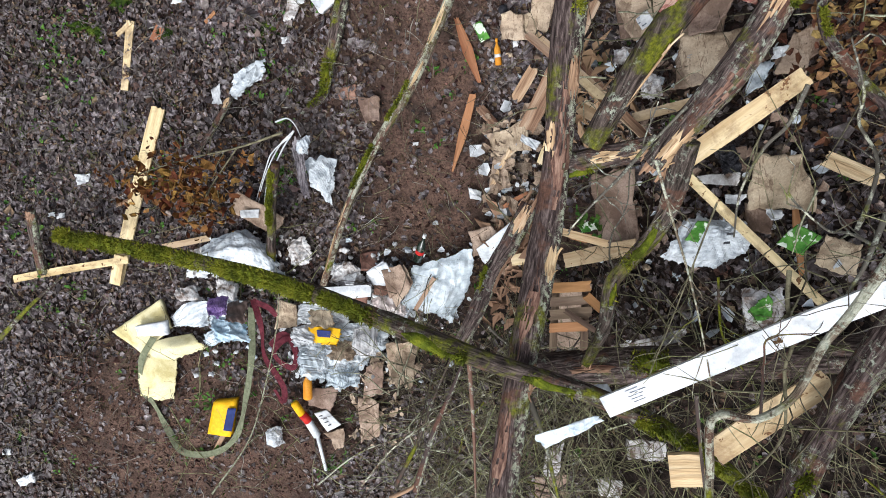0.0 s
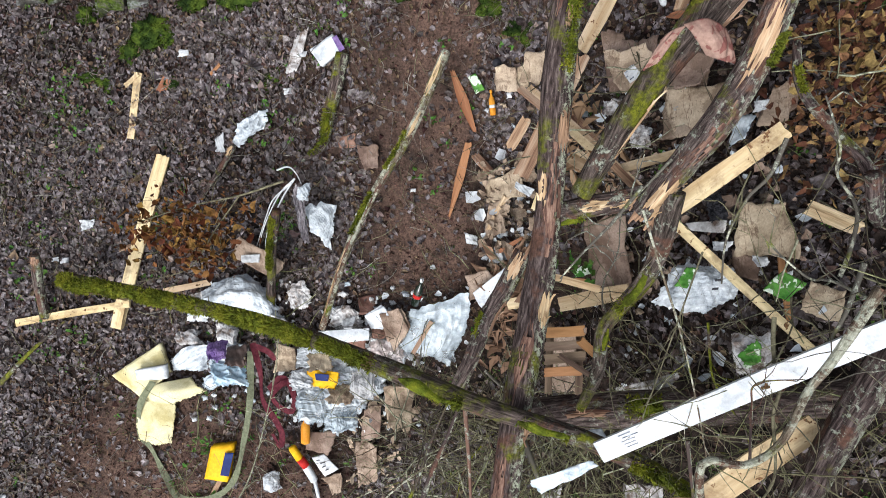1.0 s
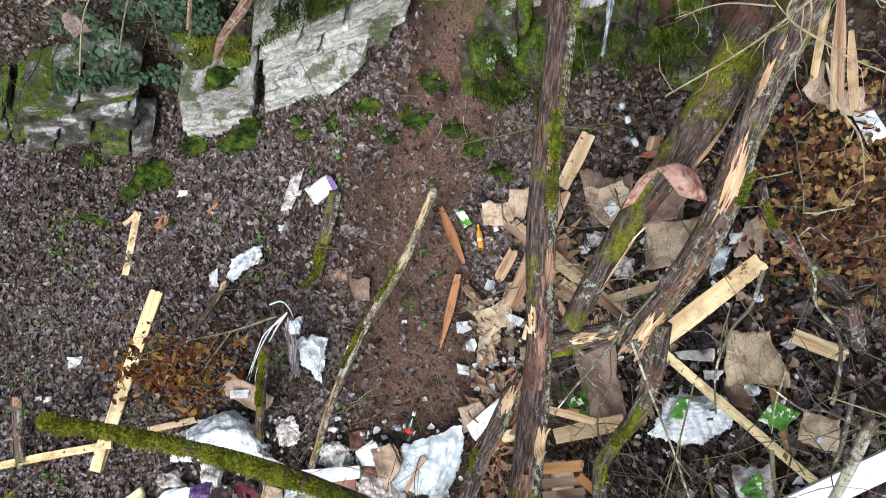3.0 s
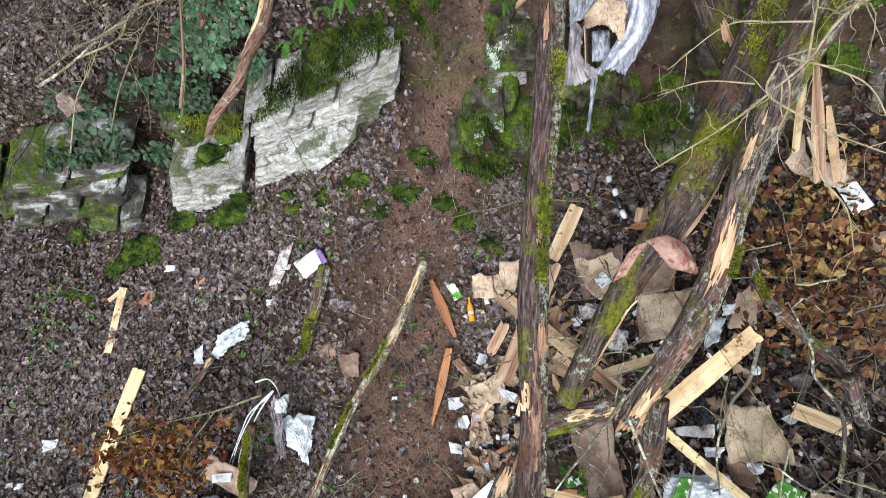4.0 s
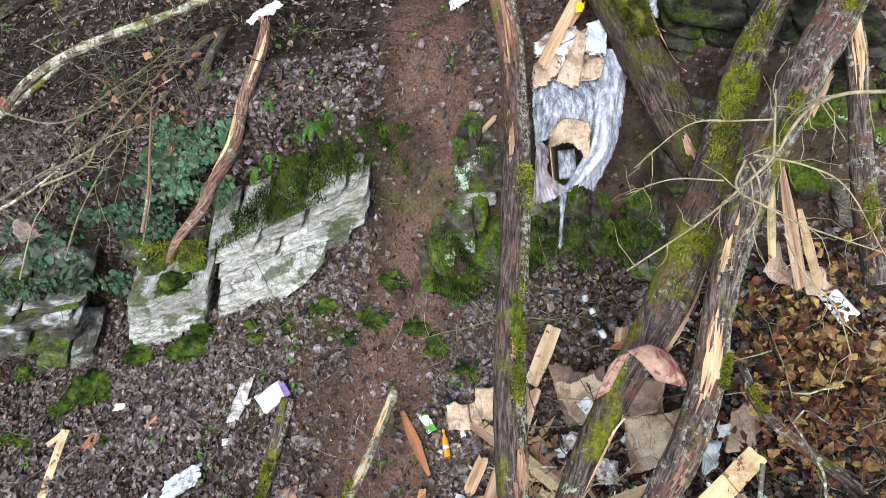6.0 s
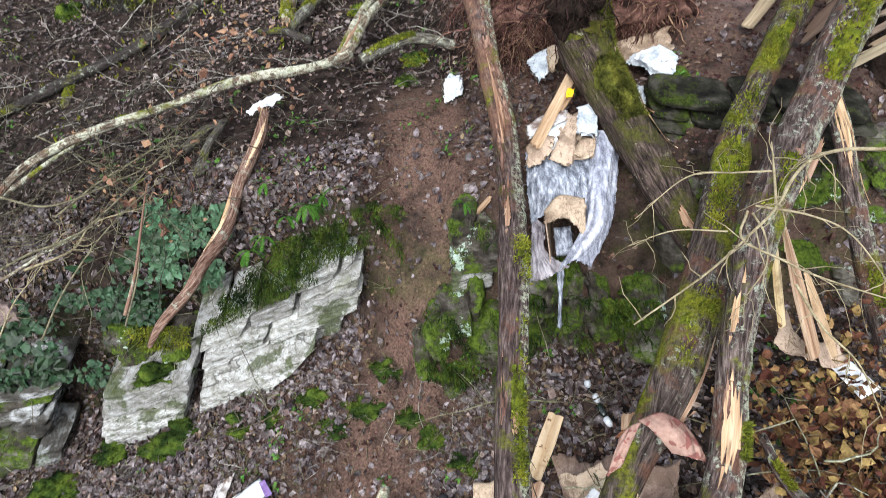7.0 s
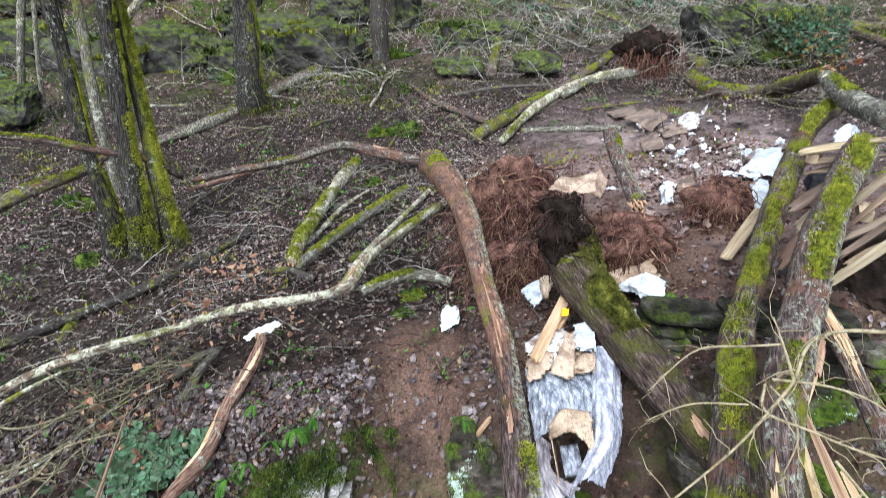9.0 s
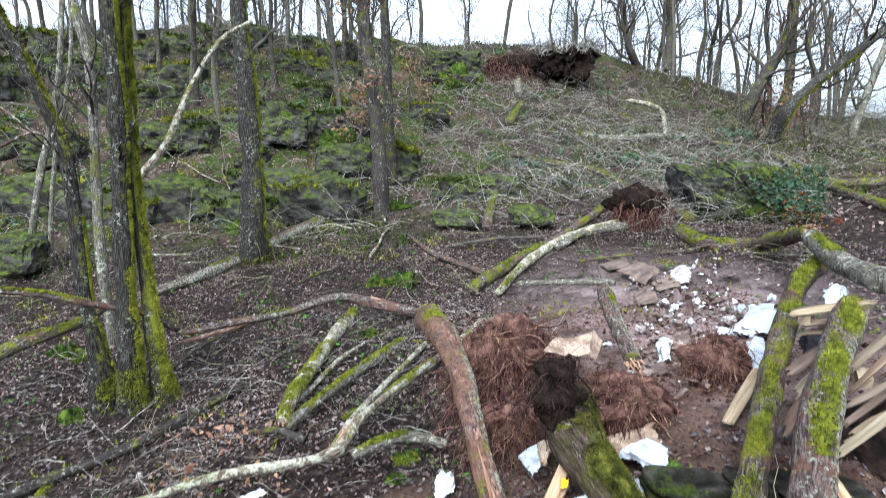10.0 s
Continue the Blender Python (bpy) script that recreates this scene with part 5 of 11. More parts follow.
def quad_grid(q, nu, nv, jag, seed):
    q = np.asarray(q, float)
    r = np.random.default_rng(seed)
    u, v = np.meshgrid(np.linspace(0, 1, nu), np.linspace(0, 1, nv))
    jag = jag * 0.45
    w = np.stack([u * 4.5, v * 4.5, 0 * u], -1)
    n1, n2 = 1.6 * wob(w, seed + 1) + 0.3 * r.normal(0, 0.5, u.shape), 1.6 * wob(w + 3, seed + 2) + 0.3 * r.normal(0, 0.5, v.shape)
    e1, e2 = np.clip(np.abs(u - 0.5) * 6 - 2, 0, 1), np.clip(np.abs(v - 0.5) * 6 - 2, 0, 1)
    u, v = u + jag * n1 * e1, v + jag * n2 * e2
    u, v = u.ravel()[:, None], v.ravel()[:, None]
    return (q[0] * (1 - u) + q[1] * u) * (1 - v) + (q[3] * (1 - u) + q[2] * u) * v, u[:, 0], v[:, 0]


def sheet_mesh(name, q, mat, crumple=0.02, thick=0.006, jag=0.05, seed=0, n=14, bend=0.0, fold=0.0):
    p, u, v = quad_grid(q, n, n, jag, seed)
    size = np.linalg.norm(np.asarray(q[0]) - np.asarray(q[2]))
    w = wob(p * (3.0 / max(size, 0.1)), seed, 1.3)
    z = crumple * (w + 0.4 * np.abs(wob(p * (9.0 / max(size, 0.1)), seed + 3))) + bend * 4 * (u - u * u)
    if fold:
        z = z + fold * np.abs((u if seed % 2 else v) + 0.15 * (v if seed % 2 else u) - 0.35 - 0.3 * ((seed * 0.37) % 1))
    p[:, 2] += z - z.min() * 0.5
    return grid_solid(name, p, n, n, thick, mat)


def drape_mesh(name, rows, mat, fold=0.02, freq=4.0, seed=0, nu=44, nv=36, thick=0.004, slant=0.1, ragged=0.005, tear=0.0):
    """Hanging film over rows of points, with long creases that run down the rows."""
    lines = [spline(row, nu)[0] for row in rows]
    cols = [spline([ln[j] for ln in lines], nv)[0] for j in range(nu)]
    g = np.stack(cols, 1)
    r = np.random.default_rng(seed)
    u, v = np.meshgrid(np.linspace(0, 1, nu), np.linspace(0, 1, nv))
    uv = np.stack([u * freq + 0.6 * v, v * freq * slant, 0 * u], -1).reshape(-1, 3)
    nrm = unit(np.cross(np.gradient(g, axis=1), np.gradient(g, axis=0)).reshape(-1, 3))
    if nrm[:, 2].mean() < 0:
        nrm = -nrm
    crease = (1 - 1.8 * np.abs(wob(uv, seed + 1))) + 0.5 * (1 - 1.8 * np.abs(wob(uv * 2.6, seed + 2)))
    rim = np.minimum(np.minimum(u, 1 - u), np.minimum(v, 1 - v)).ravel()
    p = g.reshape(-1, 3) + nrm * (fold * crease * (0.25 + 0.75 * np.clip(rim * 7, 0, 1)))[:, None]
    if tear:
        big = 1 - 2.2 * np.abs(wob(uv * 0.5, seed + 5))
        p = p + nrm * (0.8 * fold * big * np.clip(rim * 5, 0.2, 1))[:, None]
        pull = tear * (0.5 + 0.8 * wob(uv * 1.3, seed + 7)) * (1 - np.clip(rim * 4, 0, 1))
        p = p + (p.mean(0) - p) * pull[:, None]
    p = p.reshape(nv, nu, 3)
    for side in (p[:, 0], p[:, -1], p[-1]):
        side += r.normal(0, ragged, side.shape)
    return grid_solid(name, p.reshape(-1, 3), nu, nv, thick, mat, None, fold < 0.014)


def bag_mesh(name, q, mat, puff=0.06, wrinkle=0.015, seed=0, n=20, round_=0.6, jit=0.0, folds=None):
    """A crumpled bag over the quad, bulging by puff, with sharp creases."""
    a, b, c, d = (np.asarray(v, float) for v in q)
    r = np.random.default_rng(seed)
    mid = lambda *v: sum(v) / len(v) + (0, 0, puff * 0.4) + (sum(v) / len(v) - (a + b + c + d) / 4) * r.uniform(-0.05, 0.25)
    rows = ([a, mid(a, b), b], [mid(a, d), (a + b + c + d) / 4 + (0, 0, puff * 1.1), mid(b, c)], [d, mid(d, c), c])
    return drape_mesh(name, rows, mat, wrinkle * 0.75, 3.2, seed, n + 10, n + 10, 0.005, 0.9, 0.006, 0.0 if wrinkle < 0.008 else 0.28)


def sheet(name, label, category, q, mat, group="", **k):
    if mat == "card":
        r = np.random.default_rng(k.get("seed", 0) + 4000)
        q = np.asarray(q, float)
        size = np.linalg.norm(q[0] - q[2])
        q = q + r.normal(0, 0.06 * size, (4, 3)) * (1, 1, 0.35)
        k = {**k, "fold": r.uniform(0.05, 0.3) * size, "jag": k.get("jag", 0.05) * 1.6}
    return tagged(part(name, sheet_mesh(name, q, M[mat], **k)), words(label), category, group)


def bag(name, label, category, q, mat, group="", **k):
    return tagged(part(name, bag_mesh(name, q, M[mat], **k)), words(label), category, group)


def board_mesh(name, a, b, width, thick, mat, seed=0, jag=0.0, face=(0, 0, 1), warp=0.006, taper=(1.0, 1.0)):
    """A sawn board from a to b; jag metres of broken teeth at both ends, taper the share of the width left there."""
    a, b, face = (np.asarray(v, float) for v in (a, b, face))
    r = np.random.default_rng(seed)
    jag = jag * 0.45
    t = unit(b - a)
    nrm = unit(face - t * (face @ t))
    side = np.cross(t, nrm)
    n, m = max(6, int(np.linalg.norm(b - a) / 0.08)), 7
    s, w = np.meshgrid(np.linspace(0, 1, n), np.linspace(-0.5, 0.5, m), indexing="ij")
    ln = np.linalg.norm(b - a)
    tooth0, tooth1 = r.uniform(-1, 1, m) * jag, r.uniform(-1, 1, m) * jag
    along = s * ln + tooth0[None] * (s == 0) + tooth1[None] * (s == 1)
    edge = 0.94 + 0.06 * np.cos(w * 2 * np.pi)
    base = a + t * along[..., None] + side * (w * width * np.interp(s, (0, 0.45, 1), (taper[0], 1, taper[1])) * (1 + 0.02 * np.sin(9 * s + seed)) + 0.01 * ln * np.sin(2.2 * s + seed))[..., None] + nrm * (warp * np.sin(3 * s + seed) * (1 + w))[..., None]
    top, low = base + nrm * (thick * 0.5 * edge)[..., None], base - nrm * (thick * 0.5 * edge)[..., None]
    k = n * m
    i = (np.arange(n - 1)[:, None] * m + np.arange(m - 1)[None]).ravel()
    f = np.stack([i, i + m, i + m + 1, i + 1], 1)
    rim = list(range(m)) + [m * (j + 1) - 1 for j in range(1, n)] + [k - 1 - j for j in range(1, m)] + [m * (n - 1 - j) for j in range(1, n - 1)]
    sd = [(rim[j], rim[(j + 1) % len(rim)], rim[(j + 1) % len(rim)] + k, rim[j] + k) for j in range(len(rim))]
    uv = np.stack([(w + seed * 0.37).ravel() * width, along.ravel() + seed * 0.7], 1)
    uv = np.vstack([uv, uv + 0.05])
    return mesh(name, np.vstack([top.reshape(-1, 3), low.reshape(-1, 3)]), f.tolist() + (f[:, ::-1] + k).tolist() + sd, mat, uv, smooth=False)


def plank(label, a, b, width, thick=0.022, mat="wood", name="plank", group="scattered timber", category="plank", **k):
    return tagged(part(name, board_mesh(name, a, b, width, thick, M[mat], **k)), words(label), category, group)


def strap(label, points, width, mat, seed=0):
    c, _, ln = spline(points, max(12, 14 * len(points)))
    t = unit(np.gradient(c, axis=0))
    s = np.linspace(0, ln, len(c))
    roll = 0.5 * np.sin(5 * s + seed) + 0.3 * np.sin(11 * s)
    up = np.array([0, 0, 1.0])
    side = unit(np.cross(t, up))
    nrm = np.cross(side, t)
    side = side * np.cos(roll)[:, None] + nrm * np.sin(roll)[:, None]
    top = np.stack([c - side * width / 2, c, c + side * width / 2], 1).reshape(-1, 3)
    return tagged(part("webbing_strap", grid_solid("webbing_strap", top, 3, len(c), 0.003, M[mat], None, False)), words(label), "strap")


def lathe_mesh(name, a, b, profile, mat, ring=16):
    a, b = np.asarray(a, float), np.asarray(b, float)
    t = unit(b - a)
    x = unit(np.cross(t, (0.2, 0.3, 0.9)))
    y = np.cross(t, x)
    V = []
    for s, r in profile:
        for j in range(ring):
            w = 2 * math.pi * j / ring
            V.append(a + (b - a) * s + (x * math.cos(w) + y * math.sin(w)) * r)
    n = len(profile)
    F = [(i * ring + j, i * ring + (j + 1) % ring, (i + 1) * ring + (j + 1) % ring, (i + 1) * ring + j) for i in range(n - 1) for j in range(ring)]
    F += [tuple(range(ring - 1, -1, -1)), tuple((n - 1) * ring + j for j in range(ring))]
    return mesh(name, V, F, mat)


def bottle(label, a, b, r, body, cap_mat, band=None, name="bottle", category="bottle"):
    ob = thing(name, label, category)
    part("body", lathe_mesh("body", a, b, [(0, r * 0.8), (0.02, r), (0.55, r), (0.66, r * 0.85), (0.76, r * 0.4), (0.9, r * 0.34)], M[body]), ob)
    a, b = np.asarray(a), np.asarray(b)
    part("cap", lathe_mesh("cap", a + (b - a) * 0.88, b, [(0, r * 0.42), (1, r * 0.42)], M[cap_mat]), ob, "coloured cap")
    if band:
        part("label_band", lathe_mesh("label_band", a + (b - a) * 0.3, a + (b - a) * 0.42, [(0, r * 1.03), (1, r * 1.03)], M[band]), ob, "wrapped label")
    return ob


def box_mesh(name, q, height, mat, seed=0, n=8, dent=0.012):
    """A dented box standing on the quad."""
    q = np.asarray(q, float)
    nrm = unit(np.cross(q[1] - q[0], q[3] - q[0]))
    nrm = nrm if nrm[2] > 0 else -nrm
    p, u, v = quad_grid(q, n, n, 0, seed)
    top = p + nrm * (height + dent * wob(p * 9, seed))[:, None]
    return grid_solid(name, top, n, n, 0, mat, p)


def bars(parent, q, rows, mat, seed=0, lift=0.004, fill=0.6):
    """Unreadable print: plain bars laid on the quad."""
    q = np.asarray(q, float)
    r = np.random.default_rng(seed)
    nrm = unit(np.cross(q[1] - q[0], q[3] - q[0]))
    nrm = nrm if nrm[2] > 0 else -nrm
    at = lambda u, v: (q[0] * (1 - u) + q[1] * u) * (1 - v) + (q[3] * (1 - u) + q[2] * u) * v + nrm * lift
    for k in range(rows):
        v0 = (k + 0.2) / rows
        v1 = v0 + 0.28 / rows
        u0 = r.uniform(0.02, 0.2)
        u1 = u0 + r.uniform(0.5, 1.0) * fill
        quad = [at(u0, v0), at(min(u1, 0.98), v0), at(min(u1, 0.98), v1), at(u0, v1)]
        part("print_bar", sheet_mesh("print_bar", quad, M[mat], 0.0, 0.002, 0.0, n=3), parent, "dark printed bar")


# ---- debris on the bare slope ----
plank("long pale sawn lath lying on wet leaves", (-3.170, 1.483, -0.653), (-3.736, -0.244, -0.801), 0.135, seed=1, jag=0.02)
lath = plank("short pale lath with a snapped arm", (-3.472, 2.372, -0.685), (-3.585, 1.694, -0.722), 0.08, seed=2)
part("snapped_arm", board_mesh("snapped_arm", (-3.473, 2.354, -0.667), (-3.634, 2.247, -0.699), 0.05, 0.02, M["wood"], 3, 0.02), lath)
plank("narrow pale lath sticking out over soil", (-4.893, -0.209, -0.885), (-3.546, -0.015, -0.706), 0.075, seed=4)
plank("short sawn block end under a mossy log", (-3.642, 0.032, -0.711), (-3.723, -0.260, -0.779), 0.11, 0.04, seed=5)
plank("pale lath half buried in litter", (-3.220, 0.105, -0.757), (-2.677, 0.195, -0.642), 0.06, seed=6)
plank("small pale strip in leaf litter", (-3.702, 0.543, -0.773), (-3.530, 0.603, -0.775), 0.04, seed=7, mat="wood_pale", jag=0.02)
plank("reddish wedge of split wood on soil", (-0.191, 2.008, 0.032), (-0.008, 1.477, -0.103), 0.1, seed=8, mat="wood_red", jag=0.03, taper=(0.35, 0.3))
plank("long reddish splinter of timber", (-0.059, 1.393, -0.116), (-0.274, 0.743, -0.339), 0.085, seed=9, mat="wood_red", jag=0.03, taper=(0.7, 0.2))
plank("short weathered stick among leaves", (-2.655, 2.277, -0.553), (-2.533, 2.358, -0.505), 0.03, seed=10, mat="wood_red")
plank("brown bark flake on wet leaves", (-3.231, 2.150, -0.658), (-3.140, 2.279, -0.624), 0.1, 0.012, seed=11, mat="wood_red", jag=0.03)

bag("plastic_bag", "torn clear-white plastic bag caught on a stick", "plastic bag", ((-2.328, 1.726, -0.480), (-2.026, 1.868, -0.415), (-2.028, 1.689, -0.443), (-2.384, 1.507, -0.530)), "milky", puff=0.05, wrinkle=0.045, seed=1)
sheet("paper_scrap", "white paper scrap on wet leaves", "paper", ((-2.603, 1.639, -0.549), (-2.509, 1.666, -0.539), (-2.500, 1.483, -0.553), (-2.600, 1.477, -0.562)), "paper", jag=0.12, seed=2)
sheet("plastic_scrap", "long white plastic scrap lying on the slope", "plastic", ((-1.707, 2.470, -0.251), (-1.549, 2.534, -0.194), (-1.697, 2.176, -0.311), (-1.817, 2.178, -0.350)), "soiled", jag=0.15, crumple=0.04, seed=3)
crt = tagged(part("carton", box_mesh("carton", ((-1.514, 2.342, -0.239), (-1.271, 2.438, -0.138), (-1.188, 2.296, -0.115), (-1.405, 2.175, -0.213)), 0.07, M["white"], 4)), "small white carton with purple print", "carton")
part("print_panel", sheet_mesh("print_panel", ((-1.299, 2.399, -0.066), (-1.250, 2.411, -0.045), (-1.171, 2.277, -0.034), (-1.224, 2.252, -0.052)), M["purple"], 0.002, 0.004, 0.0), crt, "purple printed end")
sheet("paper_scrap", "small white scrap on the litter", "paper", ((-4.152, 0.861, -0.791), (-3.980, 0.866, -0.776), (-3.999, 0.787, -0.785), (-4.113, 0.756, -0.793)), "paper", jag=0.1, seed=5)
sheet("cardboard_piece", "small square of brown cardboard on soil", "cardboard", ((-1.096, 1.415, -0.277), (-0.909, 1.449, -0.250), (-0.889, 1.229, -0.302), (-1.077, 1.203, -0.326)), "card", jag=0.08, seed=6)
sheet("stone_flake", "reddish flat stone on the slope", "stone", ((-1.305, 1.540, -0.311), (-1.119, 1.549, -0.272), (-1.137, 1.422, -0.299), (-1.290, 1.424, -0.328)), "terracotta", jag=0.15, thick=0.03, seed=7)
for k, q in enumerate((((-1.629, 2.331, -0.264), 0.05), ((-1.799, 2.012, -0.366), 0.05), ((-4.435, 0.464, -0.833), 0.04), ((-4.344, 0.451, -0.842), 0.05), ((-5.136, -2.057, -1.060), 0.06), ((-2.939, 2.514, -0.554), 0.06), ((-1.148, 0.798, -0.438), 0.03), ((0.240, 0.567, -0.296), 0.04), ((-0.445, 0.286, -0.524), 0.03), ((-0.602, 1.006, -0.345), 0.03))):
    c, s = Vector(q[0]), q[1]
    sheet("white_scrap", "small white scrap of litter on soil", "litter", [c + Vector(v) for v in ((-s, -s * 0.6, 0), (s, -s * 0.5, 0), (s * 0.8, s * 0.6, 0), (-s * 0.7, s * 0.5, 0))], "paper", group="white litter", jag=0.2, crumple=0.015, seed=k, n=7)
sheet("foam_offcut", "white foam offcut on soil", "foam", ((-5.071, -2.380, -1.118), (-4.861, -2.292, -1.079), (-4.846, -2.372, -1.100), (-5.046, -2.456, -1.127)), "white", thick=0.04, jag=0.02, seed=8)

# white plastic with strips hanging on the broken stem
hang = thing("plastic_packing", "white plastic packing strips hung on a broken stem", "plastic packing")
part("film", bag_mesh("film", ((-1.610, 1.027, -0.016), (-1.501, 1.053, -0.039), (-1.543, 0.894, -0.129), (-1.633, 0.913, -0.139)), M["sack"], 0.05, 0.03, 3), hang)
part("torn_film", bag_mesh("torn_film", ((-1.674, 0.894, -0.346), (-1.331, 0.876, -0.354), (-1.422, 0.449, -0.508), (-1.561, 0.652, -0.468)), M["milky"], 0.05, 0.045, 9, 18), hang, "blood-brown stained white film")
part("grey_film", bag_mesh("grey_film", ((-1.700, 0.993, -0.093), (-1.588, 1.019, -0.114), (-1.631, 0.537, -0.485), (-1.671, 0.523, -0.495)), M["film_mauve"], 0.03, 0.035, 10, 16), hang, "dirty grey trailing film")
for k, pts in enumerate((((-1.602, 1.070, 0.091), (-1.775, 0.946, -0.009), (-1.987, 0.688, -0.225), (-2.177, 0.431, -0.574)), ((-1.602, 1.070, 0.091), (-1.746, 0.916, -0.012), (-1.961, 0.637, -0.238), (-2.103, 0.445, -0.571)), ((-1.630, 1.034, 0.080), (-1.845, 0.917, -0.065), (-1.942, 0.781, -0.159), (-2.184, 0.511, -0.553)), ((-1.746, 1.144, 0.131), (-1.608, 1.142, 0.256), (-1.557, 1.095, 0.204), (-1.573, 1.039, -0.010)))):
    v, f = strands([spline(pts, 24)[0]], 0.009, 5)
    part("packing_strip", mesh("packing_strip", v, f, M["white"]), hang, "narrow white packing strip")

# ---- the heap of packaging ----
HEAP = "household packaging heap"
sheet("cardboard_flap", "brown cardboard flap with a blue-white label", "cardboard", ((-2.437, 0.470, -0.512), (-2.293, 0.558, -0.433), (-1.822, 0.357, -0.452), (-1.998, 0.181, -0.579)), "card", HEAP, jag=0.03, seed=11)
sheet("paper_label", "white printed paper lying on cardboard", "paper", ((-2.285, 0.434, -0.423), (-2.100, 0.442, -0.440), (-2.117, 0.363, -0.453), (-2.281, 0.366, -0.452)), "paper", HEAP, seed=12)
bag("plastic_sack", "flat white sack under the mossy log", "sack", ((-2.943, -0.103, -0.710), (-2.680, -0.073, -0.679), (-2.708, -0.219, -0.699), (-2.939, -0.205, -0.723)), "white", HEAP, puff=0.06, seed=15)
bag("plastic_bag", "crumpled grey-white carrier bag", "plastic bag", ((-3.077, -0.295, -0.740), (-2.824, -0.296, -0.699), (-2.728, -0.431, -0.686), (-3.028, -0.431, -0.732)), "soiled", HEAP, puff=0.1, wrinkle=0.03, seed=16)
bag("plastic_bag", "pale blue printed plastic bag", "plastic bag", ((-2.838, -0.774, -0.752), (-2.461, -0.646, -0.683), (-2.372, -0.733, -0.702), (-2.717, -0.897, -0.736)), "pale_blue", HEAP, puff=0.09, wrinkle=0.03, seed=20)
bag("plastic_bag", "dirty grey bag with dark creases", "plastic bag", ((-2.594, -0.207, -0.649), (-2.385, -0.255, -0.651), (-2.395, -0.506, -0.668), (-2.581, -0.420, -0.664)), "soiled", HEAP, puff=0.12, wrinkle=0.04, seed=21)
foam = thing("foam_mattress_piece", "torn cream foam sheet and roll on red soil", "foam")
part("sheet", sheet_mesh("sheet", ((-3.763, -0.742, -0.777), (-3.245, -0.422, -0.723), (-3.119, -0.698, -0.698), (-3.434, -0.977, -0.766)), M["foam"], 0.03, 0.05, 0.02, 22), foam)
part("roll", bag_mesh("roll", ((-3.453, -0.886, -0.771), (-2.904, -0.757, -0.706), (-2.741, -0.897, -0.699), (-3.186, -1.052, -0.796)), M["foam"], 0.12, 0.006, 23, jit=0.0), foam)
part("flap", bag_mesh("flap", ((-3.467, -0.947, -0.794), (-3.102, -0.972, -0.796), (-3.152, -1.433, -0.811), (-3.519, -1.407, -0.854)), M["foam"], 0.07, 0.006, 24, jit=0.0), foam)
tagged(part("foam_block", box_mesh("foam_block", ((-3.442, -0.665, -0.683), (-3.127, -0.616, -0.670), (-3.114, -0.753, -0.686), (-3.424, -0.763, -0.700)), 0.06, M["white"], 25)), "white polystyrene block on cream foam", "foam block")
yb = thing("yellow_carton", "bright yellow carton with a dark blue panel", "carton")
part("body", box_mesh("body", ((-2.712, -1.437, -0.827), (-2.473, -1.412, -0.817), (-2.573, -1.802, -0.905), (-2.808, -1.767, -0.902)), 0.09, M["yellow"], 26, dent=0.006), yb)
part("print_panel", sheet_mesh("print_panel", ((-2.559, -1.509, -0.724), (-2.469, -1.507, -0.715), (-2.548, -1.757, -0.789), (-2.639, -1.748, -0.796)), M["blue"], 0.0, 0.004, 0.0), yb, "dark blue panel")
plank("thin red and white printed strip beneath a carton", (-2.661, -1.809, -0.889), (-2.868, -2.100, -1.000), 0.05, 0.008, mat="wood_pale", seed=27, category="card strip", name="card_strip")
yp = thing("yellow_packet", "yellow packet with a dark blue band on white bags", "packet")
part("body", bag_mesh("body", ((-1.670, -0.681, -0.456), (-1.352, -0.695, -0.455), (-1.407, -0.860, -0.497), (-1.640, -0.823, -0.476)), M["yellow"], 0.03, 0.006, 28), yp)
part("print_panel", sheet_mesh("print_panel", ((-1.564, -0.697, -0.402), (-1.424, -0.708, -0.397), (-1.441, -0.774, -0.418), (-1.557, -0.761, -0.410)), M["blue"], 0.0, 0.004, 0.0), yp, "dark blue band")
strap("olive webbing strap looped over red soil", [(-3.254, -0.788, -0.622), (-3.450, -1.041, -0.741), (-3.497, -1.346, -0.837), (-3.365, -1.484, -0.811), (-3.228, -1.784, -0.859), (-3.122, -2.011, -0.939), (-2.797, -2.016, -0.923), (-2.494, -1.796, -0.768), (-2.342, -1.365, -0.659), (-2.248, -0.910, -0.577), (-2.209, -0.489, -0.461)], 0.065, "olive", 1)
strap("maroon webbing strap tangled over white packaging", [(-2.174, -0.407, -0.428), (-2.135, -0.685, -0.522), (-2.125, -0.965, -0.575), (-2.022, -1.166, -0.626), (-1.977, -1.321, -0.705), (-2.007, -1.451, -0.739), (-2.079, -1.324, -0.720)], 0.058, "maroon", 2)
strap("maroon webbing loop among white bags", [(-2.068, -0.867, -0.574), (-1.923, -0.750, -0.510), (-1.800, -0.847, -0.499), (-1.830, -1.071, -0.552), (-1.967, -1.016, -0.550), (-2.009, -0.902, -0.515), (-1.845, -0.789, -0.470), (-1.772, -1.016, -0.545)], 0.058, "maroon", 3)
strap("short maroon strap end", [(-2.149, -0.433, -0.419), (-2.031, -0.489, -0.437), (-1.969, -0.575, -0.492)], 0.058, "maroon", 4)
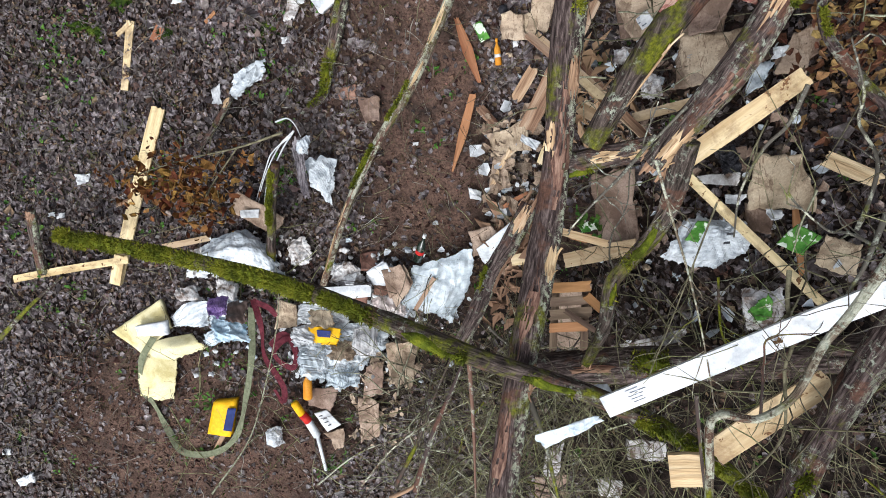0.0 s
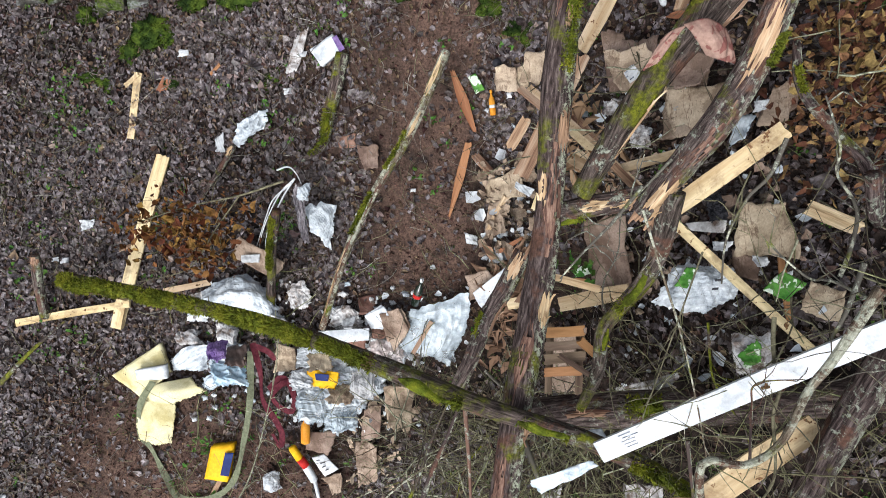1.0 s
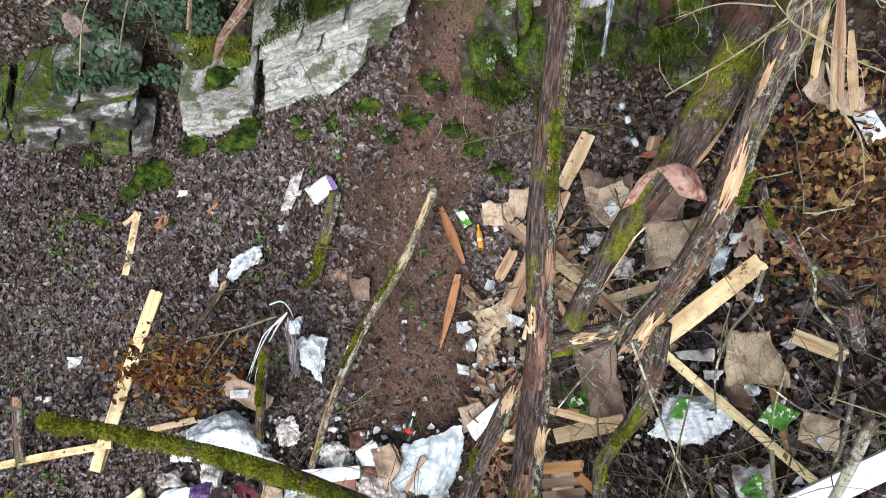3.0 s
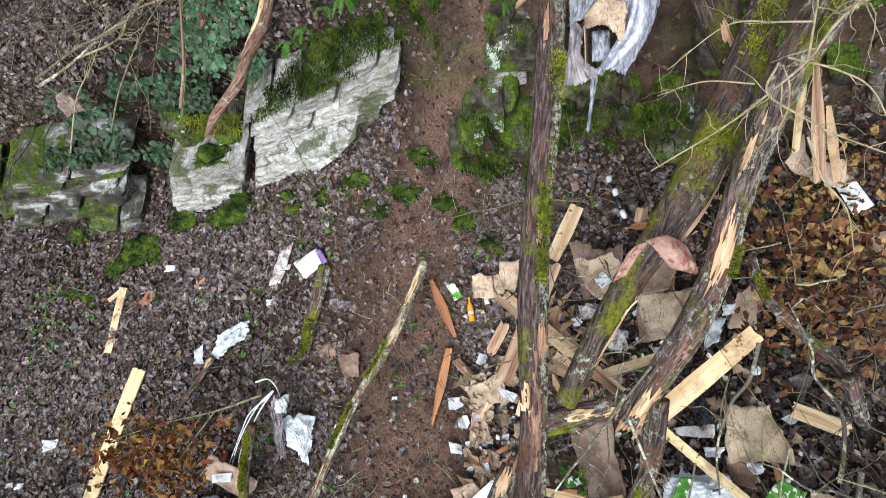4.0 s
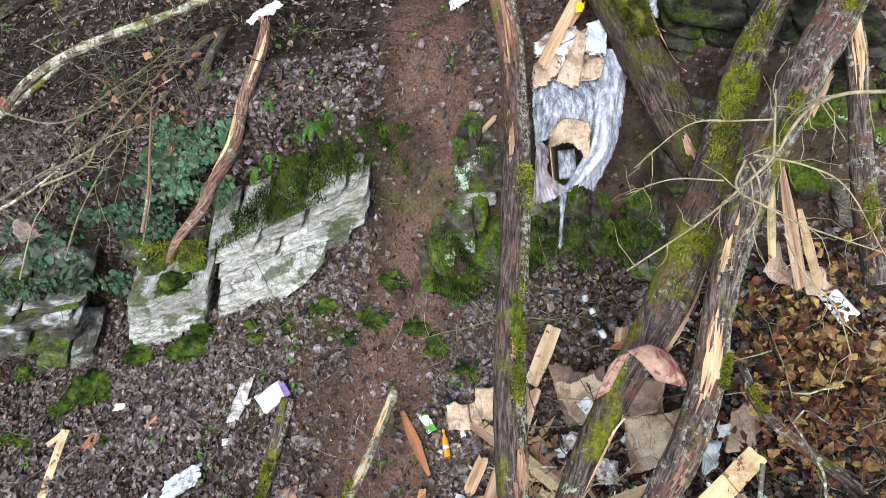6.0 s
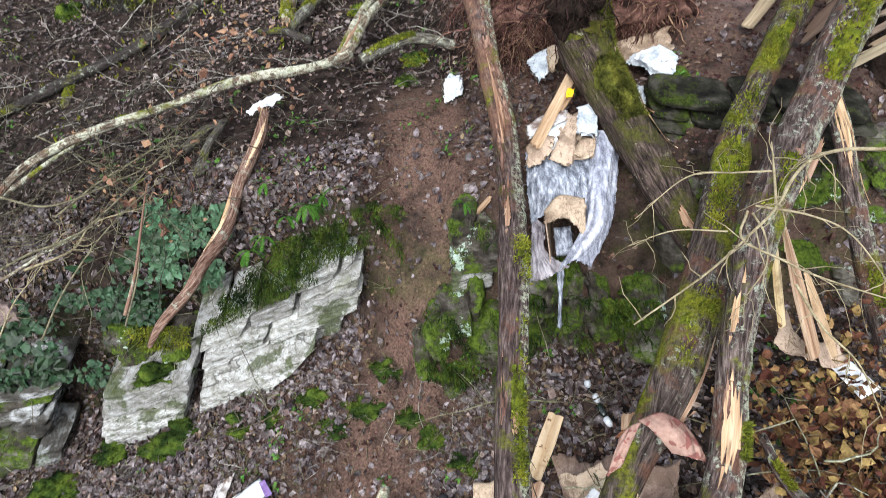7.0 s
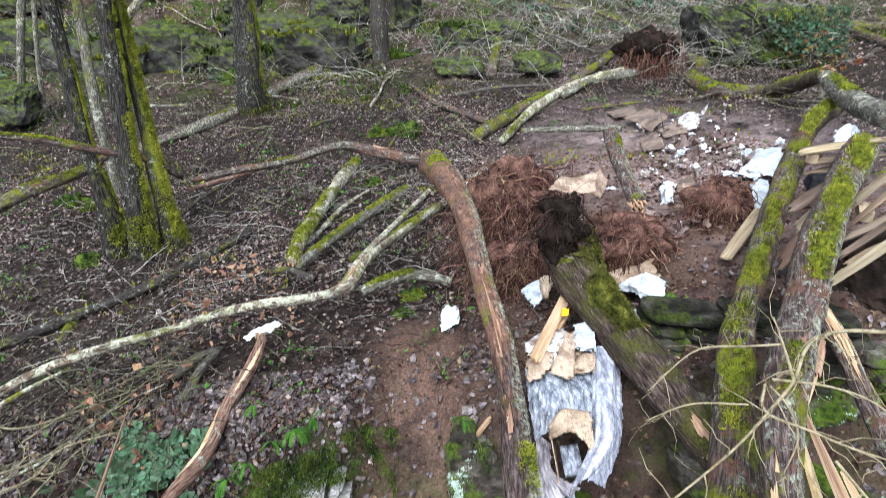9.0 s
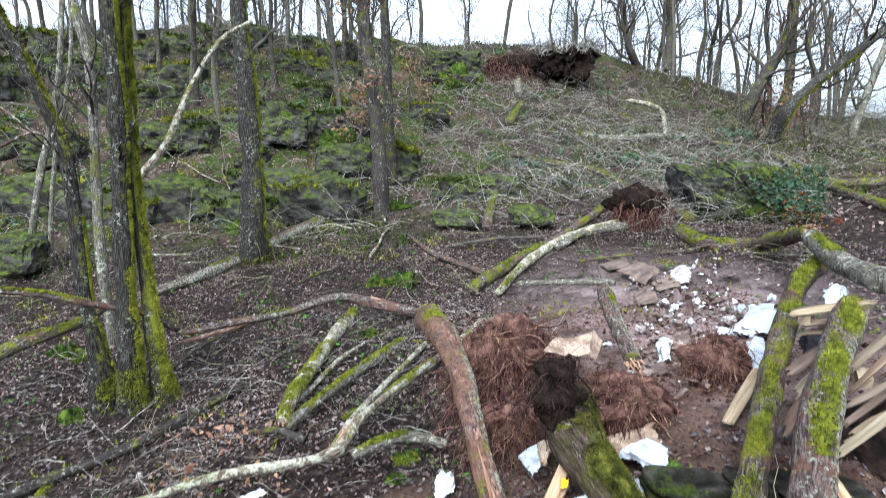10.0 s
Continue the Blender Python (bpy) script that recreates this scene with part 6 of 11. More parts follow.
bag("clear_bag", "glossy grey plastic bag", "plastic bag", ((-1.606, -1.116, -0.791), (-1.304, -1.061, -0.793), (-1.241, -1.294, -0.889), (-1.530, -1.333, -0.887)), "pale_blue", HEAP, puff=0.1, wrinkle=0.05, seed=31)
sheet("cardboard_piece", "torn brown cardboard piece", "cardboard", ((-1.973, -0.407, -0.545), (-1.799, -0.449, -0.570), (-1.843, -0.709, -0.611), (-2.031, -0.685, -0.606)), "card", HEAP, jag=0.05, seed=32)
sheet("cardboard_piece", "folded brown cardboard in the heap", "cardboard", ((-1.187, -1.114, -0.769), (-0.942, -1.057, -0.756), (-1.024, -1.419, -0.883), (-1.254, -1.463, -0.880)), "card", HEAP, jag=0.05, seed=33)
sheet("cardboard_piece", "brown cardboard tilted beside white fill", "cardboard", ((-0.918, -0.880, -0.689), (-0.660, -0.816, -0.608), (-0.712, -1.173, -0.780), (-0.937, -1.173, -0.783)), "card", HEAP, jag=0.06, seed=34)
sheet("cardboard_piece", "brown cardboard scrap under branches", "cardboard", ((-1.288, -1.485, -0.878), (-1.061, -1.489, -0.892), (-1.047, -1.866, -1.057), (-1.279, -1.871, -1.035)), "card", HEAP, jag=0.08, seed=35)
sheet("cardboard_piece", "curled cardboard scrap", "cardboard", ((-1.620, -1.804, -0.939), (-1.421, -1.763, -0.939), (-1.434, -1.977, -1.037), (-1.561, -2.008, -1.024)), "card", HEAP, jag=0.06, seed=36)
sheet("cardboard_piece", "brown card with torn edge", "cardboard", ((-1.753, -1.332, -0.752), (-1.512, -1.345, -0.812), (-1.558, -1.557, -0.870), (-1.761, -1.530, -0.831)), "card", HEAP, jag=0.06, seed=37)
bottle("orange plastic bottle lying among bags", (-1.742, -1.411, -0.708), (-1.726, -1.122, -0.646), 0.045, "orange", "orange")
gun = thing("sealant_tube", "white sealant tube with yellow and red end", "tube")
part("body", lathe_mesh("body", (-1.781, -1.661, -0.833), (-1.707, -1.837, -0.912), [(0, 0.035), (0.05, 0.04), (0.95, 0.04), (1, 0.03)], M["white"]), gun)
part("end_cap", lathe_mesh("end_cap", (-1.900, -1.456, -0.760), (-1.823, -1.596, -0.802), [(0, 0.03), (0.1, 0.04), (1, 0.04)], M["yellow"]), gun, "bright yellow end")
part("end_band", lathe_mesh("end_band", (-1.826, -1.583, -0.795), (-1.775, -1.667, -0.834), [(0, 0.042), (1, 0.042)], M["red"]), gun, "red band")
part("nozzle", lathe_mesh("nozzle", (-1.707, -1.837, -0.912), (-1.673, -2.245, -1.100), [(0, 0.02), (1, 0.016)], M["white"]), gun)
pc = tagged(part("printed_card", sheet_mesh("printed_card", ((-1.711, -1.583, -0.815), (-1.591, -1.555, -0.841), (-1.457, -1.717, -0.894), (-1.598, -1.787, -0.900)), M["paper"], 0.008, 0.01, 0.02, 38)), "white printed card on the heap", "card")
bars(pc, ((-1.673, -1.596, -0.801), (-1.585, -1.577, -0.816), (-1.486, -1.699, -0.870), (-1.578, -1.744, -0.868)), 4, "grey", 3)
bag("plastic_ball", "small crumpled bag with black stripes", "plastic bag", ((-2.228, -1.728, -0.868), (-2.054, -1.700, -0.871), (-2.034, -1.922, -0.946), (-2.203, -1.955, -0.920)), "white", HEAP, puff=0.12, wrinkle=0.02, seed=39)
tagged(part("foam_bar", box_mesh("foam_bar", ((-1.761, -0.356, -0.636), (-1.075, -0.293, -0.535), (-1.063, -0.396, -0.549), (-1.738, -0.456, -0.647)), 0.05, M["white"], 40)), "long white foam bar across the heap", "foam bar")
sheet("foam_tray", "white foam tray upended in the heap", "tray", ((-1.109, -0.169, -0.522), (-0.910, -0.079, -0.433), (-0.836, -0.225, -0.492), (-1.015, -0.367, -0.588)), "white", HEAP, thick=0.02, jag=0.02, seed=41)
sheet("cardboard_piece", "large brown cardboard beside clear film", "cardboard", ((-0.950, -0.300, -0.531), (-0.751, -0.087, -0.437), (-0.674, -0.269, -0.476), (-0.834, -0.517, -0.604)), "card", HEAP, jag=0.05, seed=42)
sheet("terracotta_piece", "broken reddish tile in the heap", "tile", ((-1.398, -0.400, -0.580), (-1.106, -0.385, -0.548), (-1.105, -0.512, -0.588), (-1.371, -0.484, -0.603)), "terracotta", HEAP, thick=0.02, jag=0.05, seed=43)
sheet("cardboard_piece", "reddish cardboard flap by the film", "cardboard", ((-0.143, 0.220, -0.347), (0.072, 0.247, -0.232), (0.130, 0.085, -0.248), (-0.087, -0.013, -0.415)), "card", HEAP, jag=0.06, seed=46)
sheet("foam_sheet", "white foam strip lying under a trunk", "foam", ((-0.063, 0.028, -0.279), (0.249, 0.264, -0.042), (0.296, 0.214, -0.025), (0.016, -0.106, -0.299)), "white", HEAP, thick=0.012, jag=0.02, seed=47)
bag("white_fill", "scattered white foam crumbs and film", "packaging", ((-1.128, -0.382, -0.667), (-0.767, -0.385, -0.651), (-0.754, -0.612, -0.739), (-1.090, -0.637, -0.738)), "soiled", HEAP, puff=0.03, wrinkle=0.035, seed=48, jit=0.2)
bag("white_fill", "wet white film scraps by the soil scarp", "packaging", ((-1.459, -0.157, -0.666), (-1.171, -0.105, -0.621), (-1.098, -0.299, -0.658), (-1.411, -0.325, -0.689)), "soiled", HEAP, puff=0.03, wrinkle=0.03, seed=49, jit=0.2)
bag("white_fill", "stained film by the cardboard flap", "packaging", ((-1.925, 0.126, -0.645), (-1.717, 0.204, -0.609), (-1.646, -0.044, -0.640), (-1.853, -0.124, -0.673)), "soiled", HEAP, puff=0.02, wrinkle=0.03, seed=50, jit=0.25)
bottle("dark glass bottle with a red band and white cap", (-0.613, -0.068, -0.436), (-0.518, 0.172, -0.252), 0.04, "bottle", "white", "red")
plank("short pale lath on the film", (-0.645, -0.527, -0.516), (-0.457, -0.227, -0.429), 0.04, 0.015, mat="wood_pale", seed=51)

# flat and crumpled pieces on top of the heap
for k, (kind, name, label, category, q, mat, extra) in enumerate((
    (sheet, "cardboard_piece", "brown paper wad lying on white film", "cardboard", ((-1.462, -0.849, -0.551), (-1.211, -0.809, -0.582), (-1.231, -1.005, -0.484), (-1.413, -0.989, -0.415)), "card", dict(jag=0.22, crumple=0.05)),
    (sheet, "cardboard_piece", "small torn carton flap under the mossy log", "cardboard", ((-1.621, -0.488, -0.524), (-1.415, -0.524, -0.541), (-1.373, -0.673, -0.472), (-1.594, -0.658, -0.388)), "card", dict(jag=0.16, crumple=0.03)),
    (bag, "clear_bag", "crumpled clear film bag in the heap", "plastic bag", ((-1.529, -1.031, -0.504), (-1.168, -1.011, -0.558), (-1.173, -1.255, -0.446), (-1.479, -1.229, -0.351)), "film", dict(puff=0.06, wrinkle=0.035)),
    (bag, "white_fill", "broken white packing foam in the heap", "packaging", ((-1.298, -0.672, -0.644), (-1.015, -0.653, -0.669), (-1.035, -0.992, -0.555), (-1.251, -0.977, -0.485)), "crumble", dict(puff=0.06, wrinkle=0.02)),
    (bag, "paper_wad", "crumpled white paper between straps", "paper", ((-1.814, -0.679, -0.489), (-1.585, -0.665, -0.524), (-1.581, -0.861, -0.436), (-1.763, -0.845, -0.355)), "paper", dict(puff=0.05, wrinkle=0.03)),
    (bag, "clear_bag", "pale blue printed film beside cream foam", "plastic bag", ((-2.522, -0.521, -0.268), (-2.221, -0.599, -0.350), (-2.143, -0.800, -0.288), (-2.472, -0.770, -0.127)), "film_blue", dict(puff=0.05, wrinkle=0.03)),
    (bag, "film_scrap", "muted violet film bag in the heap", "plastic", ((-2.555, -0.377, -0.289), (-2.368, -0.365, -0.336), (-2.352, -0.545, -0.261), (-2.491, -0.532, -0.171)), "purple", dict(puff=0.05, wrinkle=0.025)),
    (sheet, "cardboard_piece", "dark wet card between plastic bags", "cardboard", ((-2.394, -0.431, -0.331), (-2.204, -0.419, -0.374), (-2.190, -0.599, -0.297), (-2.333, -0.585, -0.210)), "soaked", dict(jag=0.22, crumple=0.05)),
    (sheet, "cardboard_piece", "long brown cardboard strip below the log", "cardboard", ((-0.906, -0.839, -0.733), (-0.684, -0.811, -0.736), (-0.749, -1.272, -0.584), (-0.855, -1.262, -0.541)), "card", dict(jag=0.16, crumple=0.03)),
    (bag, "clear_bag", "clear creased film between foam lumps", "plastic bag", ((-1.783, -0.867, -0.493), (-1.499, -0.879, -0.538), (-1.470, -1.183, -0.427), (-1.731, -1.158, -0.329)), "film", dict(puff=0.04, wrinkle=0.035)),
    (sheet, "timber_end", "small reddish broken board end", "timber", ((-1.190, 0.011, -0.650), (-1.006, 0.042, -0.653), (-1.032, -0.147, -0.583), (-1.153, -0.142, -0.531)), "terracotta", dict(thick=0.03, jag=0.05)),
    (bag, "cardboard_piece", "reddish wet cardboard roll by the foam bar", "cardboard", ((-1.063, -0.256, -0.614), (-0.861, -0.241, -0.616), (-0.868, -0.391, -0.545), (-1.036, -0.383, -0.488)), "terracotta", dict(puff=0.04, wrinkle=0.01)),
    (bag, "clear_bag", "pinkish stained film beside the cardboard", "plastic bag", ((-1.071, -0.371, -0.656), (-0.745, -0.380, -0.673), (-0.739, -0.662, -0.586), (-1.048, -0.647, -0.511)), "pink_film", dict(puff=0.04, wrinkle=0.035)),
    (sheet, "paper_scrap", "white paper scrap by the scarp", "paper", ((-1.330, -0.206, -0.563), (-1.204, -0.172, -0.560), (-1.220, -0.283, -0.490), (-1.292, -0.279, -0.444)), "paper", dict(jag=0.1, crumple=0.02)),
)):
    kind(name, label, category, q, mat, HEAP, seed=660 + k, **extra)

# ---- timber and cardboard under the trunks ----
for k, (a, b, w, m, lab) in enumerate((
    ((0.856, 1.915, 0.541), (0.374, 1.032, 0.096), 0.16, "wood_pale", "wide pale board split along its edge"),
    ((0.434, 1.712, 0.362), (1.191, 0.777, 0.870), 0.08, "wood", "long orange lath across the timber"),
    ((0.790, 1.150, 0.387), (0.950, 1.007, 0.454), 0.12, "wood", "short pallet board end"),
    ((-0.011, 1.277, -0.134), (0.142, 1.086, -0.072), 0.08, "wood_pale", "broken pale board scrap"),
    ((0.297, 1.301, 0.031), (0.445, 1.513, 0.192), 0.1, "wood_pale", "pale board under the big trunk"),
    ((0.687, -0.072, 0.065), (1.129, 0.024, 0.713), 0.13, "wood", "pale pallet board under a limb"),
    ((0.717, 0.114, 0.210), (0.943, 0.085, 0.332), 0.08, "wood_red", "reddish board end"),
    ((0.249, -0.078, -0.172), (0.453, -0.045, -0.069), 0.1, "wood", "pale board end beside the trunk"),
    ((1.203, 0.517, 1.570), (1.804, 0.961, 1.785), 0.125, "wood", "long pale plank propped across branches"),
    ((1.233, 0.489, 1.418), (2.054, -0.361, 1.511), 0.06, "wood", "slender lath propped over white sacks"),
    ((2.015, 0.523, 1.569), (2.281, 0.368, 1.651), 0.1, "wood_pale", "pale board end among twigs"),
    ((1.869, 0.362, 1.491), (1.872, -0.155, 1.559), 0.045, "wood_red", "thin reddish stake on green card"),
    ((1.187, -1.068, 2.013), (1.747, -0.681, 2.079), 0.155, "wood", "wide pale plank under a dark trunk"),
    ((1.107, 2.387, 0.623), (0.863, 1.969, 0.477), 0.13, "wood", "pale board leaning by the trunk"),
    ((0.796, 1.475, 0.383), (0.989, 1.207, 0.404), 0.08, "wood_pale", "short pale board under the trunk"),
    ((1.636, 2.300, 0.700), (1.583, 2.151, 0.679), 0.1, "wood_pale", "small upright timber block"),
    ((1.507, 2.139, 0.674), (1.658, 2.120, 0.745), 0.07, "wood_red", "reddish timber block"),
    ((2.033, 2.223, 2.704), (2.347, 1.856, 1.949), 0.11, "wood_pale", "tall splintered board standing upright"),
    ((2.040, 2.259, 2.610), (2.193, 2.022, 2.035), 0.05, "wood", "narrow splintered slat"),
    ((2.222, 2.095, 2.412), (2.452, 1.849, 1.946), 0.07, "wood", "split slat leaning on a board"),
    ((2.524, 2.791, 2.779), (2.360, 2.573, 2.664), 0.05, "wood_pale", "thin pale splinter under a trunk"),
    ((2.556, 2.810, 2.734), (2.230, 2.462, 2.437), 0.05, "wood_pale", "long pale splinter behind the trunk"),
    ((1.466, 4.275, 2.281), (1.101, 3.863, 2.059), 0.07, "wood_pale", "pale lath on cardboard below the root"),
    ((3.768, 5.449, 2.721), (3.030, 4.744, 2.512), 0.12, "wood_old", "pale plank lying on the red soil"),
    ((0.561, 3.774, 1.383), (0.749, 3.753, 1.678), 0.05, "wood_pale", "torn pale splinter on bare soil"),
    ((0.098, 0.594, -0.281), (0.260, 0.883, -0.050), 0.06, "wood_pale", "shattered board fragment"),
    ((0.136, 0.367, -0.315), (0.396, 0.511, -0.007), 0.05, "wood_red", "reddish splinter below the trunk"),
    ((0.578, 0.982, 0.153), (0.491, 0.742, 0.045), 0.06, "wood", "small lath beside the trunk"),
)):
    plank(lab, a, b, w, 0.02, m, seed=60 + k, jag=0.012 if m == "wood" else 0.04, taper=(0.35, 0.5) if m == "wood_red" else (0.25, 0.9) if 17 <= k <= 21 else (0.92, 0.86))
for k, (a, b, w) in enumerate((((0.335, 1.498, 1.031), (0.568, 1.232, 1.164), 0.05), ((0.663, 1.112, 1.258), (0.816, 0.925, 1.347), 0.05), ((0.897, 0.848, 1.392), (1.030, 0.688, 1.432), 0.05), ((0.646, 0.967, 1.158), (0.793, 0.856, 1.198), 0.075), ((0.524, 0.136, 1.060), (0.840, 0.045, 1.090), 0.05), ((0.965, 0.836, 1.337), (1.432, 0.947, 1.408), 0.06))):
    plank("narrow pale batten jammed under the trunks", a, b, w, 0.03, "wood" if k % 2 else "wood_pale", seed=560 + k, jag=0.01)
plank("sawn pale timber block with knots", (0.955, -1.153, 2.027), (1.121, -1.139, 2.066), 0.17, 0.05, "wood_pale", name="timber_block", seed=91)

for k, (q, lab) in enumerate((
    (((1.024, 1.881, 0.588), (1.325, 1.846, 0.767), (1.358, 1.636, 0.720), (1.120, 1.549, 0.506)), "large brown cardboard under the leaning trunk"),
    (((1.384, 1.455, 0.854), (1.720, 1.411, 1.152), (1.648, 1.162, 1.119), (1.413, 1.154, 0.868)), "wide wet cardboard sheet with dark stains"),
    (((1.412, 1.745, 0.907), (1.706, 1.698, 1.134), (1.598, 1.444, 1.091), (1.434, 1.471, 0.942)), "folded cardboard box side"),
    (((1.888, 1.197, 1.249), (2.113, 1.412, 1.330), (2.102, 1.215, 1.350), (1.923, 1.103, 1.269)), "dark wet cardboard flap"),
    (((0.197, 1.944, 0.189), (0.404, 1.922, 0.272), (0.406, 1.726, 0.201), (0.187, 1.778, 0.127)), "square cardboard piece on litter"),
    (((0.409, 2.012, 0.347), (0.609, 2.011, 0.439), (0.530, 1.752, 0.300), (0.377, 1.829, 0.254)), "brown cardboard beside the trunk"),
    (((0.054, 1.027, -0.139), (0.354, 1.102, 0.059), (0.448, 0.881, 0.021), (0.140, 0.822, -0.175)), "torn cardboard with split layers"),
    (((0.091, 0.812, -0.198), (0.237, 0.844, -0.107), (0.262, 0.559, -0.216), (0.047, 0.524, -0.338)), "shredded cardboard strip"),
    (((0.839, 0.586, 0.403), (1.080, 0.605, 0.614), (1.125, 0.022, 0.554), (0.940, 0.086, 0.280)), "brown cardboard sheet behind limbs"),
    (((1.713, 0.597, 1.271), (1.929, 0.563, 1.457), (1.879, 0.222, 1.546), (1.654, 0.289, 1.263)), "opened cardboard box with crease"),
    (((1.648, 0.271, 1.262), (1.786, 0.205, 1.420), (1.761, 0.066, 1.432), (1.669, 0.108, 1.272)), "lower flap of the opened box"),
    (((1.941, 0.058, 1.646), (2.067, 0.015, 1.753), (2.055, -0.156, 1.715), (1.916, -0.079, 1.603)), "dark brown cardboard under twigs"),
    (((1.037, 2.060, 0.518), (1.161, 2.066, 0.553), (1.228, 1.630, 0.535), (1.081, 1.622, 0.417)), "narrow cardboard flap on soil"),
    (((1.156, 1.963, 0.538), (1.411, 1.943, 0.688), (1.338, 1.591, 0.631), (1.144, 1.609, 0.472)), "bent cardboard side by the trunk"),
    (((1.408, 1.483, 0.817), (1.764, 1.417, 1.075), (1.652, 1.109, 1.091), (1.390, 1.160, 0.793)), "large cardboard sheet under a leaning trunk"),
    (((1.489, 1.740, 0.806), (1.677, 1.728, 0.970), (1.643, 1.462, 0.964), (1.435, 1.529, 0.776)), "upright cardboard side"),
    (((1.972, 1.332, 1.295), (2.122, 1.393, 1.337), (1.996, 1.060, 1.379), (1.858, 1.094, 1.285)), "dark cardboard behind a trunk"),
    (((0.200, 1.973, 0.158), (0.479, 1.928, 0.284), (0.431, 1.708, 0.170), (0.208, 1.776, 0.084)), "flat cardboard scrap on soil"),
    (((2.839, 1.638, 1.325), (3.178, 1.817, 1.482), (3.106, 1.513, 1.430), (2.823, 1.505, 1.351)), "reddish-brown cardboard among dead leaves"),
    (((2.810, 1.402, 1.361), (3.014, 1.221, 1.386), (2.885, 0.880, 1.402), (2.841, 1.096, 1.345)), "long brown cardboard panel"),
    (((2.194, 2.043, 1.820), (2.256, 2.180, 2.005), (2.374, 1.870, 1.843), (2.280, 1.972, 1.783)), "torn cardboard around splintered boards"),
    (((2.434, 2.043, 1.821), (2.619, 2.046, 1.824), (2.643, 1.898, 1.747), (2.477, 1.893, 1.743)), "grey cardboard scrap behind twigs"),
    (((1.815, 2.575, 2.097), (1.826, 2.497, 2.169), (1.729, 2.201, 2.013), (1.696, 2.257, 1.929)), "curled cardboard strip behind the trunk"),
    (((1.552, 2.022, 1.918), (1.608, 2.040, 1.985), (1.571, 1.955, 1.770), (1.502, 1.966, 1.719)), "pale cardboard strip by the mossy trunk"),
    (((0.635, -0.269, -0.124), (0.865, -0.262, 0.099), (0.920, -0.865, -0.156), (0.652, -0.895, -0.366)), "brown cardboard below pallet slats"),
    (((0.485, -2.217, -0.769), (0.738, -2.077, -0.606), (0.794, -2.348, -0.663), (0.511, -2.445, -0.794)), "brown cardboard under brambles"),
    (((1.728, 5.039, 2.150), (2.460, 4.920, 2.431), (2.370, 4.610, 2.345), (2.040, 4.722, 2.257)), "brown cardboard above a white sack"),
    (((1.114, 3.978, 1.913), (1.295, 4.037, 2.018), (1.190, 3.713, 1.982), (1.060, 3.840, 1.889)), "crushed cardboard under the root"),
    (((1.300, 4.099, 2.079), (1.490, 4.115, 2.183), (1.387, 3.624, 2.118), (1.209, 3.739, 2.041)), "brown cardboard flap below the root"),
    (((1.401, 3.869, 2.109), (1.575, 3.897, 2.152), (1.481, 3.579, 2.120), (1.367, 3.605, 2.083)), "cardboard edge in the wrapped load"),
)):
    sheet("cardboard_sheet", lab, "cardboard", q, "card", "cardboard", crumple=0.025, thick=0.007, jag=0.06, seed=100 + k)

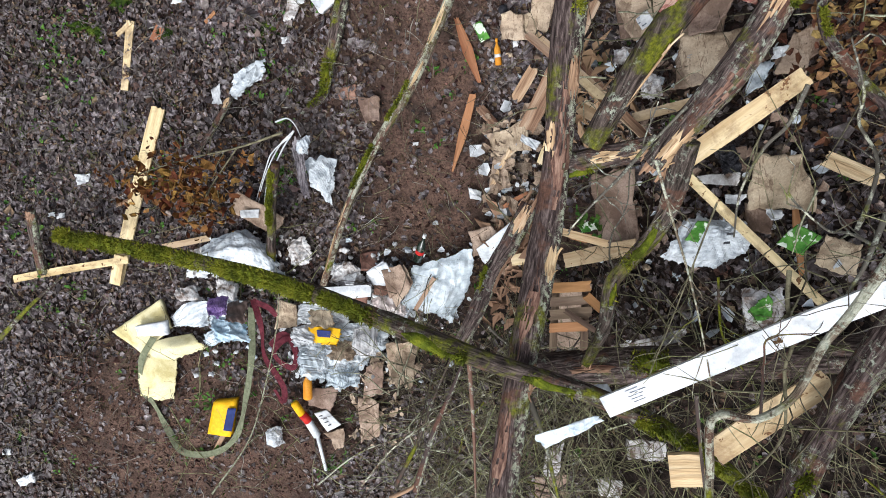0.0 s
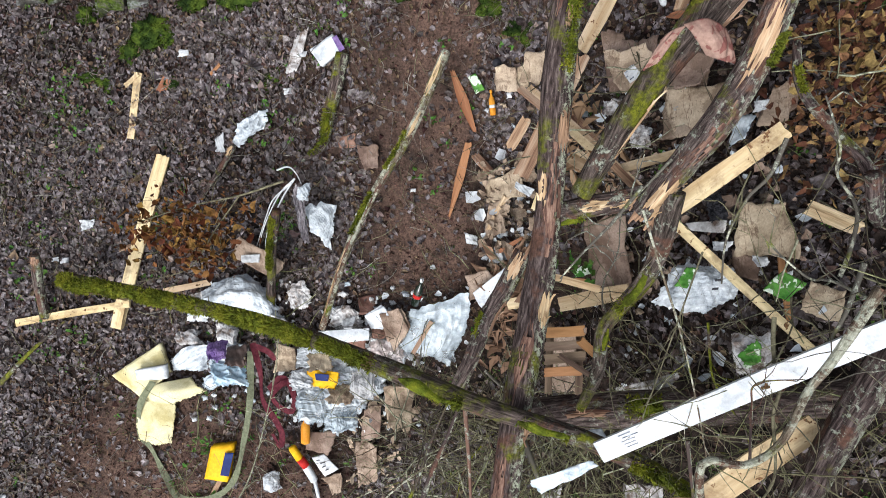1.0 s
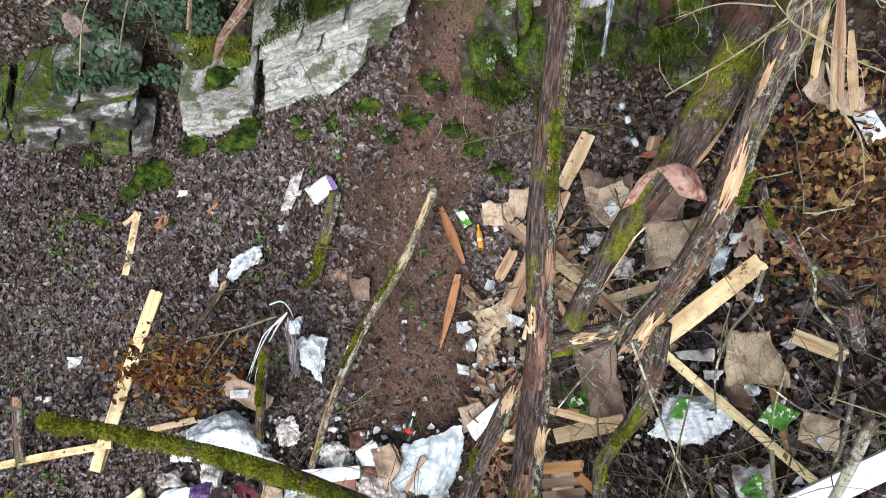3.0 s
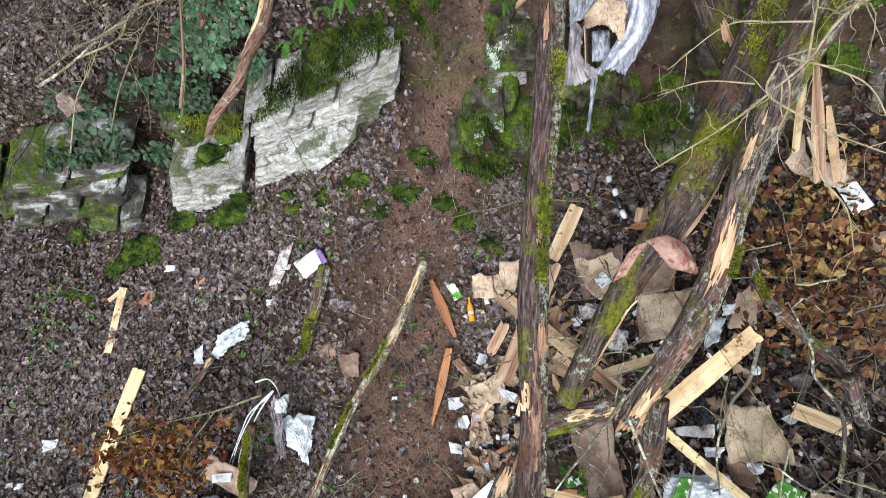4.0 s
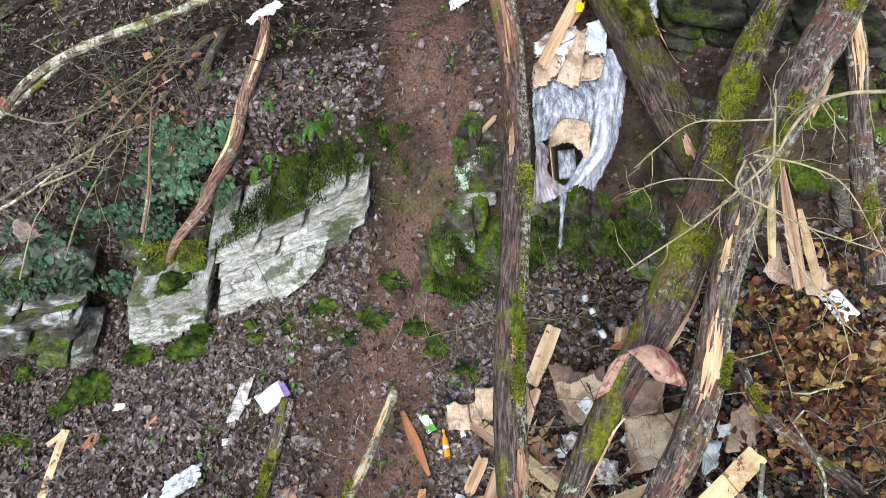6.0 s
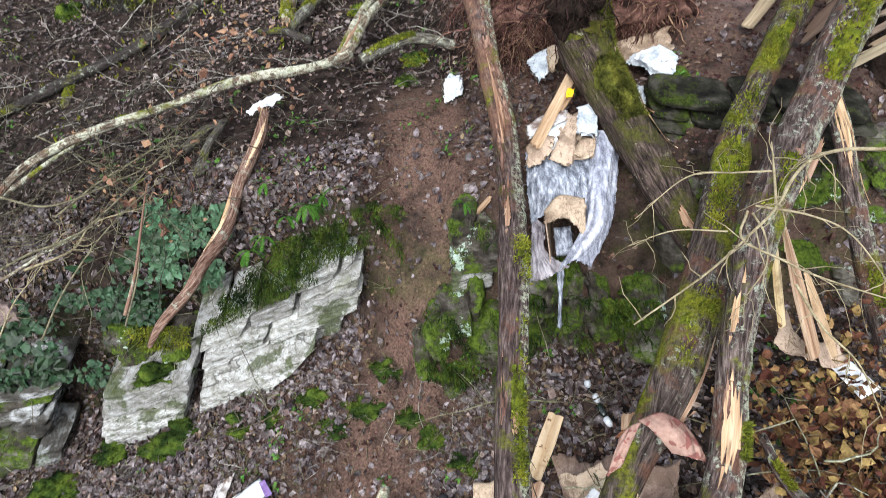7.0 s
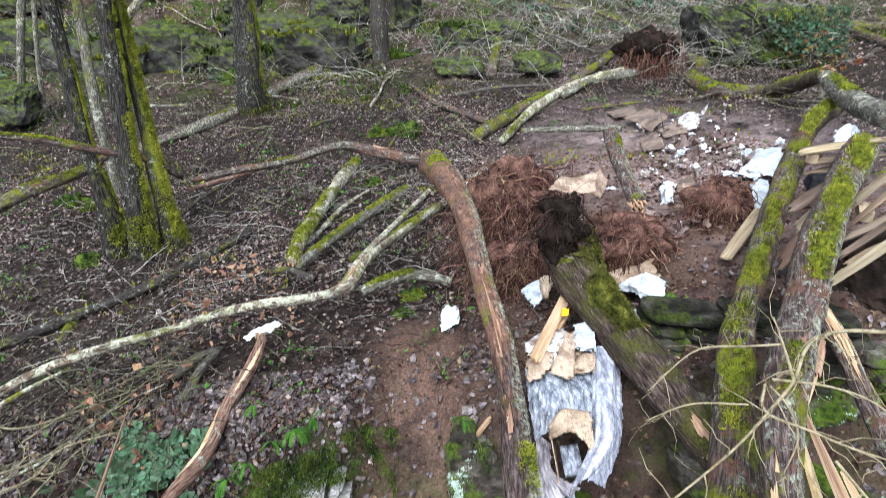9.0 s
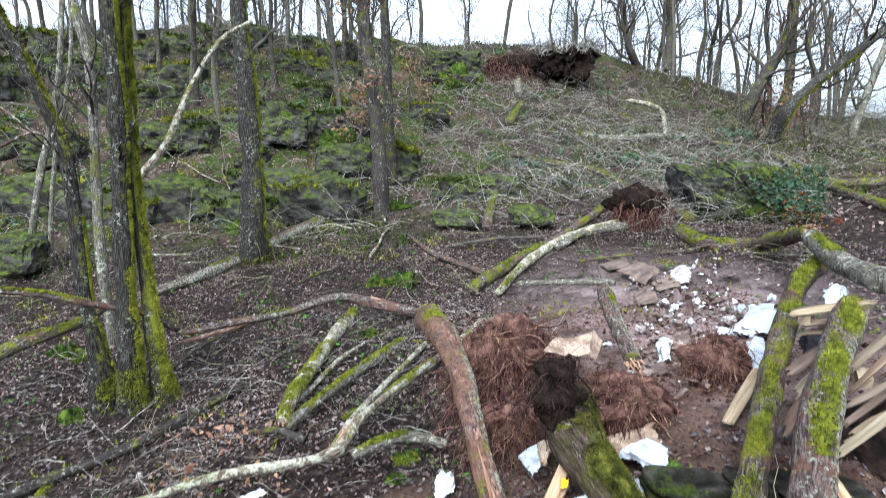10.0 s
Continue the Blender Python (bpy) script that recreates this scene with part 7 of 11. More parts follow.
for k, (q, m, lab) in enumerate((
    (((1.144, 1.692, 0.706), (1.211, 1.742, 0.751), (1.263, 1.648, 0.776), (1.191, 1.610, 0.708)), "paper", "white printed paper on cardboard"),
    (((2.138, 0.322, 1.259), (2.247, 0.380, 1.303), (2.360, 0.364, 1.295), (2.266, 0.223, 1.300)), "paper", "white printed panel scrap on twigs"),
    (((1.712, 1.154, 1.315), (1.799, 1.163, 1.370), (1.728, 0.994, 1.393), (1.664, 0.972, 1.307)), "pale_blue", "pale blue film under the trunk"),
    (((1.802, 1.231, 1.398), (1.873, 1.224, 1.433), (1.865, 1.173, 1.398), (1.806, 1.170, 1.371)), "white", "white scrap by the trunk"),
    (((0.343, 0.981, 0.120), (0.489, 0.897, 0.146), (0.453, 0.837, 0.113), (0.325, 0.929, 0.094)), "white", "white foam strip"),
    (((-0.128, 0.600, -0.380), (-0.004, 0.556, -0.391), (-0.006, 0.480, -0.407), (-0.109, 0.498, -0.414)), "paper", "white paper on soil"),
    (((0.086, 0.415, -0.325), (0.216, 0.408, -0.264), (0.215, 0.308, -0.291), (0.095, 0.303, -0.356)), "paper", "crumpled white paper"),
    (((1.447, 0.493, 1.047), (1.628, 0.487, 1.278), (1.610, 0.395, 1.292), (1.463, 0.439, 1.086)), "soiled", "stained white film on black soil"),
    (((1.716, 0.239, 1.443), (1.776, 0.227, 1.502), (1.774, 0.172, 1.518), (1.729, 0.168, 1.473)), "paper", "white label scrap"),
    (((1.552, 0.348, 1.237), (1.643, 0.336, 1.345), (1.621, 0.277, 1.330), (1.555, 0.292, 1.248)), "white", "white film scrap"),
    (((2.602, 1.974, 1.673), (2.732, 1.992, 1.683), (2.817, 1.775, 1.683), (2.680, 1.725, 1.656)), "white", "white printed panel in the timber"),
    (((1.765, 1.152, 1.305), (1.835, 1.161, 1.337), (1.774, 1.032, 1.307), (1.675, 0.969, 1.266)), "pale_blue", "blue-white film strip"),
    (((1.180, 1.747, 0.620), (1.258, 1.772, 0.665), (1.272, 1.651, 0.661), (1.192, 1.647, 0.607)), "paper", "small white paper on cardboard"),
    (((1.493, 4.077, 2.245), (1.606, 4.042, 2.280), (1.533, 3.746, 2.227), (1.396, 3.812, 2.199)), "sack", "white printed packet under the root"),
    (((-1.306, 5.051, 1.801), (-1.047, 5.256, 1.835), (-0.969, 5.172, 1.825), (-1.255, 5.022, 1.766)), "paper", "white paper tray caught on twigs"),
    (((0.298, -1.133, 1.468), (0.650, -0.984, 1.546), (0.710, -1.015, 1.542), (0.366, -1.222, 1.463)), "pale_blue", "curled white film by a mossy log"),
    (((0.642, -0.831, 1.448), (0.757, -0.826, 1.440), (0.807, -0.932, 1.436), (0.703, -0.937, 1.443)), "white", "white film scrap by the board"),
    (((0.560, -1.903, -0.642), (0.730, -1.725, -0.495), (0.663, -2.175, -0.657), (0.537, -2.205, -0.736)), "soiled", "tattered white film in the brambles"),
    (((1.141, -1.548, 0.106), (1.333, -1.433, 0.569), (1.328, -1.603, 0.501), (1.167, -1.719, 0.080)), "soiled", "crumpled grey-white film in the brush"),
    (((0.992, -2.057, -0.405), (1.147, -1.958, -0.062), (1.138, -2.134, -0.145), (1.019, -2.235, -0.431)), "soiled", "white film tangled in brush"),
    (((1.076, -0.756, 0.261), (1.362, -0.527, 1.055), (1.339, -0.638, 0.942), (1.100, -0.839, 0.249)), "soiled", "dirty film strips on dark soil"),
)):
    ob = sheet("litter_sheet", lab, "litter", q, m, "loose litter", crumple=0.003 if k in (0, 1, 10) else 0.045, thick=0.004, jag=0.02 if k in (0, 1, 10) else 0.06, seed=140 + k)
    if k in (0, 1, 10):
        bars(ob, q, 3, "stretch_film", k, 0.014, 0.35)

for k, (q, m, puff, lab) in enumerate((
    (((1.139, -0.057, 1.220), (1.311, 0.209, 1.261), (1.617, 0.173, 1.291), (1.497, -0.143, 1.247)), "sack", 0.14, "white printed sack with green panel"),
    (((1.455, 0.147, 1.302), (1.615, 0.195, 1.342), (1.696, -0.001, 1.285), (1.505, -0.106, 1.247)), "sack", 0.1, "white sack folded over"),
    (((1.588, -0.238, 1.389), (1.766, -0.195, 1.605), (1.766, -0.506, 1.494), (1.637, -0.519, 1.322)), "soiled", 0.14, "tattered white sack with green print"),
    (((1.553, 0.667, 1.134), (1.639, 0.681, 1.213), (1.647, 0.495, 1.293), (1.563, 0.478, 1.215)), "black", 0.06, "black plastic bag scrap"),
    (((1.174, 1.252, 0.683), (1.284, 1.244, 0.760), (1.301, 1.093, 0.774), (1.202, 1.116, 0.693)), "soiled", 0.1, "crumpled grey-white bag"),
    (((1.983, 4.695, 2.253), (2.223, 4.655, 2.331), (2.428, 4.472, 2.383), (2.252, 4.257, 2.270)), "sack", 0.16, "white rubble sack on the bank"),
    (((1.970, 4.452, 2.156), (2.168, 4.365, 2.197), (2.128, 4.186, 2.153), (1.979, 4.228, 2.104)), "sack", 0.06, "lower fold of a white sack"),
    (((0.538, 5.441, 1.778), (0.716, 5.387, 1.816), (0.700, 5.105, 1.782), (0.513, 5.064, 1.723)), "sack", 0.1, "white plastic bag on the bank"),
    (((1.304, 5.135, 2.106), (1.418, 5.132, 2.127), (1.414, 4.890, 2.054), (1.315, 4.883, 2.038)), "soiled", 0.06, "torn white bag under roots"),
    (((4.223, 6.803, 2.760), (5.163, 7.333, 2.997), (4.488, 6.277, 2.784), (4.289, 6.488, 2.749)), "milky", 0.16, "heap of white and pale blue plastic"),
    (((4.186, 6.384, 2.734), (4.413, 6.393, 2.757), (3.844, 5.502, 2.656), (3.720, 5.555, 2.633)), "milky", 0.12, "white plastic trailing over soil"),
    (((1.213, 1.283, 0.620), (1.296, 1.280, 0.676), (1.294, 1.112, 0.672), (1.201, 1.138, 0.588)), "soiled", 0.08, "grey plastic wad"),
    (((1.046, 1.566, 0.406), (1.188, 1.550, 0.504), (1.179, 1.415, 0.498), (1.051, 1.451, 0.398)), "soiled", 0.06, "white wadded film"),
)):
    ob = bag("plastic_sack", lab, "sack", q, m, "plastic sacks", puff=puff * 0.8, wrinkle=0.034, seed=170 + k, n=24)
    if k == 0:
        q0 = [np.array(v) + (0, 0, 0.15) for v in q]
        mix = lambda u, v: (q0[0] * (1 - u) + q0[1] * u) * (1 - v) + (q0[3] * (1 - u) + q0[2] * u) * v
        part("green_panel", sheet_mesh("green_panel", [mix(0.45, 0.1), mix(0.9, 0.12), mix(0.9, 0.35), mix(0.45, 0.33)], M["green"], 0.02, 0.006, 0.05, 5), ob, "bright green print")
        bars(ob, [mix(0.75, 0.72), mix(0.8, 0.9), mix(0.45, 0.95), mix(0.4, 0.75)], 2, "grey", 8, 0.012)
sheet("green_card", "bright green printed card under twigs", "card", ((1.707, 0.024, 1.588), (1.782, 0.131, 1.691), (1.865, 0.056, 1.792), (1.805, -0.044, 1.701)), "green", jag=0.04, seed=200)
sheet("green_scrap", "green film scrap on a tattered sack", "plastic", ((1.584, -0.356, 1.519), (1.651, -0.265, 1.631), (1.677, -0.399, 1.602), (1.623, -0.460, 1.498)), "green", jag=0.2, crumple=0.04, seed=201)
sheet("green_packet", "green and white packet on soil", "packet", ((-0.057, 1.937, 0.041), (0.011, 1.959, 0.066), (0.090, 1.818, 0.046), (0.008, 1.797, 0.004)), "green", jag=0.03, seed=202)
sheet("green_scrap", "green film scrap under a limb", "plastic", ((0.765, 0.203, 0.267), (0.919, 0.263, 0.362), (0.913, 0.175, 0.341), (0.793, 0.148, 0.254)), "green", jag=0.2, seed=203)
bottle("orange-yellow bottle with a pale label", (0.159, 1.596, 0.010), (0.142, 1.805, 0.079), 0.028, "orange", "orange", "paper")
tagged(part("lid", lathe_mesh("lid", (0.200, 2.016, 0.146), (0.199, 2.009, 0.164), [(0, 0.04), (1, 0.04)], M["black"])), "black round lid on leaves", "lid")
bag("magenta_lid", "bright magenta plastic scrap in the brush", "plastic", ((0.518, -0.864, 1.355), (0.597, -0.858, 1.350), (0.600, -0.909, 1.350), (0.528, -0.904, 1.354)), "magenta", puff=0.03, seed=204)
string = thing("bottle_string", "string of small bottles hanging by the ledge", "bottle")
for k, (a, b, m) in enumerate((((1.399, 2.615, 0.687), (1.402, 2.565, 0.678), "white"), ((1.435, 2.502, 0.669), (1.444, 2.436, 0.660), "white"), ((1.446, 2.421, 0.658), (1.469, 2.307, 0.651), "bottle"), ((1.469, 2.307, 0.651), (1.493, 2.233, 0.649), "white"))):
    part("small_bottle", lathe_mesh("small_bottle", a, b, [(0, 0.02), (0.1, 0.026), (0.7, 0.026), (1, 0.012)], M[m]), string)

for k, (rows, m, fold, freq, name, lab) in enumerate((
    (([(-2.678, 0.150, -0.643), (-2.300, 0.247, -0.582), (-2.048, 0.073, -0.622)], [(-2.823, -0.014, -0.618), (-2.269, 0.049, -0.369), (-1.905, -0.139, -0.623)], [(-2.943, -0.182, -0.709), (-2.376, -0.207, -0.560), (-1.865, -0.275, -0.704)]), "sack", 0.032, 5, "plastic_sack", "large white plastic sack bulging under the mossy log"),
    (([(-0.707, -0.067, -0.511), (-0.391, -0.019, -0.429), (-0.048, 0.069, -0.345)], [(-0.750, -0.352, -0.561), (-0.399, -0.299, -0.485), (-0.092, -0.276, -0.474)], [(-0.862, -0.520, -0.646), (-0.522, -0.614, -0.627), (-0.283, -0.721, -0.691)]), "film", 0.02, 3, "plastic_film", "large sheet of milky draped film"),
    (([(-1.870, -0.758, -0.734), (-1.399, -0.637, -0.617), (-0.918, -0.663, -0.709)], [(-1.862, -0.942, -0.699), (-1.401, -0.909, -0.608), (-0.946, -0.907, -0.795)], [(-1.789, -1.126, -0.791), (-1.450, -1.152, -0.804), (-1.181, -1.191, -0.881)]), "sack", 0.05, 6, "white_fill", "heap of white polystyrene and crumpled film"),
    (([(-1.832, -0.436, -0.625), (-1.576, -0.467, -0.564), (-1.244, -0.574, -0.621)], [(-1.860, -0.677, -0.667), (-1.567, -0.691, -0.620), (-1.359, -0.766, -0.677)]), "white", 0.04, 5, "white_fill", "white packing sheet crumpled below the mossy log"),
    (([(-3.119, -0.576, -0.724), (-2.908, -0.439, -0.604), (-2.677, -0.427, -0.624)], [(-3.127, -0.705, -0.759), (-2.831, -0.701, -0.614), (-2.693, -0.691, -0.703)]), "sack", 0.015, 2, "plastic_bag", "white bundled plastic bag on red soil"),
    (([(-2.711, -0.443, -0.622), (-2.484, -0.357, -0.544), (-2.309, -0.419, -0.608)], [(-2.726, -0.673, -0.699), (-2.482, -0.647, -0.598), (-2.322, -0.656, -0.664)]), "sack", 0.03, 4, "plastic_bag", "white bag with violet print"),
    (([(-2.161, -0.088, -0.511), (-1.968, -0.134, -0.508), (-1.776, -0.260, -0.597)], [(-2.154, -0.282, -0.592), (-1.946, -0.340, -0.601), (-1.776, -0.419, -0.684)]), "soiled", 0.03, 3, "plastic_sack", "torn soiled sack edge beside the mossy log"),
    (([(-1.448, -0.101, -0.624), (-1.296, -0.059, -0.565), (-1.164, -0.137, -0.587)], [(-1.478, -0.266, -0.645), (-1.302, -0.276, -0.578), (-1.159, -0.269, -0.606)]), "soiled", 0.03, 3, "plastic_bag", "dirty crumpled bag above the mossy log"),
    (([(-1.058, -0.377, -0.584), (-0.922, -0.432, -0.578), (-0.754, -0.381, -0.590)], [(-1.066, -0.581, -0.672), (-0.908, -0.602, -0.648), (-0.795, -0.636, -0.705)]), "white", 0.04, 4, "white_fill", "wadded white film with pink stain"),
)):
    tagged(part(name, drape_mesh(name, rows, M[m], fold, freq, 600 + k, 40, 34, 0.005, 0.8, 0.008, 0.22)), lab, "packaging", HEAP)
plank("white polystyrene strip lying in the heap", (-1.687, -0.355, -0.533), (-1.055, -0.338, -0.479), 0.1, 0.05, "white", name="foam_strip", category="foam", group=HEAP, seed=611, jag=0.01)
sheet("paper_card", "square white card leaning in the heap", "card", ((-1.098, -0.158, -0.520), (-0.934, -0.063, -0.455), (-0.844, -0.192, -0.482), (-1.009, -0.333, -0.555)), "white", HEAP, crumple=0.006, jag=0.03, seed=612)
sheet("cardboard_piece", "brown cardboard between white film", "cardboard", ((-0.918, -0.159, -0.476), (-0.752, -0.097, -0.438), (-0.686, -0.296, -0.483), (-0.892, -0.431, -0.560)), "card", HEAP, jag=0.05, seed=613)
# pink mat over the mossy trunk
for k, (rows, lab) in enumerate(((([(1.128, 1.443, 2.177), (1.236, 1.448, 2.225), (1.365, 1.421, 2.144)], [(1.176, 1.357, 2.199), (1.271, 1.348, 2.218), (1.409, 1.313, 2.110)], [(1.266, 1.295, 2.100), (1.336, 1.266, 2.108), (1.455, 1.268, 2.019)]), "pink floral mat draped over a mossy trunk"), (([(1.052, 1.411, 2.103), (1.088, 1.424, 2.166), (1.146, 1.437, 2.173)], [(1.006, 1.339, 2.054), (1.036, 1.345, 2.102), (1.082, 1.365, 2.113)], [(0.958, 1.270, 1.972), (0.987, 1.279, 1.999), (1.027, 1.296, 2.009)]), "trailing brown-pink edge of a mat on bark"))):
    tagged(part("pink_mat", drape_mesh("pink_mat", rows, M["pink"], 0.013, 2, 620 + k, 30, 26, 0.01, 0.6, 0.001)), lab, "mat")
# the long white board and the pallet
wb = plank("long white painted board with a dead leaf", (0.671, -0.872, 1.796), (1.982, -0.141, 2.519), 0.12, 0.03, "white", name="white_board", category="board", seed=210)
wa, wc = np.array((0.671, -0.872, 1.796)), np.array((1.982, -0.141, 2.519))
wside = unit(np.cross(unit(wc - wa), (0, 0, 1))) * 0.045
bars(wb, [wa + (wc - wa) * 0.09 - wside, wa + (wc - wa) * 0.17 - wside, wa + (wc - wa) * 0.17 + wside, wa + (wc - wa) * 0.09 + wside], 5, "stretch_film", 3, 0.018, 0.9)
tagged(part("dead_leaf", leaves("dead_leaf", np.array([wa + (wc - wa) * 0.56 + (0, 0, 0.02)]), np.array([[0, 0, 1.0]]), M["leaf_brown"], 0.07, np.random.default_rng(4))), "single dead leaf lying on a white board", "leaf")
pallet = thing("broken_pallet", "broken timber pallet jammed under the trunk", "pallet")
for k, (a, b, w) in enumerate((((0.455, -0.250, 1.035), (0.725, -0.235, 1.07), 0.07), ((0.450, -0.345, 1.03), (0.722, -0.33, 1.065), 0.06), ((0.450, -0.435, 1.02), (0.735, -0.415, 1.055), 0.07), ((0.452, -0.53, 0.99), (0.70, -0.52, 1.025), 0.065), ((0.705, -0.19, 1.0), (0.690, -0.69, 0.94), 0.05), ((0.505, -0.19, 0.965), (0.485, -0.69, 0.90), 0.05), ((0.69, -0.30, 1.085), (0.80, -0.40, 1.06), 0.06), ((0.55, -0.40, 1.08), (0.78, -0.56, 1.07), 0.035))):
    part("slat", board_mesh("slat", a, b, w, 0.018 if k < 4 or k > 5 else 0.04, M["wood_old" if k % 3 else "wood_red"], 220 + k, 0.02), pallet)

# film-wrapped load caught in the chute
load = thing("wrapped_load", "cardboard box torn open in silvery stretch film", "packaging")
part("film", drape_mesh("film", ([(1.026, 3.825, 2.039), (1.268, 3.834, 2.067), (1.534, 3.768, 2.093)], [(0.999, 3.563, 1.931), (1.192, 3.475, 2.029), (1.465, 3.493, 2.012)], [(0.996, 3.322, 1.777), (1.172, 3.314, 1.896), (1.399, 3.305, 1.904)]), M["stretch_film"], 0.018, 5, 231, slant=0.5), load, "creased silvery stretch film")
part("film_fold", drape_mesh("film_fold", ([(1.567, 3.899, 2.155), (1.613, 3.811, 2.212), (1.760, 3.857, 2.128)], [(1.428, 3.461, 1.977), (1.470, 3.362, 2.080), (1.635, 3.427, 1.959)], [(1.357, 3.215, 1.812), (1.406, 3.100, 1.913), (1.544, 3.183, 1.795)], [(1.148, 2.971, 1.623), (1.229, 2.941, 1.741), (1.359, 2.935, 1.674)]), M["film_highlit"], 0.022, 4, 232), load, "long fold of film in highlight colour")
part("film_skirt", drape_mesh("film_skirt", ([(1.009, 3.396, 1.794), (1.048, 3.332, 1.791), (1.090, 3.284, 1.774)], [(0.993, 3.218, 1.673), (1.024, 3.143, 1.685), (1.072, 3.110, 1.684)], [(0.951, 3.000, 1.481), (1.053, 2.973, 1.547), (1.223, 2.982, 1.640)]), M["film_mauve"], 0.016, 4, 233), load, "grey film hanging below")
part("box_flap", drape_mesh("box_flap", ([(1.086, 3.322, 1.897), (1.196, 3.373, 1.984), (1.373, 3.316, 1.984)], [(1.062, 3.213, 1.871), (1.193, 3.199, 1.952), (1.351, 3.205, 1.943)], [(1.086, 3.204, 1.893), (1.202, 3.166, 1.949), (1.339, 3.086, 1.823)]), M["card"], 0.012, 2, 234, 24, 18, 0.008), load, "torn brown cardboard flap")
for k, q in enumerate((((1.103, 3.327, 1.818), (1.401, 3.285, 1.856), (1.389, 3.051, 1.651), (1.097, 3.061, 1.582)), ((1.071, 3.217, 1.904), (1.194, 3.476, 1.634), (1.190, 3.232, 1.392), (1.089, 3.008, 1.669)), ((1.345, 3.185, 1.950), (1.437, 3.475, 1.653), (1.415, 3.274, 1.451), (1.333, 3.029, 1.766)))):
    part("box_wall", sheet_mesh("box_wall", [np.array(v) + ((0, 0.55, -0.15) if k == 0 else (0, 0, 0)) for v in q], M["card"], 0.01, 0.008, 0.02, 235 + k), load, "dark inner wall of the box")
part("inner_pack", box_mesh("inner_pack", ((1.168, 3.291, 1.702), (1.291, 3.280, 1.729), (1.275, 3.070, 1.661), (1.151, 3.084, 1.637)), 0.05, M["stretch_film"], 239), load, "grey wrapped pack inside")
part("drip_strip", drape_mesh("drip_strip", ([(1.140, 3.006, 1.587), (1.161, 3.010, 1.592), (1.195, 3.019, 1.604)], [(1.141, 2.867, 1.420), (1.151, 2.859, 1.427), (1.169, 2.864, 1.420)], [(1.128, 2.739, 1.250), (1.137, 2.726, 1.252), (1.153, 2.737, 1.249)]), M["stretch_film"], 0.008, 2, 237, 8, 20, 0.002, 0.5, 0.004), load, "dangling film strip")
for k, (rows, m, lab) in enumerate((
    (([(1.033, 3.843, 2.100), (1.147, 3.871, 2.165), (1.244, 3.840, 2.169)], [(1.010, 3.632, 2.058), (1.091, 3.627, 2.087), (1.187, 3.700, 2.139)]), "card", "wet cardboard flap on silvery film"),
    (([(1.388, 4.058, 2.228), (1.437, 4.021, 2.223), (1.492, 4.080, 2.258)], [(1.247, 3.790, 2.163), (1.320, 3.757, 2.206), (1.395, 3.798, 2.197)], [(1.152, 3.629, 2.122), (1.258, 3.538, 2.125), (1.331, 3.572, 2.108)]), "card", "long cardboard strip over silvery film"),
    (([(1.454, 4.048, 2.280), (1.518, 4.031, 2.297), (1.592, 3.987, 2.259)], [(1.390, 3.828, 2.197), (1.459, 3.792, 2.196), (1.539, 3.785, 2.195)]), "sack", "white packet wedged under the mossy trunk"),
    (([(1.060, 4.010, 2.155), (1.194, 4.077, 2.204), (1.395, 4.090, 2.233)], [(1.054, 3.898, 2.128), (1.188, 3.926, 2.166), (1.386, 3.986, 2.213)]), "soiled", "crumpled white film above the box"),
    (([(1.143, 3.905, 2.142), (1.278, 3.948, 2.195), (1.367, 3.962, 2.216)], [(1.128, 3.749, 2.098), (1.218, 3.739, 2.124), (1.311, 3.777, 2.141)]), "pale_blue", "pale film between cardboard strips"),
    (([(1.398, 3.784, 2.155), (1.479, 3.775, 2.181), (1.568, 3.769, 2.153)], [(1.380, 3.646, 2.101), (1.450, 3.629, 2.118), (1.521, 3.618, 2.084)]), "card", "reddish cardboard under a packet"),
    (([(1.235, 4.997, 2.162), (1.340, 5.041, 2.214), (1.454, 5.066, 2.248)], [(1.301, 4.687, 2.140), (1.353, 4.716, 2.174), (1.420, 4.815, 2.206)]), "sack", "torn printed packet under the roots"),
    (([(1.422, 5.023, 2.272), (1.480, 4.988, 2.313), (1.546, 4.954, 2.284)], [(1.373, 4.773, 2.232), (1.409, 4.746, 2.208), (1.456, 4.776, 2.241)]), "card", "curled cardboard under the roots"),
)):
    tagged(part("packaging_sheet", drape_mesh("packaging_sheet", rows, M[m], 0.012, 2.5, 260 + k, 22, 18, 0.006, 0.4, 0.01)), lab, "packaging", "loose litter")
plank("pale split plank leaning on the wrapped load", (1.482, 4.388, 2.352), (1.064, 3.725, 2.182), 0.09, 0.02, "wood_pale", seed=291, jag=0.05, face=(0.2, -0.8, 0.6))
sheet("yellow_scrap", "bright yellow packet scrap under the trunk", "packet", ((1.406, 4.226, 2.326), (1.464, 4.230, 2.334), (1.431, 4.135, 2.308), (1.379, 4.143, 2.312)), "yellow", seed=292)

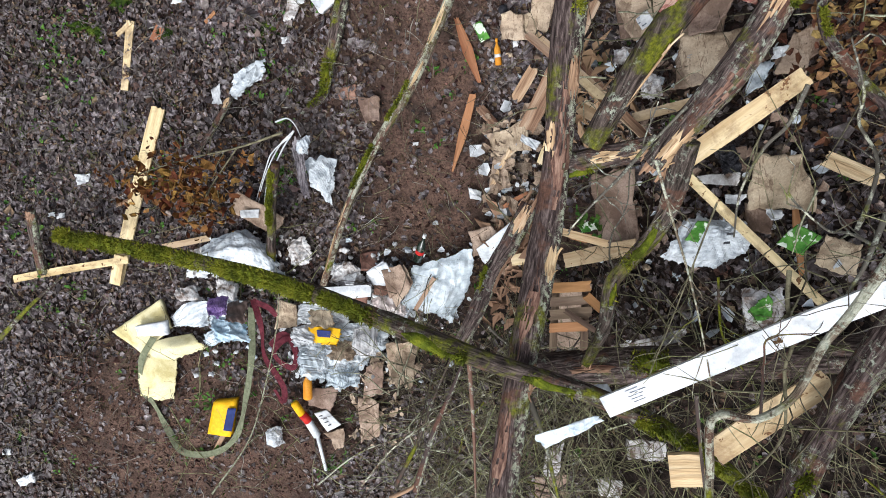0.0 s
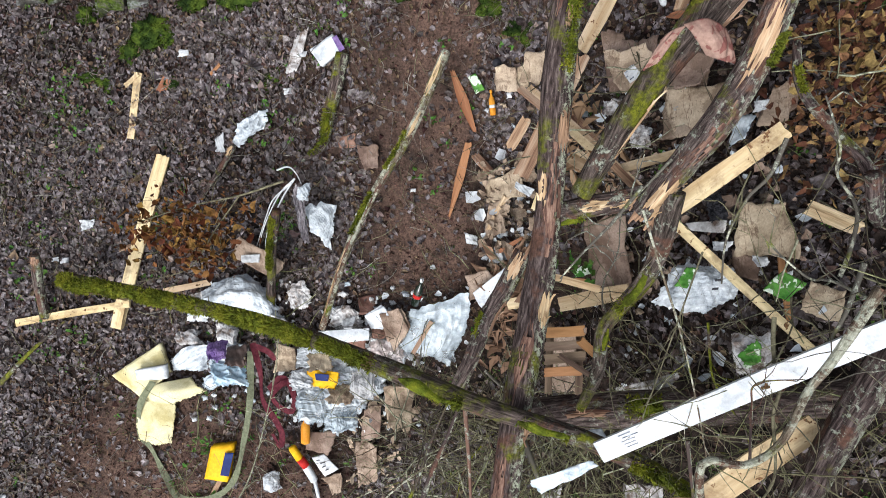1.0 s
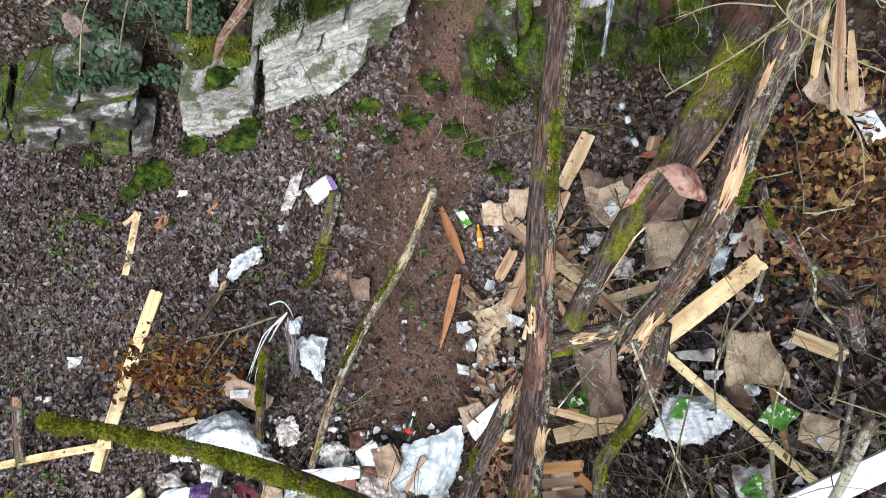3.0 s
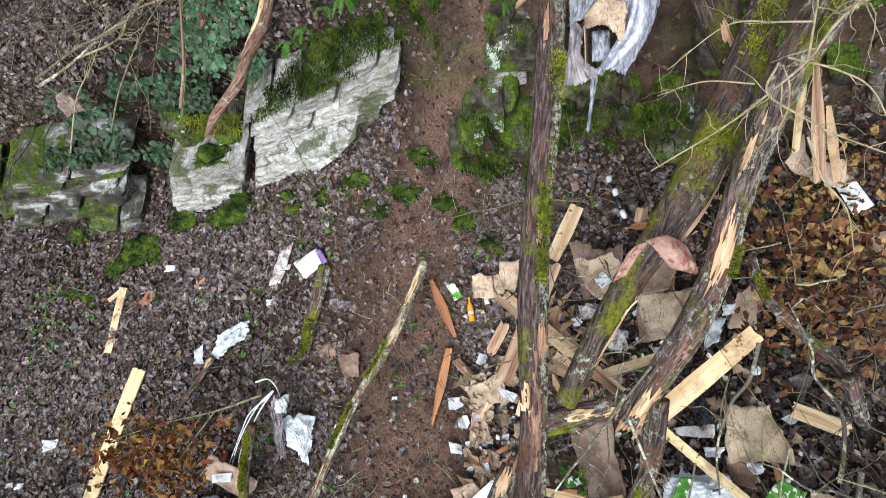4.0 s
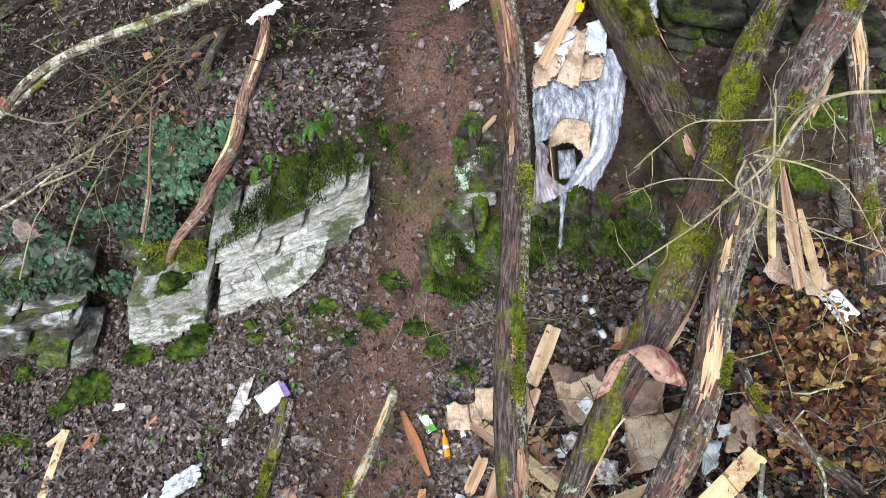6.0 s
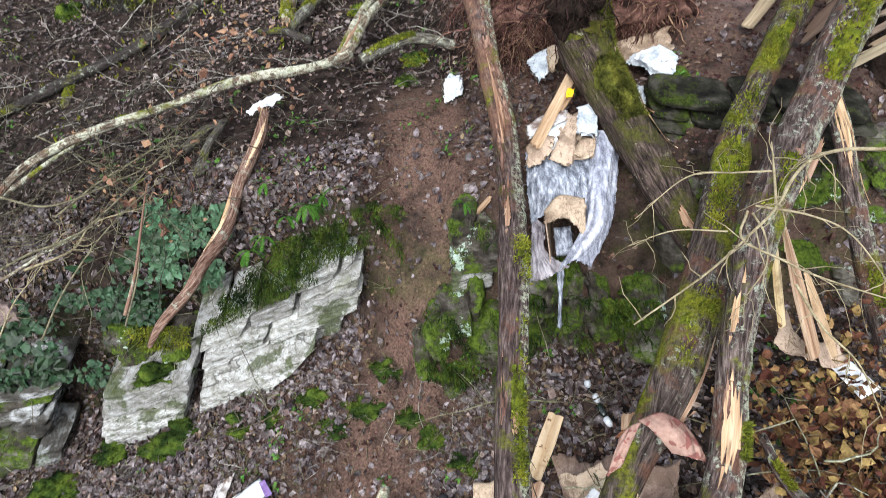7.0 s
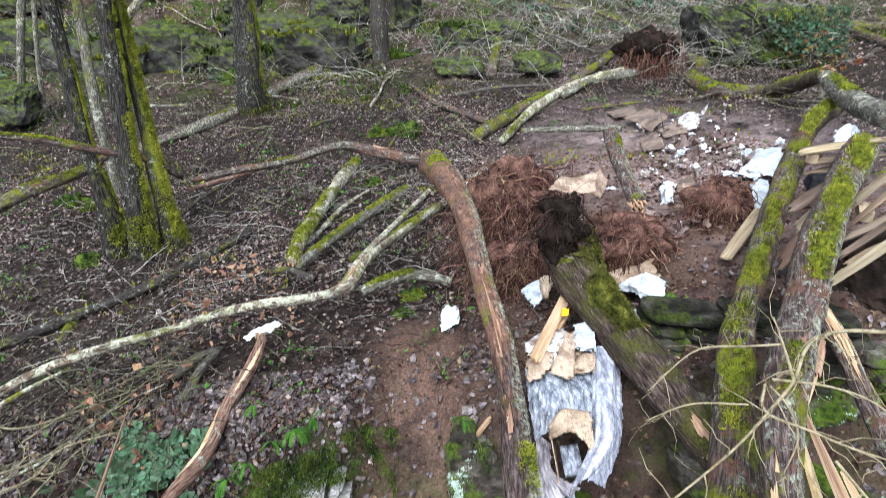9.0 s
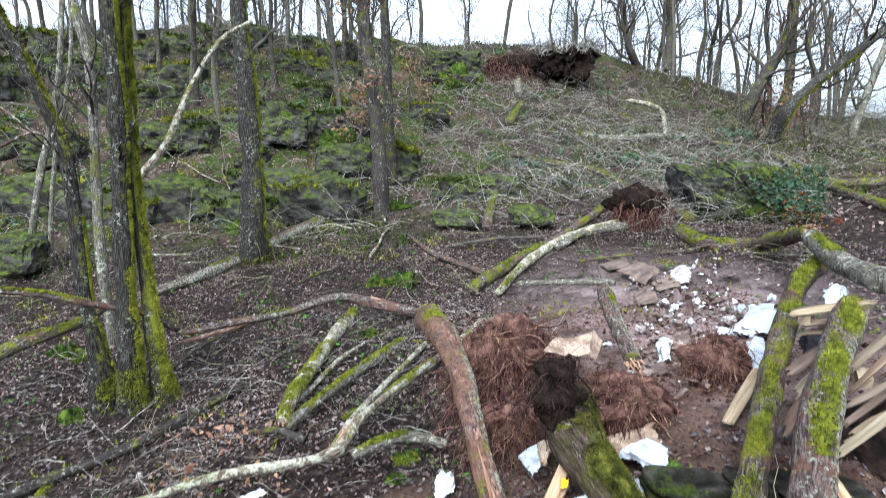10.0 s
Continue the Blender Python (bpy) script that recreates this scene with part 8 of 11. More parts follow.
# pallets and planks on the upper bank, seen under the trunks
stack = thing("pallet_stack", "smashed pallets heaped beside mossy trunks", "pallet")
for k, (a, b, w) in enumerate((
    ((3.80, 5.04, 3.40), (4.30, 4.74, 3.54), 0.1), ((3.86, 5.14, 3.40), (4.36, 4.84, 3.53), 0.09), ((3.87, 5.03, 3.29), (4.30, 4.76, 3.42), 0.09), ((3.90, 5.04, 3.19), (4.14, 4.90, 3.29), 0.08),
    ((3.44, 4.56, 3.00), (3.72, 4.45, 3.30), 0.1), ((3.43, 4.45, 2.87), (3.69, 4.37, 3.19), 0.09), ((3.24, 4.28, 2.61), (3.50, 4.27, 3.02), 0.13), ((3.25, 4.14, 2.59), (3.48, 4.13, 2.92), 0.1),
    ((3.60, 4.10, 3.18), (3.98, 3.94, 3.66), 0.08), ((3.57, 4.03, 3.03), (3.93, 3.87, 3.56), 0.06), ((3.52, 3.96, 2.96), (4.02, 3.72, 3.37), 0.08), ((3.41, 3.87, 2.84), (3.88, 3.69, 3.37), 0.05), ((3.36, 3.76, 2.80), (3.70, 3.60, 3.10), 0.09), ((3.27, 3.70, 2.71), (3.66, 3.58, 3.16), 0.07),
    ((3.72, 3.60, 3.15), (3.98, 4.12, 3.55), 0.08), ((3.62, 4.32, 3.02), (3.98, 4.62, 3.2), 0.09),
)):
    part("slat", board_mesh("slat", a, b, w, 0.02, M["wood_grey" if k % 3 else "wood_old"], 250 + k, 0.12, face=(0.8 * math.sin(2.1 * k), -0.5, 1), warp=0.015, taper=(0.85 - 0.35 * (k % 3 == 0), 0.5 + 0.4 * (k % 2))), stack)
for k, (a, b) in enumerate((((3.86, 5.0, 3.34), (3.98, 5.12, 3.33)), ((4.12, 4.84, 3.42), (4.24, 4.96, 3.41)), ((3.66, 4.0, 3.1), (3.72, 4.12, 3.14)))):
    part("block", board_mesh("block", a, b, 0.1, 0.09, M["wood_old"], 280 + k), stack)
# added near-black lump: its colour gives the deep shade under the pallets
tagged(part("earth_bank", stone_mesh("earth_bank", ((3.5, 4.3, 2.62), (4.3, 3.95, 2.95), (4.2, 3.7, 2.2), (3.45, 3.95, 2.25)), 0.5, M["humus"], 77, (20, 12), 0.08, edge=4.0, bedding=0.2)), "near-black lump standing in for shade below smashed pallets", "earth bank")
bag("blue_bag", "dark blue plastic under the pallets", "plastic bag", ((4.145, 5.442, 3.093), (4.433, 5.311, 3.092), (4.304, 5.196, 2.878), (4.076, 5.320, 2.875)), "black", puff=0.1, seed=270)
bag("blue_bag", "pale bag beside the pallets", "plastic bag", ((4.680, 5.836, 3.431), (4.916, 5.815, 3.448), (4.766, 5.608, 3.298), (4.538, 5.631, 3.298)), "sack", puff=0.1, seed=271)

# ---- root plates ----


def root_plate(label, center, size, seed, n=160, dirt="root", normal=(-0.35, -0.75, 0.45), long=0.5, category="root plate", soil="red_earth", lump=0.28, droop=0.35):
    ob = thing("root_plate", label, category)
    r = np.random.default_rng(seed)
    c, s, nn = np.asarray(center, float), np.asarray(size, float), unit(np.asarray(normal, float))
    u, v = np.meshgrid(np.linspace(0, np.pi, 24), np.linspace(0, 2 * np.pi, 36))
    d = np.stack([np.sin(u) * np.cos(v), np.sin(u) * np.sin(v), np.cos(u)], -1).reshape(-1, 3)
    p = d * s
    p = c + p * (1 + lump * wob(d * 2.2, seed)[:, None] + 0.12 * wob(d * 6, seed + 1)[:, None])
    i = (np.arange(35)[:, None] * 24 + np.arange(23)[None]).ravel()
    part("earth", mesh("earth", p, np.stack([i, i + 1, i + 25, i + 24], 1), M[soil]), ob, "clinging dark earth")
    paths, rad = [], []
    for k in range(n):
        w = unit(r.normal(size=3) + nn * 0.9)
        a = c + w * s * r.uniform(0.7, 1.05)
        steps, q, dirn = [a], a, unit(w + r.normal(0, 0.5, 3))
        for _ in range(9):
            dirn = unit(dirn + r.normal(0, 0.6, 3) + (0, 0, -droop))
            q = q + dirn * long * r.uniform(0.08, 0.2)
            steps.append(q)
        paths.append(spline(steps, 9)[0])
        rad.append((0.0016 + 0.012 * r.random() ** 6) * max(1, long))
    v, f = strands(paths, rad, 3)
    tagged(part("root_tangle", mesh("root_tangle", v, f, M[dirt]), ob, "tangle of thin reddish roots"), kind="stuff")
    return ob


root_plate("upturned root plate with hanging red rootlets", (1.470, 6.352, 2.511), (0.56, 0.42, 0.52), 301, 1500, long=0.7, droop=0.5)
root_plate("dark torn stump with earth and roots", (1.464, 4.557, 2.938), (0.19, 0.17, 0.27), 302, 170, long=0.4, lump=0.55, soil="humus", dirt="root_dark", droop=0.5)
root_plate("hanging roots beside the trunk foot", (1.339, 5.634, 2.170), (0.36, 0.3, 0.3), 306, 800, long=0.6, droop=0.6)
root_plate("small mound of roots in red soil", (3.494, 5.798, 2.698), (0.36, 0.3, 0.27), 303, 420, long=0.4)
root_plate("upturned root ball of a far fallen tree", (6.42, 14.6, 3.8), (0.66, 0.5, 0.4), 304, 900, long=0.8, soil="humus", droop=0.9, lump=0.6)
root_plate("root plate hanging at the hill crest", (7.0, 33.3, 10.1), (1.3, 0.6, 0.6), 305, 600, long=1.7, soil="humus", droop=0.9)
sheet("cardboard_sheet", "pale cardboard lying on a torn stump", "cardboard", ((1.460, 4.904, 3.092), (1.676, 5.206, 3.176), (1.959, 5.203, 3.224), (1.778, 4.824, 3.104)), "card", "cardboard", crumple=0.02, jag=0.04, seed=310)
sheet("cardboard_sheet", "dark cardboard behind a torn stump", "cardboard", ((1.802, 4.924, 3.085), (1.948, 5.199, 3.215), (2.051, 5.196, 3.117), (1.933, 4.943, 3.036)), "card", "cardboard", crumple=0.02, jag=0.04, seed=311)
root_plate("crumbling bank of red earth behind the stump", (2.309, 5.352, 2.470), (0.46, 0.36, 0.26), 307, 900, long=0.4, droop=0.5)
r = np.random.default_rng(77)
for k in range(22):
    u, v = r.uniform(), r.uniform()
    p = np.array((2.850, 5.723, 2.443)) * (1 - u) + np.array((5.581, 10.275, 2.912)) * u + np.array([r.normal(0, 0.35), r.normal(0, 0.2), 0])
    p[2] = ground_at(p[0], p[1]) + 0.02
    s = r.uniform(0.02, 0.065)
    sheet("white_scrap", "white paper and film scraps on red soil", "litter", [p + np.array(w) * s for w in ((-1, -0.5, 0), (1, -0.6, 0.2), (0.8, 0.6, 0.4), (-0.9, 0.5, 0.1))], ("paper", "soiled", "white", "card")[k % 4], group="white litter", crumple=0.02, jag=0.2, seed=400 + k, n=6)
for k, q in enumerate((((4.246, 10.558, 2.867), (4.653, 10.547, 3.068), (4.695, 9.759, 3.028), (4.356, 9.589, 2.807)), ((4.309, 11.615, 2.829), (4.866, 11.730, 2.939), (4.596, 10.653, 2.970), (4.326, 11.191, 2.785)), ((4.493, 9.682, 2.835), (4.878, 9.578, 2.941), (4.698, 9.012, 2.880), (4.408, 9.169, 2.783)), ((4.045, 9.291, 2.730), (4.220, 9.066, 2.879), (4.116, 8.527, 2.795), (3.762, 8.397, 2.704)), ((3.545, 7.017, 2.624), (3.794, 7.012, 2.690), (3.665, 6.614, 2.649), (3.421, 6.673, 2.571)), ((2.970, 6.341, 2.499), (3.189, 6.324, 2.563), (3.104, 6.003, 2.540), (2.859, 5.939, 2.495)))):
    sheet("cardboard_sheet", "soaked dark cardboard on the muddy clearing", "cardboard", q, "soaked", "cardboard", crumple=0.03, thick=0.01, jag=0.08, seed=320 + k)
bag("plastic_sack", "pale blue and white plastic in the clearing", "sack", ((5.088, 10.226, 2.928), (5.455, 10.345, 3.004), (4.951, 9.149, 2.922), (4.727, 9.258, 2.861)), "soiled", "plastic sacks", puff=0.04, wrinkle=0.03, seed=330)
bag("plastic_sack", "white torn sack by the red soil", "sack", ((3.355, 6.913, 2.587), (3.488, 6.900, 2.657), (3.255, 6.257, 2.581), (3.124, 6.321, 2.533)), "sack", "plastic sacks", puff=0.08, wrinkle=0.03, seed=331)
r = np.random.default_rng(88)
for k, c in enumerate(((4.423, 7.176, 2.771), (4.724, 7.416, 2.852), (4.794, 7.231, 2.888), (4.343, 6.646, 2.761), (4.590, 6.743, 2.831), (4.134, 6.747, 2.710), (4.176, 6.170, 2.726), (3.916, 5.871, 2.694), (5.144, 7.416, 2.982), (3.958, 7.239, 2.700), (4.177, 8.119, 2.721), (4.898, 9.547, 2.889), (3.431, 6.750, 2.596))):
    a, s = r.uniform(0, 6.28), r.uniform(0.04, 0.1)
    quad = [np.array(c) + s * np.array([math.cos(a + w) * 1.3, math.sin(a + w), 0.1 * r.normal()]) for w in (0, 1.6, 3.1, 4.7)]
    bag("plastic_bag", "crumpled pale plastic bag beside mossy trunks", "plastic bag", quad, ("soiled", "sack", "pale_blue")[k % 3], "plastic sacks", puff=0.05, wrinkle=0.035, seed=340 + k, n=16)
sheet("plastic_scrap", "faded pink plastic scrap on the bank", "plastic", ((-3.702, 4.570, 1.418), (-3.566, 4.757, 1.404), (-3.510, 4.699, 1.374), (-3.641, 4.517, 1.390)), "pink", crumple=0.02, jag=0.08, seed=351)
bag("plastic_scrap", "crumpled faded pink plastic beside the ledge", "plastic", ((-3.282, 3.518, 1.052), (-3.170, 3.575, 1.040), (-3.063, 3.395, 1.030), (-3.193, 3.327, 1.032)), "stone_pink", puff=0.08, wrinkle=0.04, seed=360, n=16)

# ---- logs further up the slope ----
log("fallen_tree", "mossy log with a sawn end lying up the slope", [(1.718, 11.078, 2.507), (2.679, 12.428, 2.730), (4.365, 14.113, 3.186), (7.093, 17.646, 3.961)], [0.13, 0.12, 0.11, 0.1], "bark_mossy", 41, mossy=[(0.0, 0.35, 0.0, 1.0), (0.7, 0.98, 0.0, 1.0)], fuzz=250)
log("fallen_tree", "pale barkless log leading to a far root ball", [(2.094, 10.453, 2.559), (2.690, 11.820, 2.664), (3.279, 12.701, 2.860), (4.291, 13.862, 3.120), (5.792, 14.568, 3.388)], [0.07, 0.085, 0.1, 0.11, 0.12], "bark_pale", 42, mossy=[(0.0, 0.3, 0.5, 0.7)], fuzz=150)
log("fallen_tree", "second grey stem beside the pale log", [(3.900, 13.179, 2.999), (4.933, 14.187, 3.240), (5.893, 14.181, 3.366)], [0.08, 0.09, 0.1], "bark_grey", 43)
log("mossy_branch", "arched branch green with moss", [(4.981, 23.266, 5.289), (5.961, 22.440, 4.987), (7.431, 21.154, 4.662), (7.646, 18.613, 4.147)], [0.07, 0.1, 0.11, 0.1], "bark_mossy", 44, mossy=[(0.1, 0.98, 0.0, 1.2)], fuzz=200)
log("fallen_tree", "dark fallen pole among leaf litter", [(-2.719, 8.876, 2.370), (-2.063, 9.125, 2.459), (-1.475, 9.572, 2.461), (-0.738, 10.221, 2.564), (-0.279, 10.466, 2.464), (0.750, 10.186, 2.268)], [0.04, 0.055, 0.065, 0.07, 0.09, 0.09], "bark", 45, mossy=[(0.12, 0.4, 0.0, 0.8)], scars=[(0.76, 0.84, 0.0, 0.7)], fuzz=300)
log("fallen_branch", "thin broken pole beside a dark log", [(-2.754, 8.765, 2.269), (-2.206, 9.025, 2.360), (-1.633, 9.486, 2.449)], [0.03, 0.035, 0.035], "bark_red", 46)
log("fallen_tree", "dark log lying below the trees", [(-4.902, 12.889, 2.078), (-4.102, 13.603, 2.309), (-3.333, 15.004, 2.538), (-2.562, 16.485, 2.865), (-1.534, 18.230, 3.269)], [0.12, 0.13, 0.14, 0.16, 0.17], "bark", 47, mossy=[(0.28, 0.5, 0.0, 0.8), (0.85, 0.99, 0.0, 1.2)], fuzz=200)
log("mossy_log", "mossy log at the edge of the trees", [(-5.464, 8.501, 2.038), (-4.994, 8.988, 2.253), (-4.530, 9.665, 2.369), (-4.403, 10.273, 2.469)], [0.1, 0.1, 0.085, 0.06], "bark_mossy", 48, mossy=[(0.3, 0.85, 0.0, 1.2)], fuzz=400)
log("fallen_branch", "long mossy branch leaning past the tree trunks", [(-4.927, 7.791, 3.258), (-4.169, 7.807, 3.184), (-3.645, 7.938, 3.033), (-3.254, 8.134, 2.894), (-3.005, 8.250, 2.801), (-2.711, 8.488, 2.519)], [0.035, 0.042, 0.048, 0.05, 0.05, 0.05], "bark_mossy", 49, mossy=[(0.0, 0.55, 0.0, 1.0), (0.8, 0.99, 0.0, 1.0)], fuzz=400)
log("fallen_branch", "dark crooked branch on the bench", [(0.751, 15.629, 3.067), (1.174, 14.099, 2.827), (1.592, 13.179, 2.731), (2.211, 11.911, 2.612)], [0.03, 0.06, 0.06, 0.06], "bark", 50)
log("fallen_branch", "grey straight branch across the litter", [(2.289, 9.849, 2.825), (2.962, 9.387, 2.915), (3.599, 8.927, 2.986)], [0.04, 0.05, 0.05], "bark_grey", 51)
log("broken_log", "short log with a freshly torn end on red soil", [(2.864, 7.405, 3.184), (2.688, 6.593, 3.027), (2.580, 5.709, 2.760)], [0.085, 0.095, 0.09], "bark", 52, ends=[(-1, 0.2, 18)], mossy=[(0.1, 0.4, -0.5, 0.6)], fuzz=300)
log("fallen_tree", "mossy log with a pale sawn end by the bank", [(6.728, 13.304, 3.334), (6.783, 12.149, 3.161), (7.511, 11.534, 3.225), (6.013, 7.980, 3.818)], [0.16, 0.16, 0.14, 0.11], "bark_mossy", 53, mossy=[(0.0, 0.3, 0.0, 1.1), (0.45, 0.98, 0.0, 0.9)], fuzz=300, ends=[(-1, 0.35, 22)])
log("fallen_tree", "mossy stem falling towards the trunks", [(5.742, 7.599, 3.798), (5.421, 6.808, 3.693), (5.140, 6.120, 3.638), (4.796, 5.243, 3.636)], [0.11, 0.12, 0.13, 0.13], "bark_grey", 54, mossy=[(0.1, 0.5, 0.0, 0.8)], fuzz=300)
log("sawn_log", "short log with a round sawn face", [(7.420, 14.107, 3.521), (7.443, 14.796, 3.609)], [0.16, 0.17], "bark_mossy", 55, mossy=[(0.3, 0.98, 0.0, 1.0)], fuzz=150, category="log")
log("fallen_tree", "long mossy log over the ivy bank", [(12.735, 23.490, 5.752), (14.391, 22.575, 5.425), (13.458, 19.032, 4.702), (12.543, 16.234, 4.310), (14.507, 15.591, 4.427)], [0.08, 0.11, 0.13, 0.14, 0.14], "bark_mossy", 56, mossy=[(0.3, 0.98, 0.0, 1.1)], fuzz=120)
log("fallen_tree", "lower mossy log on the wooded bank", [(12.360, 16.097, 4.267), (11.827, 14.268, 4.007), (11.596, 12.471, 3.741)], [0.1, 0.11, 0.12], "bark_mossy", 57, mossy=[(0.05, 0.98, 0.0, 1.1)], fuzz=120)
log("dead_branch", "bleached dead wood on the upper slope", [(8.343, 25.454, 6.137), (9.661, 24.978, 5.937), (11.265, 24.826, 6.029), (12.688, 24.544, 5.977)], [0.1, 0.16, 0.14, 0.1], "bark_grey", 58)
log("dead_branch", "forked bleached branch on the upper slope", [(12.548, 31.035, 8.145), (13.428, 30.462, 7.874), (13.959, 30.181, 7.470), (11.584, 24.589, 6.064)], [0.1, 0.12, 0.12, 0.08], "bark_pale", 59)
log("snag", "rotten mossy stub standing on the bench", [(2.786, 15.705, 3.229), (3.162, 17.354, 3.589), (4.030, 20.589, 4.364)], [0.14, 0.13, 0.1], "bark_mossy", 60, mossy=[(0.1, 0.9, 0.0, 1.0)], fuzz=150, category="stem", ends=[(-1, 0.3, 10)])
log("snag", "broken stem below the hill crest", [(6.871, 30.720, 8.319), (7.855, 36.219, 10.949)], [0.2, 0.16], "bark_grey", 61, category="stem")
log("snag", "mossy broken stub high on the slope", [(5.688, 27.319, 6.710), (6.676, 29.318, 7.717)], [0.2, 0.14], "bark_mossy", 62, mossy=[(0.1, 0.95, 0.0, 1.2)], fuzz=100, category="stem")
for k, (a, b) in enumerate((((4.433, 20.599, 4.363), (5.635, 16.321, 3.715)), ((7.469, 27.878, 6.962), (8.347, 20.908, 4.701)), ((6.447, 21.222, 4.701), (5.941, 17.753, 3.879)), ((1.720, 14.300, 2.927), (3.805, 14.039, 3.133)), ((10.530, 28.426, 7.286), (10.643, 26.290, 6.506)), ((-0.758, 6.185, 1.873), (-1.327, 6.445, 1.878)), ((-1.811, 4.636, 1.356), (-1.557, 5.098, 1.658)), ((-1.925, 4.942, 1.499), (-1.540, 5.189, 1.618)))):
    log("fallen_branch", "thin dead branch fallen on the slope", [a, tuple((np.array(a) + np.array(b)) / 2 + (0, 0, 0.06)), b], [0.05, 0.045, 0.035], "bark_far", 70 + k, ring=8)

# ---- mossy rocks and banks on the hillside ----
outcrop = thing("rock_outcrop", "dark mossy rock outcrops along the wooded hillside", "rock")
for k, (q, deep, rough) in enumerate((
    (((-2.245, 22.028, 5.431), (-0.118, 21.820, 5.566), (-0.168, 21.375, 4.414), (-2.150, 21.579, 4.357)), 2.0, 0.28),
    (((-4.549, 23.955, 6.453), (-2.502, 24.010, 6.679), (-2.484, 23.553, 5.481), (-4.461, 23.518, 5.473)), 2.0, 0.3),
    (((-6.748, 20.081, 4.091), (-4.271, 19.577, 3.841), (-4.212, 19.184, 3.181), (-6.568, 19.653, 3.248)), 1.2, 0.25),
    (((7.6, 14.5, 4.5), (8.4, 14.1, 4.6), (8.4, 13.7, 3.5), (7.65, 14.2, 3.5)), 2.0, 0.2),
    (((8.4, 14.15, 4.66), (9.6, 13.3, 4.6), (9.6, 13.0, 3.55), (8.35, 13.75, 3.5)), 2.0, 0.2),
    (((8.2, 32.4, 10.8), (11.2, 31.8, 10.95), (10.7, 31.7, 9.2), (8.3, 32.2, 9.6)), 2.2, 0.9),
    (((2.186, 32.063, 10.617), (5.326, 32.137, 10.634), (5.115, 31.635, 8.900), (2.144, 31.539, 8.848)), 2.5, 0.4),
    (((1.352, 16.329, 3.544), (2.640, 15.905, 3.535), (2.588, 15.564, 3.200), (1.353, 15.978, 3.173)), 1.0, 0.2),
    (((3.388, 15.581, 3.625), (4.434, 15.106, 3.608), (4.346, 14.771, 3.299), (3.392, 15.231, 3.266)), 1.0, 0.2),
    (((-9.065, 15.218, 3.141), (-7.869, 14.909, 3.032), (-7.776, 14.505, 2.316), (-8.888, 14.788, 2.287)), 1.2, 0.25),
    (((-9.015, 24.016, 6.423), (-6.865, 23.694, 6.014), (-6.784, 23.278, 5.197), (-8.908, 23.571, 5.399)), 2.0, 0.35),
    (((-2.269, 25.328, 6.791), (-0.967, 25.769, 6.839), (-0.962, 25.391, 6.257), (-2.227, 24.943, 6.178)), 1.5, 0.3),
    (((-12.399, 22.864, 5.650), (-10.611, 22.975, 5.855), (-10.478, 22.511, 4.696), (-12.236, 22.424, 4.696)), 2.0, 0.35),
)):
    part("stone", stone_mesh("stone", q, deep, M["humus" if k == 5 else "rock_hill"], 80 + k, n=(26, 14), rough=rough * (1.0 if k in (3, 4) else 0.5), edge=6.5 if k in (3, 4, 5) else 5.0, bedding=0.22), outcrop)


r = np.random.default_rng(123)
for k in range(64):
    x, y = r.uniform(-22, 4), r.uniform(18, 36)
    z = float(ground_at(x, y))
    s, h = r.uniform(0.5, 1.6), r.uniform(0.5, 1.2)
    t = r.normal(0, 0.16, 8)
    q = [(x - s + t[0], y + t[4], z + h + t[1]), (x + s + t[2], y + t[5], z + h + t[3]), (x + s, y - 0.3 + t[6], z - 0.3), (x - s, y - 0.3 + t[7], z - 0.4)]
    rock = tagged(part("boulder", stone_mesh("boulder", q, r.uniform(1.2, 2.4), M["rock_hill"], 900 + k, (18, 11), 0.13, edge=4.0, bedding=0.3)), "dark boulder with bright moss on its top", "boulder", "mossy boulders")
    n = 420
    u = r.random(n)[:, None]
    top = np.array(q[0]) * (1 - u) + np.array(q[1]) * u + r.normal(0, 1, (n, 3)) * (0.05, 0.1, 0.05) + (0, 0.12, -0.1)
    cap = blades("moss_cap", top[wob(top * 1.6, k) > -0.1], np.array([0, -0.5, 0.6]), M["moss_tuft" if k % 2 else "moss_dark"], 0.14, r, 0.5)
    tagged(part("moss_cap", cap, rock, "green moss along the top edge"), kind="stuff")


def cushion(label, center, size, seed, n=1500):
    ob = thing("moss_cushion", label, "moss", "moss cushions")
    c, s = np.asarray(center, float), np.asarray(size, float)
    u, v = np.meshgrid(np.linspace(0, np.pi * 0.6, 10), np.linspace(0, 2 * np.pi, 20))
    d = np.stack([np.sin(u) * np.cos(v), np.sin(u) * np.sin(v), np.cos(u)], -1).reshape(-1, 3)
    lump = (1 + 0.75 * wob(d * 3, seed))[:, None]
    i = (np.arange(19)[:, None] * 10 + np.arange(9)[None]).ravel()
    green = "moss_dark"
    body = part("body", mesh("body", c + d * s * lump, np.stack([i, i + 1, i + 11, i + 10], 1), M[green]), ob)
    r = np.random.default_rng(seed)
    d = unit(r.normal(size=(n, 3)) * (1, 1, 0.8) + (0, 0, 0.4))
    d[:, 2] = np.abs(d[:, 2]) * 1.0 - 0.1
    tagged(part("moss_fuzz", blades("moss_fuzz", c + d * s * (1 + 0.75 * wob(d * 3, seed))[:, None], d, M["moss_tuft" if c[1] > 5 and seed % 2 else "moss_dark"], 0.12 * s.mean() + 0.01, r), body), kind="stuff")


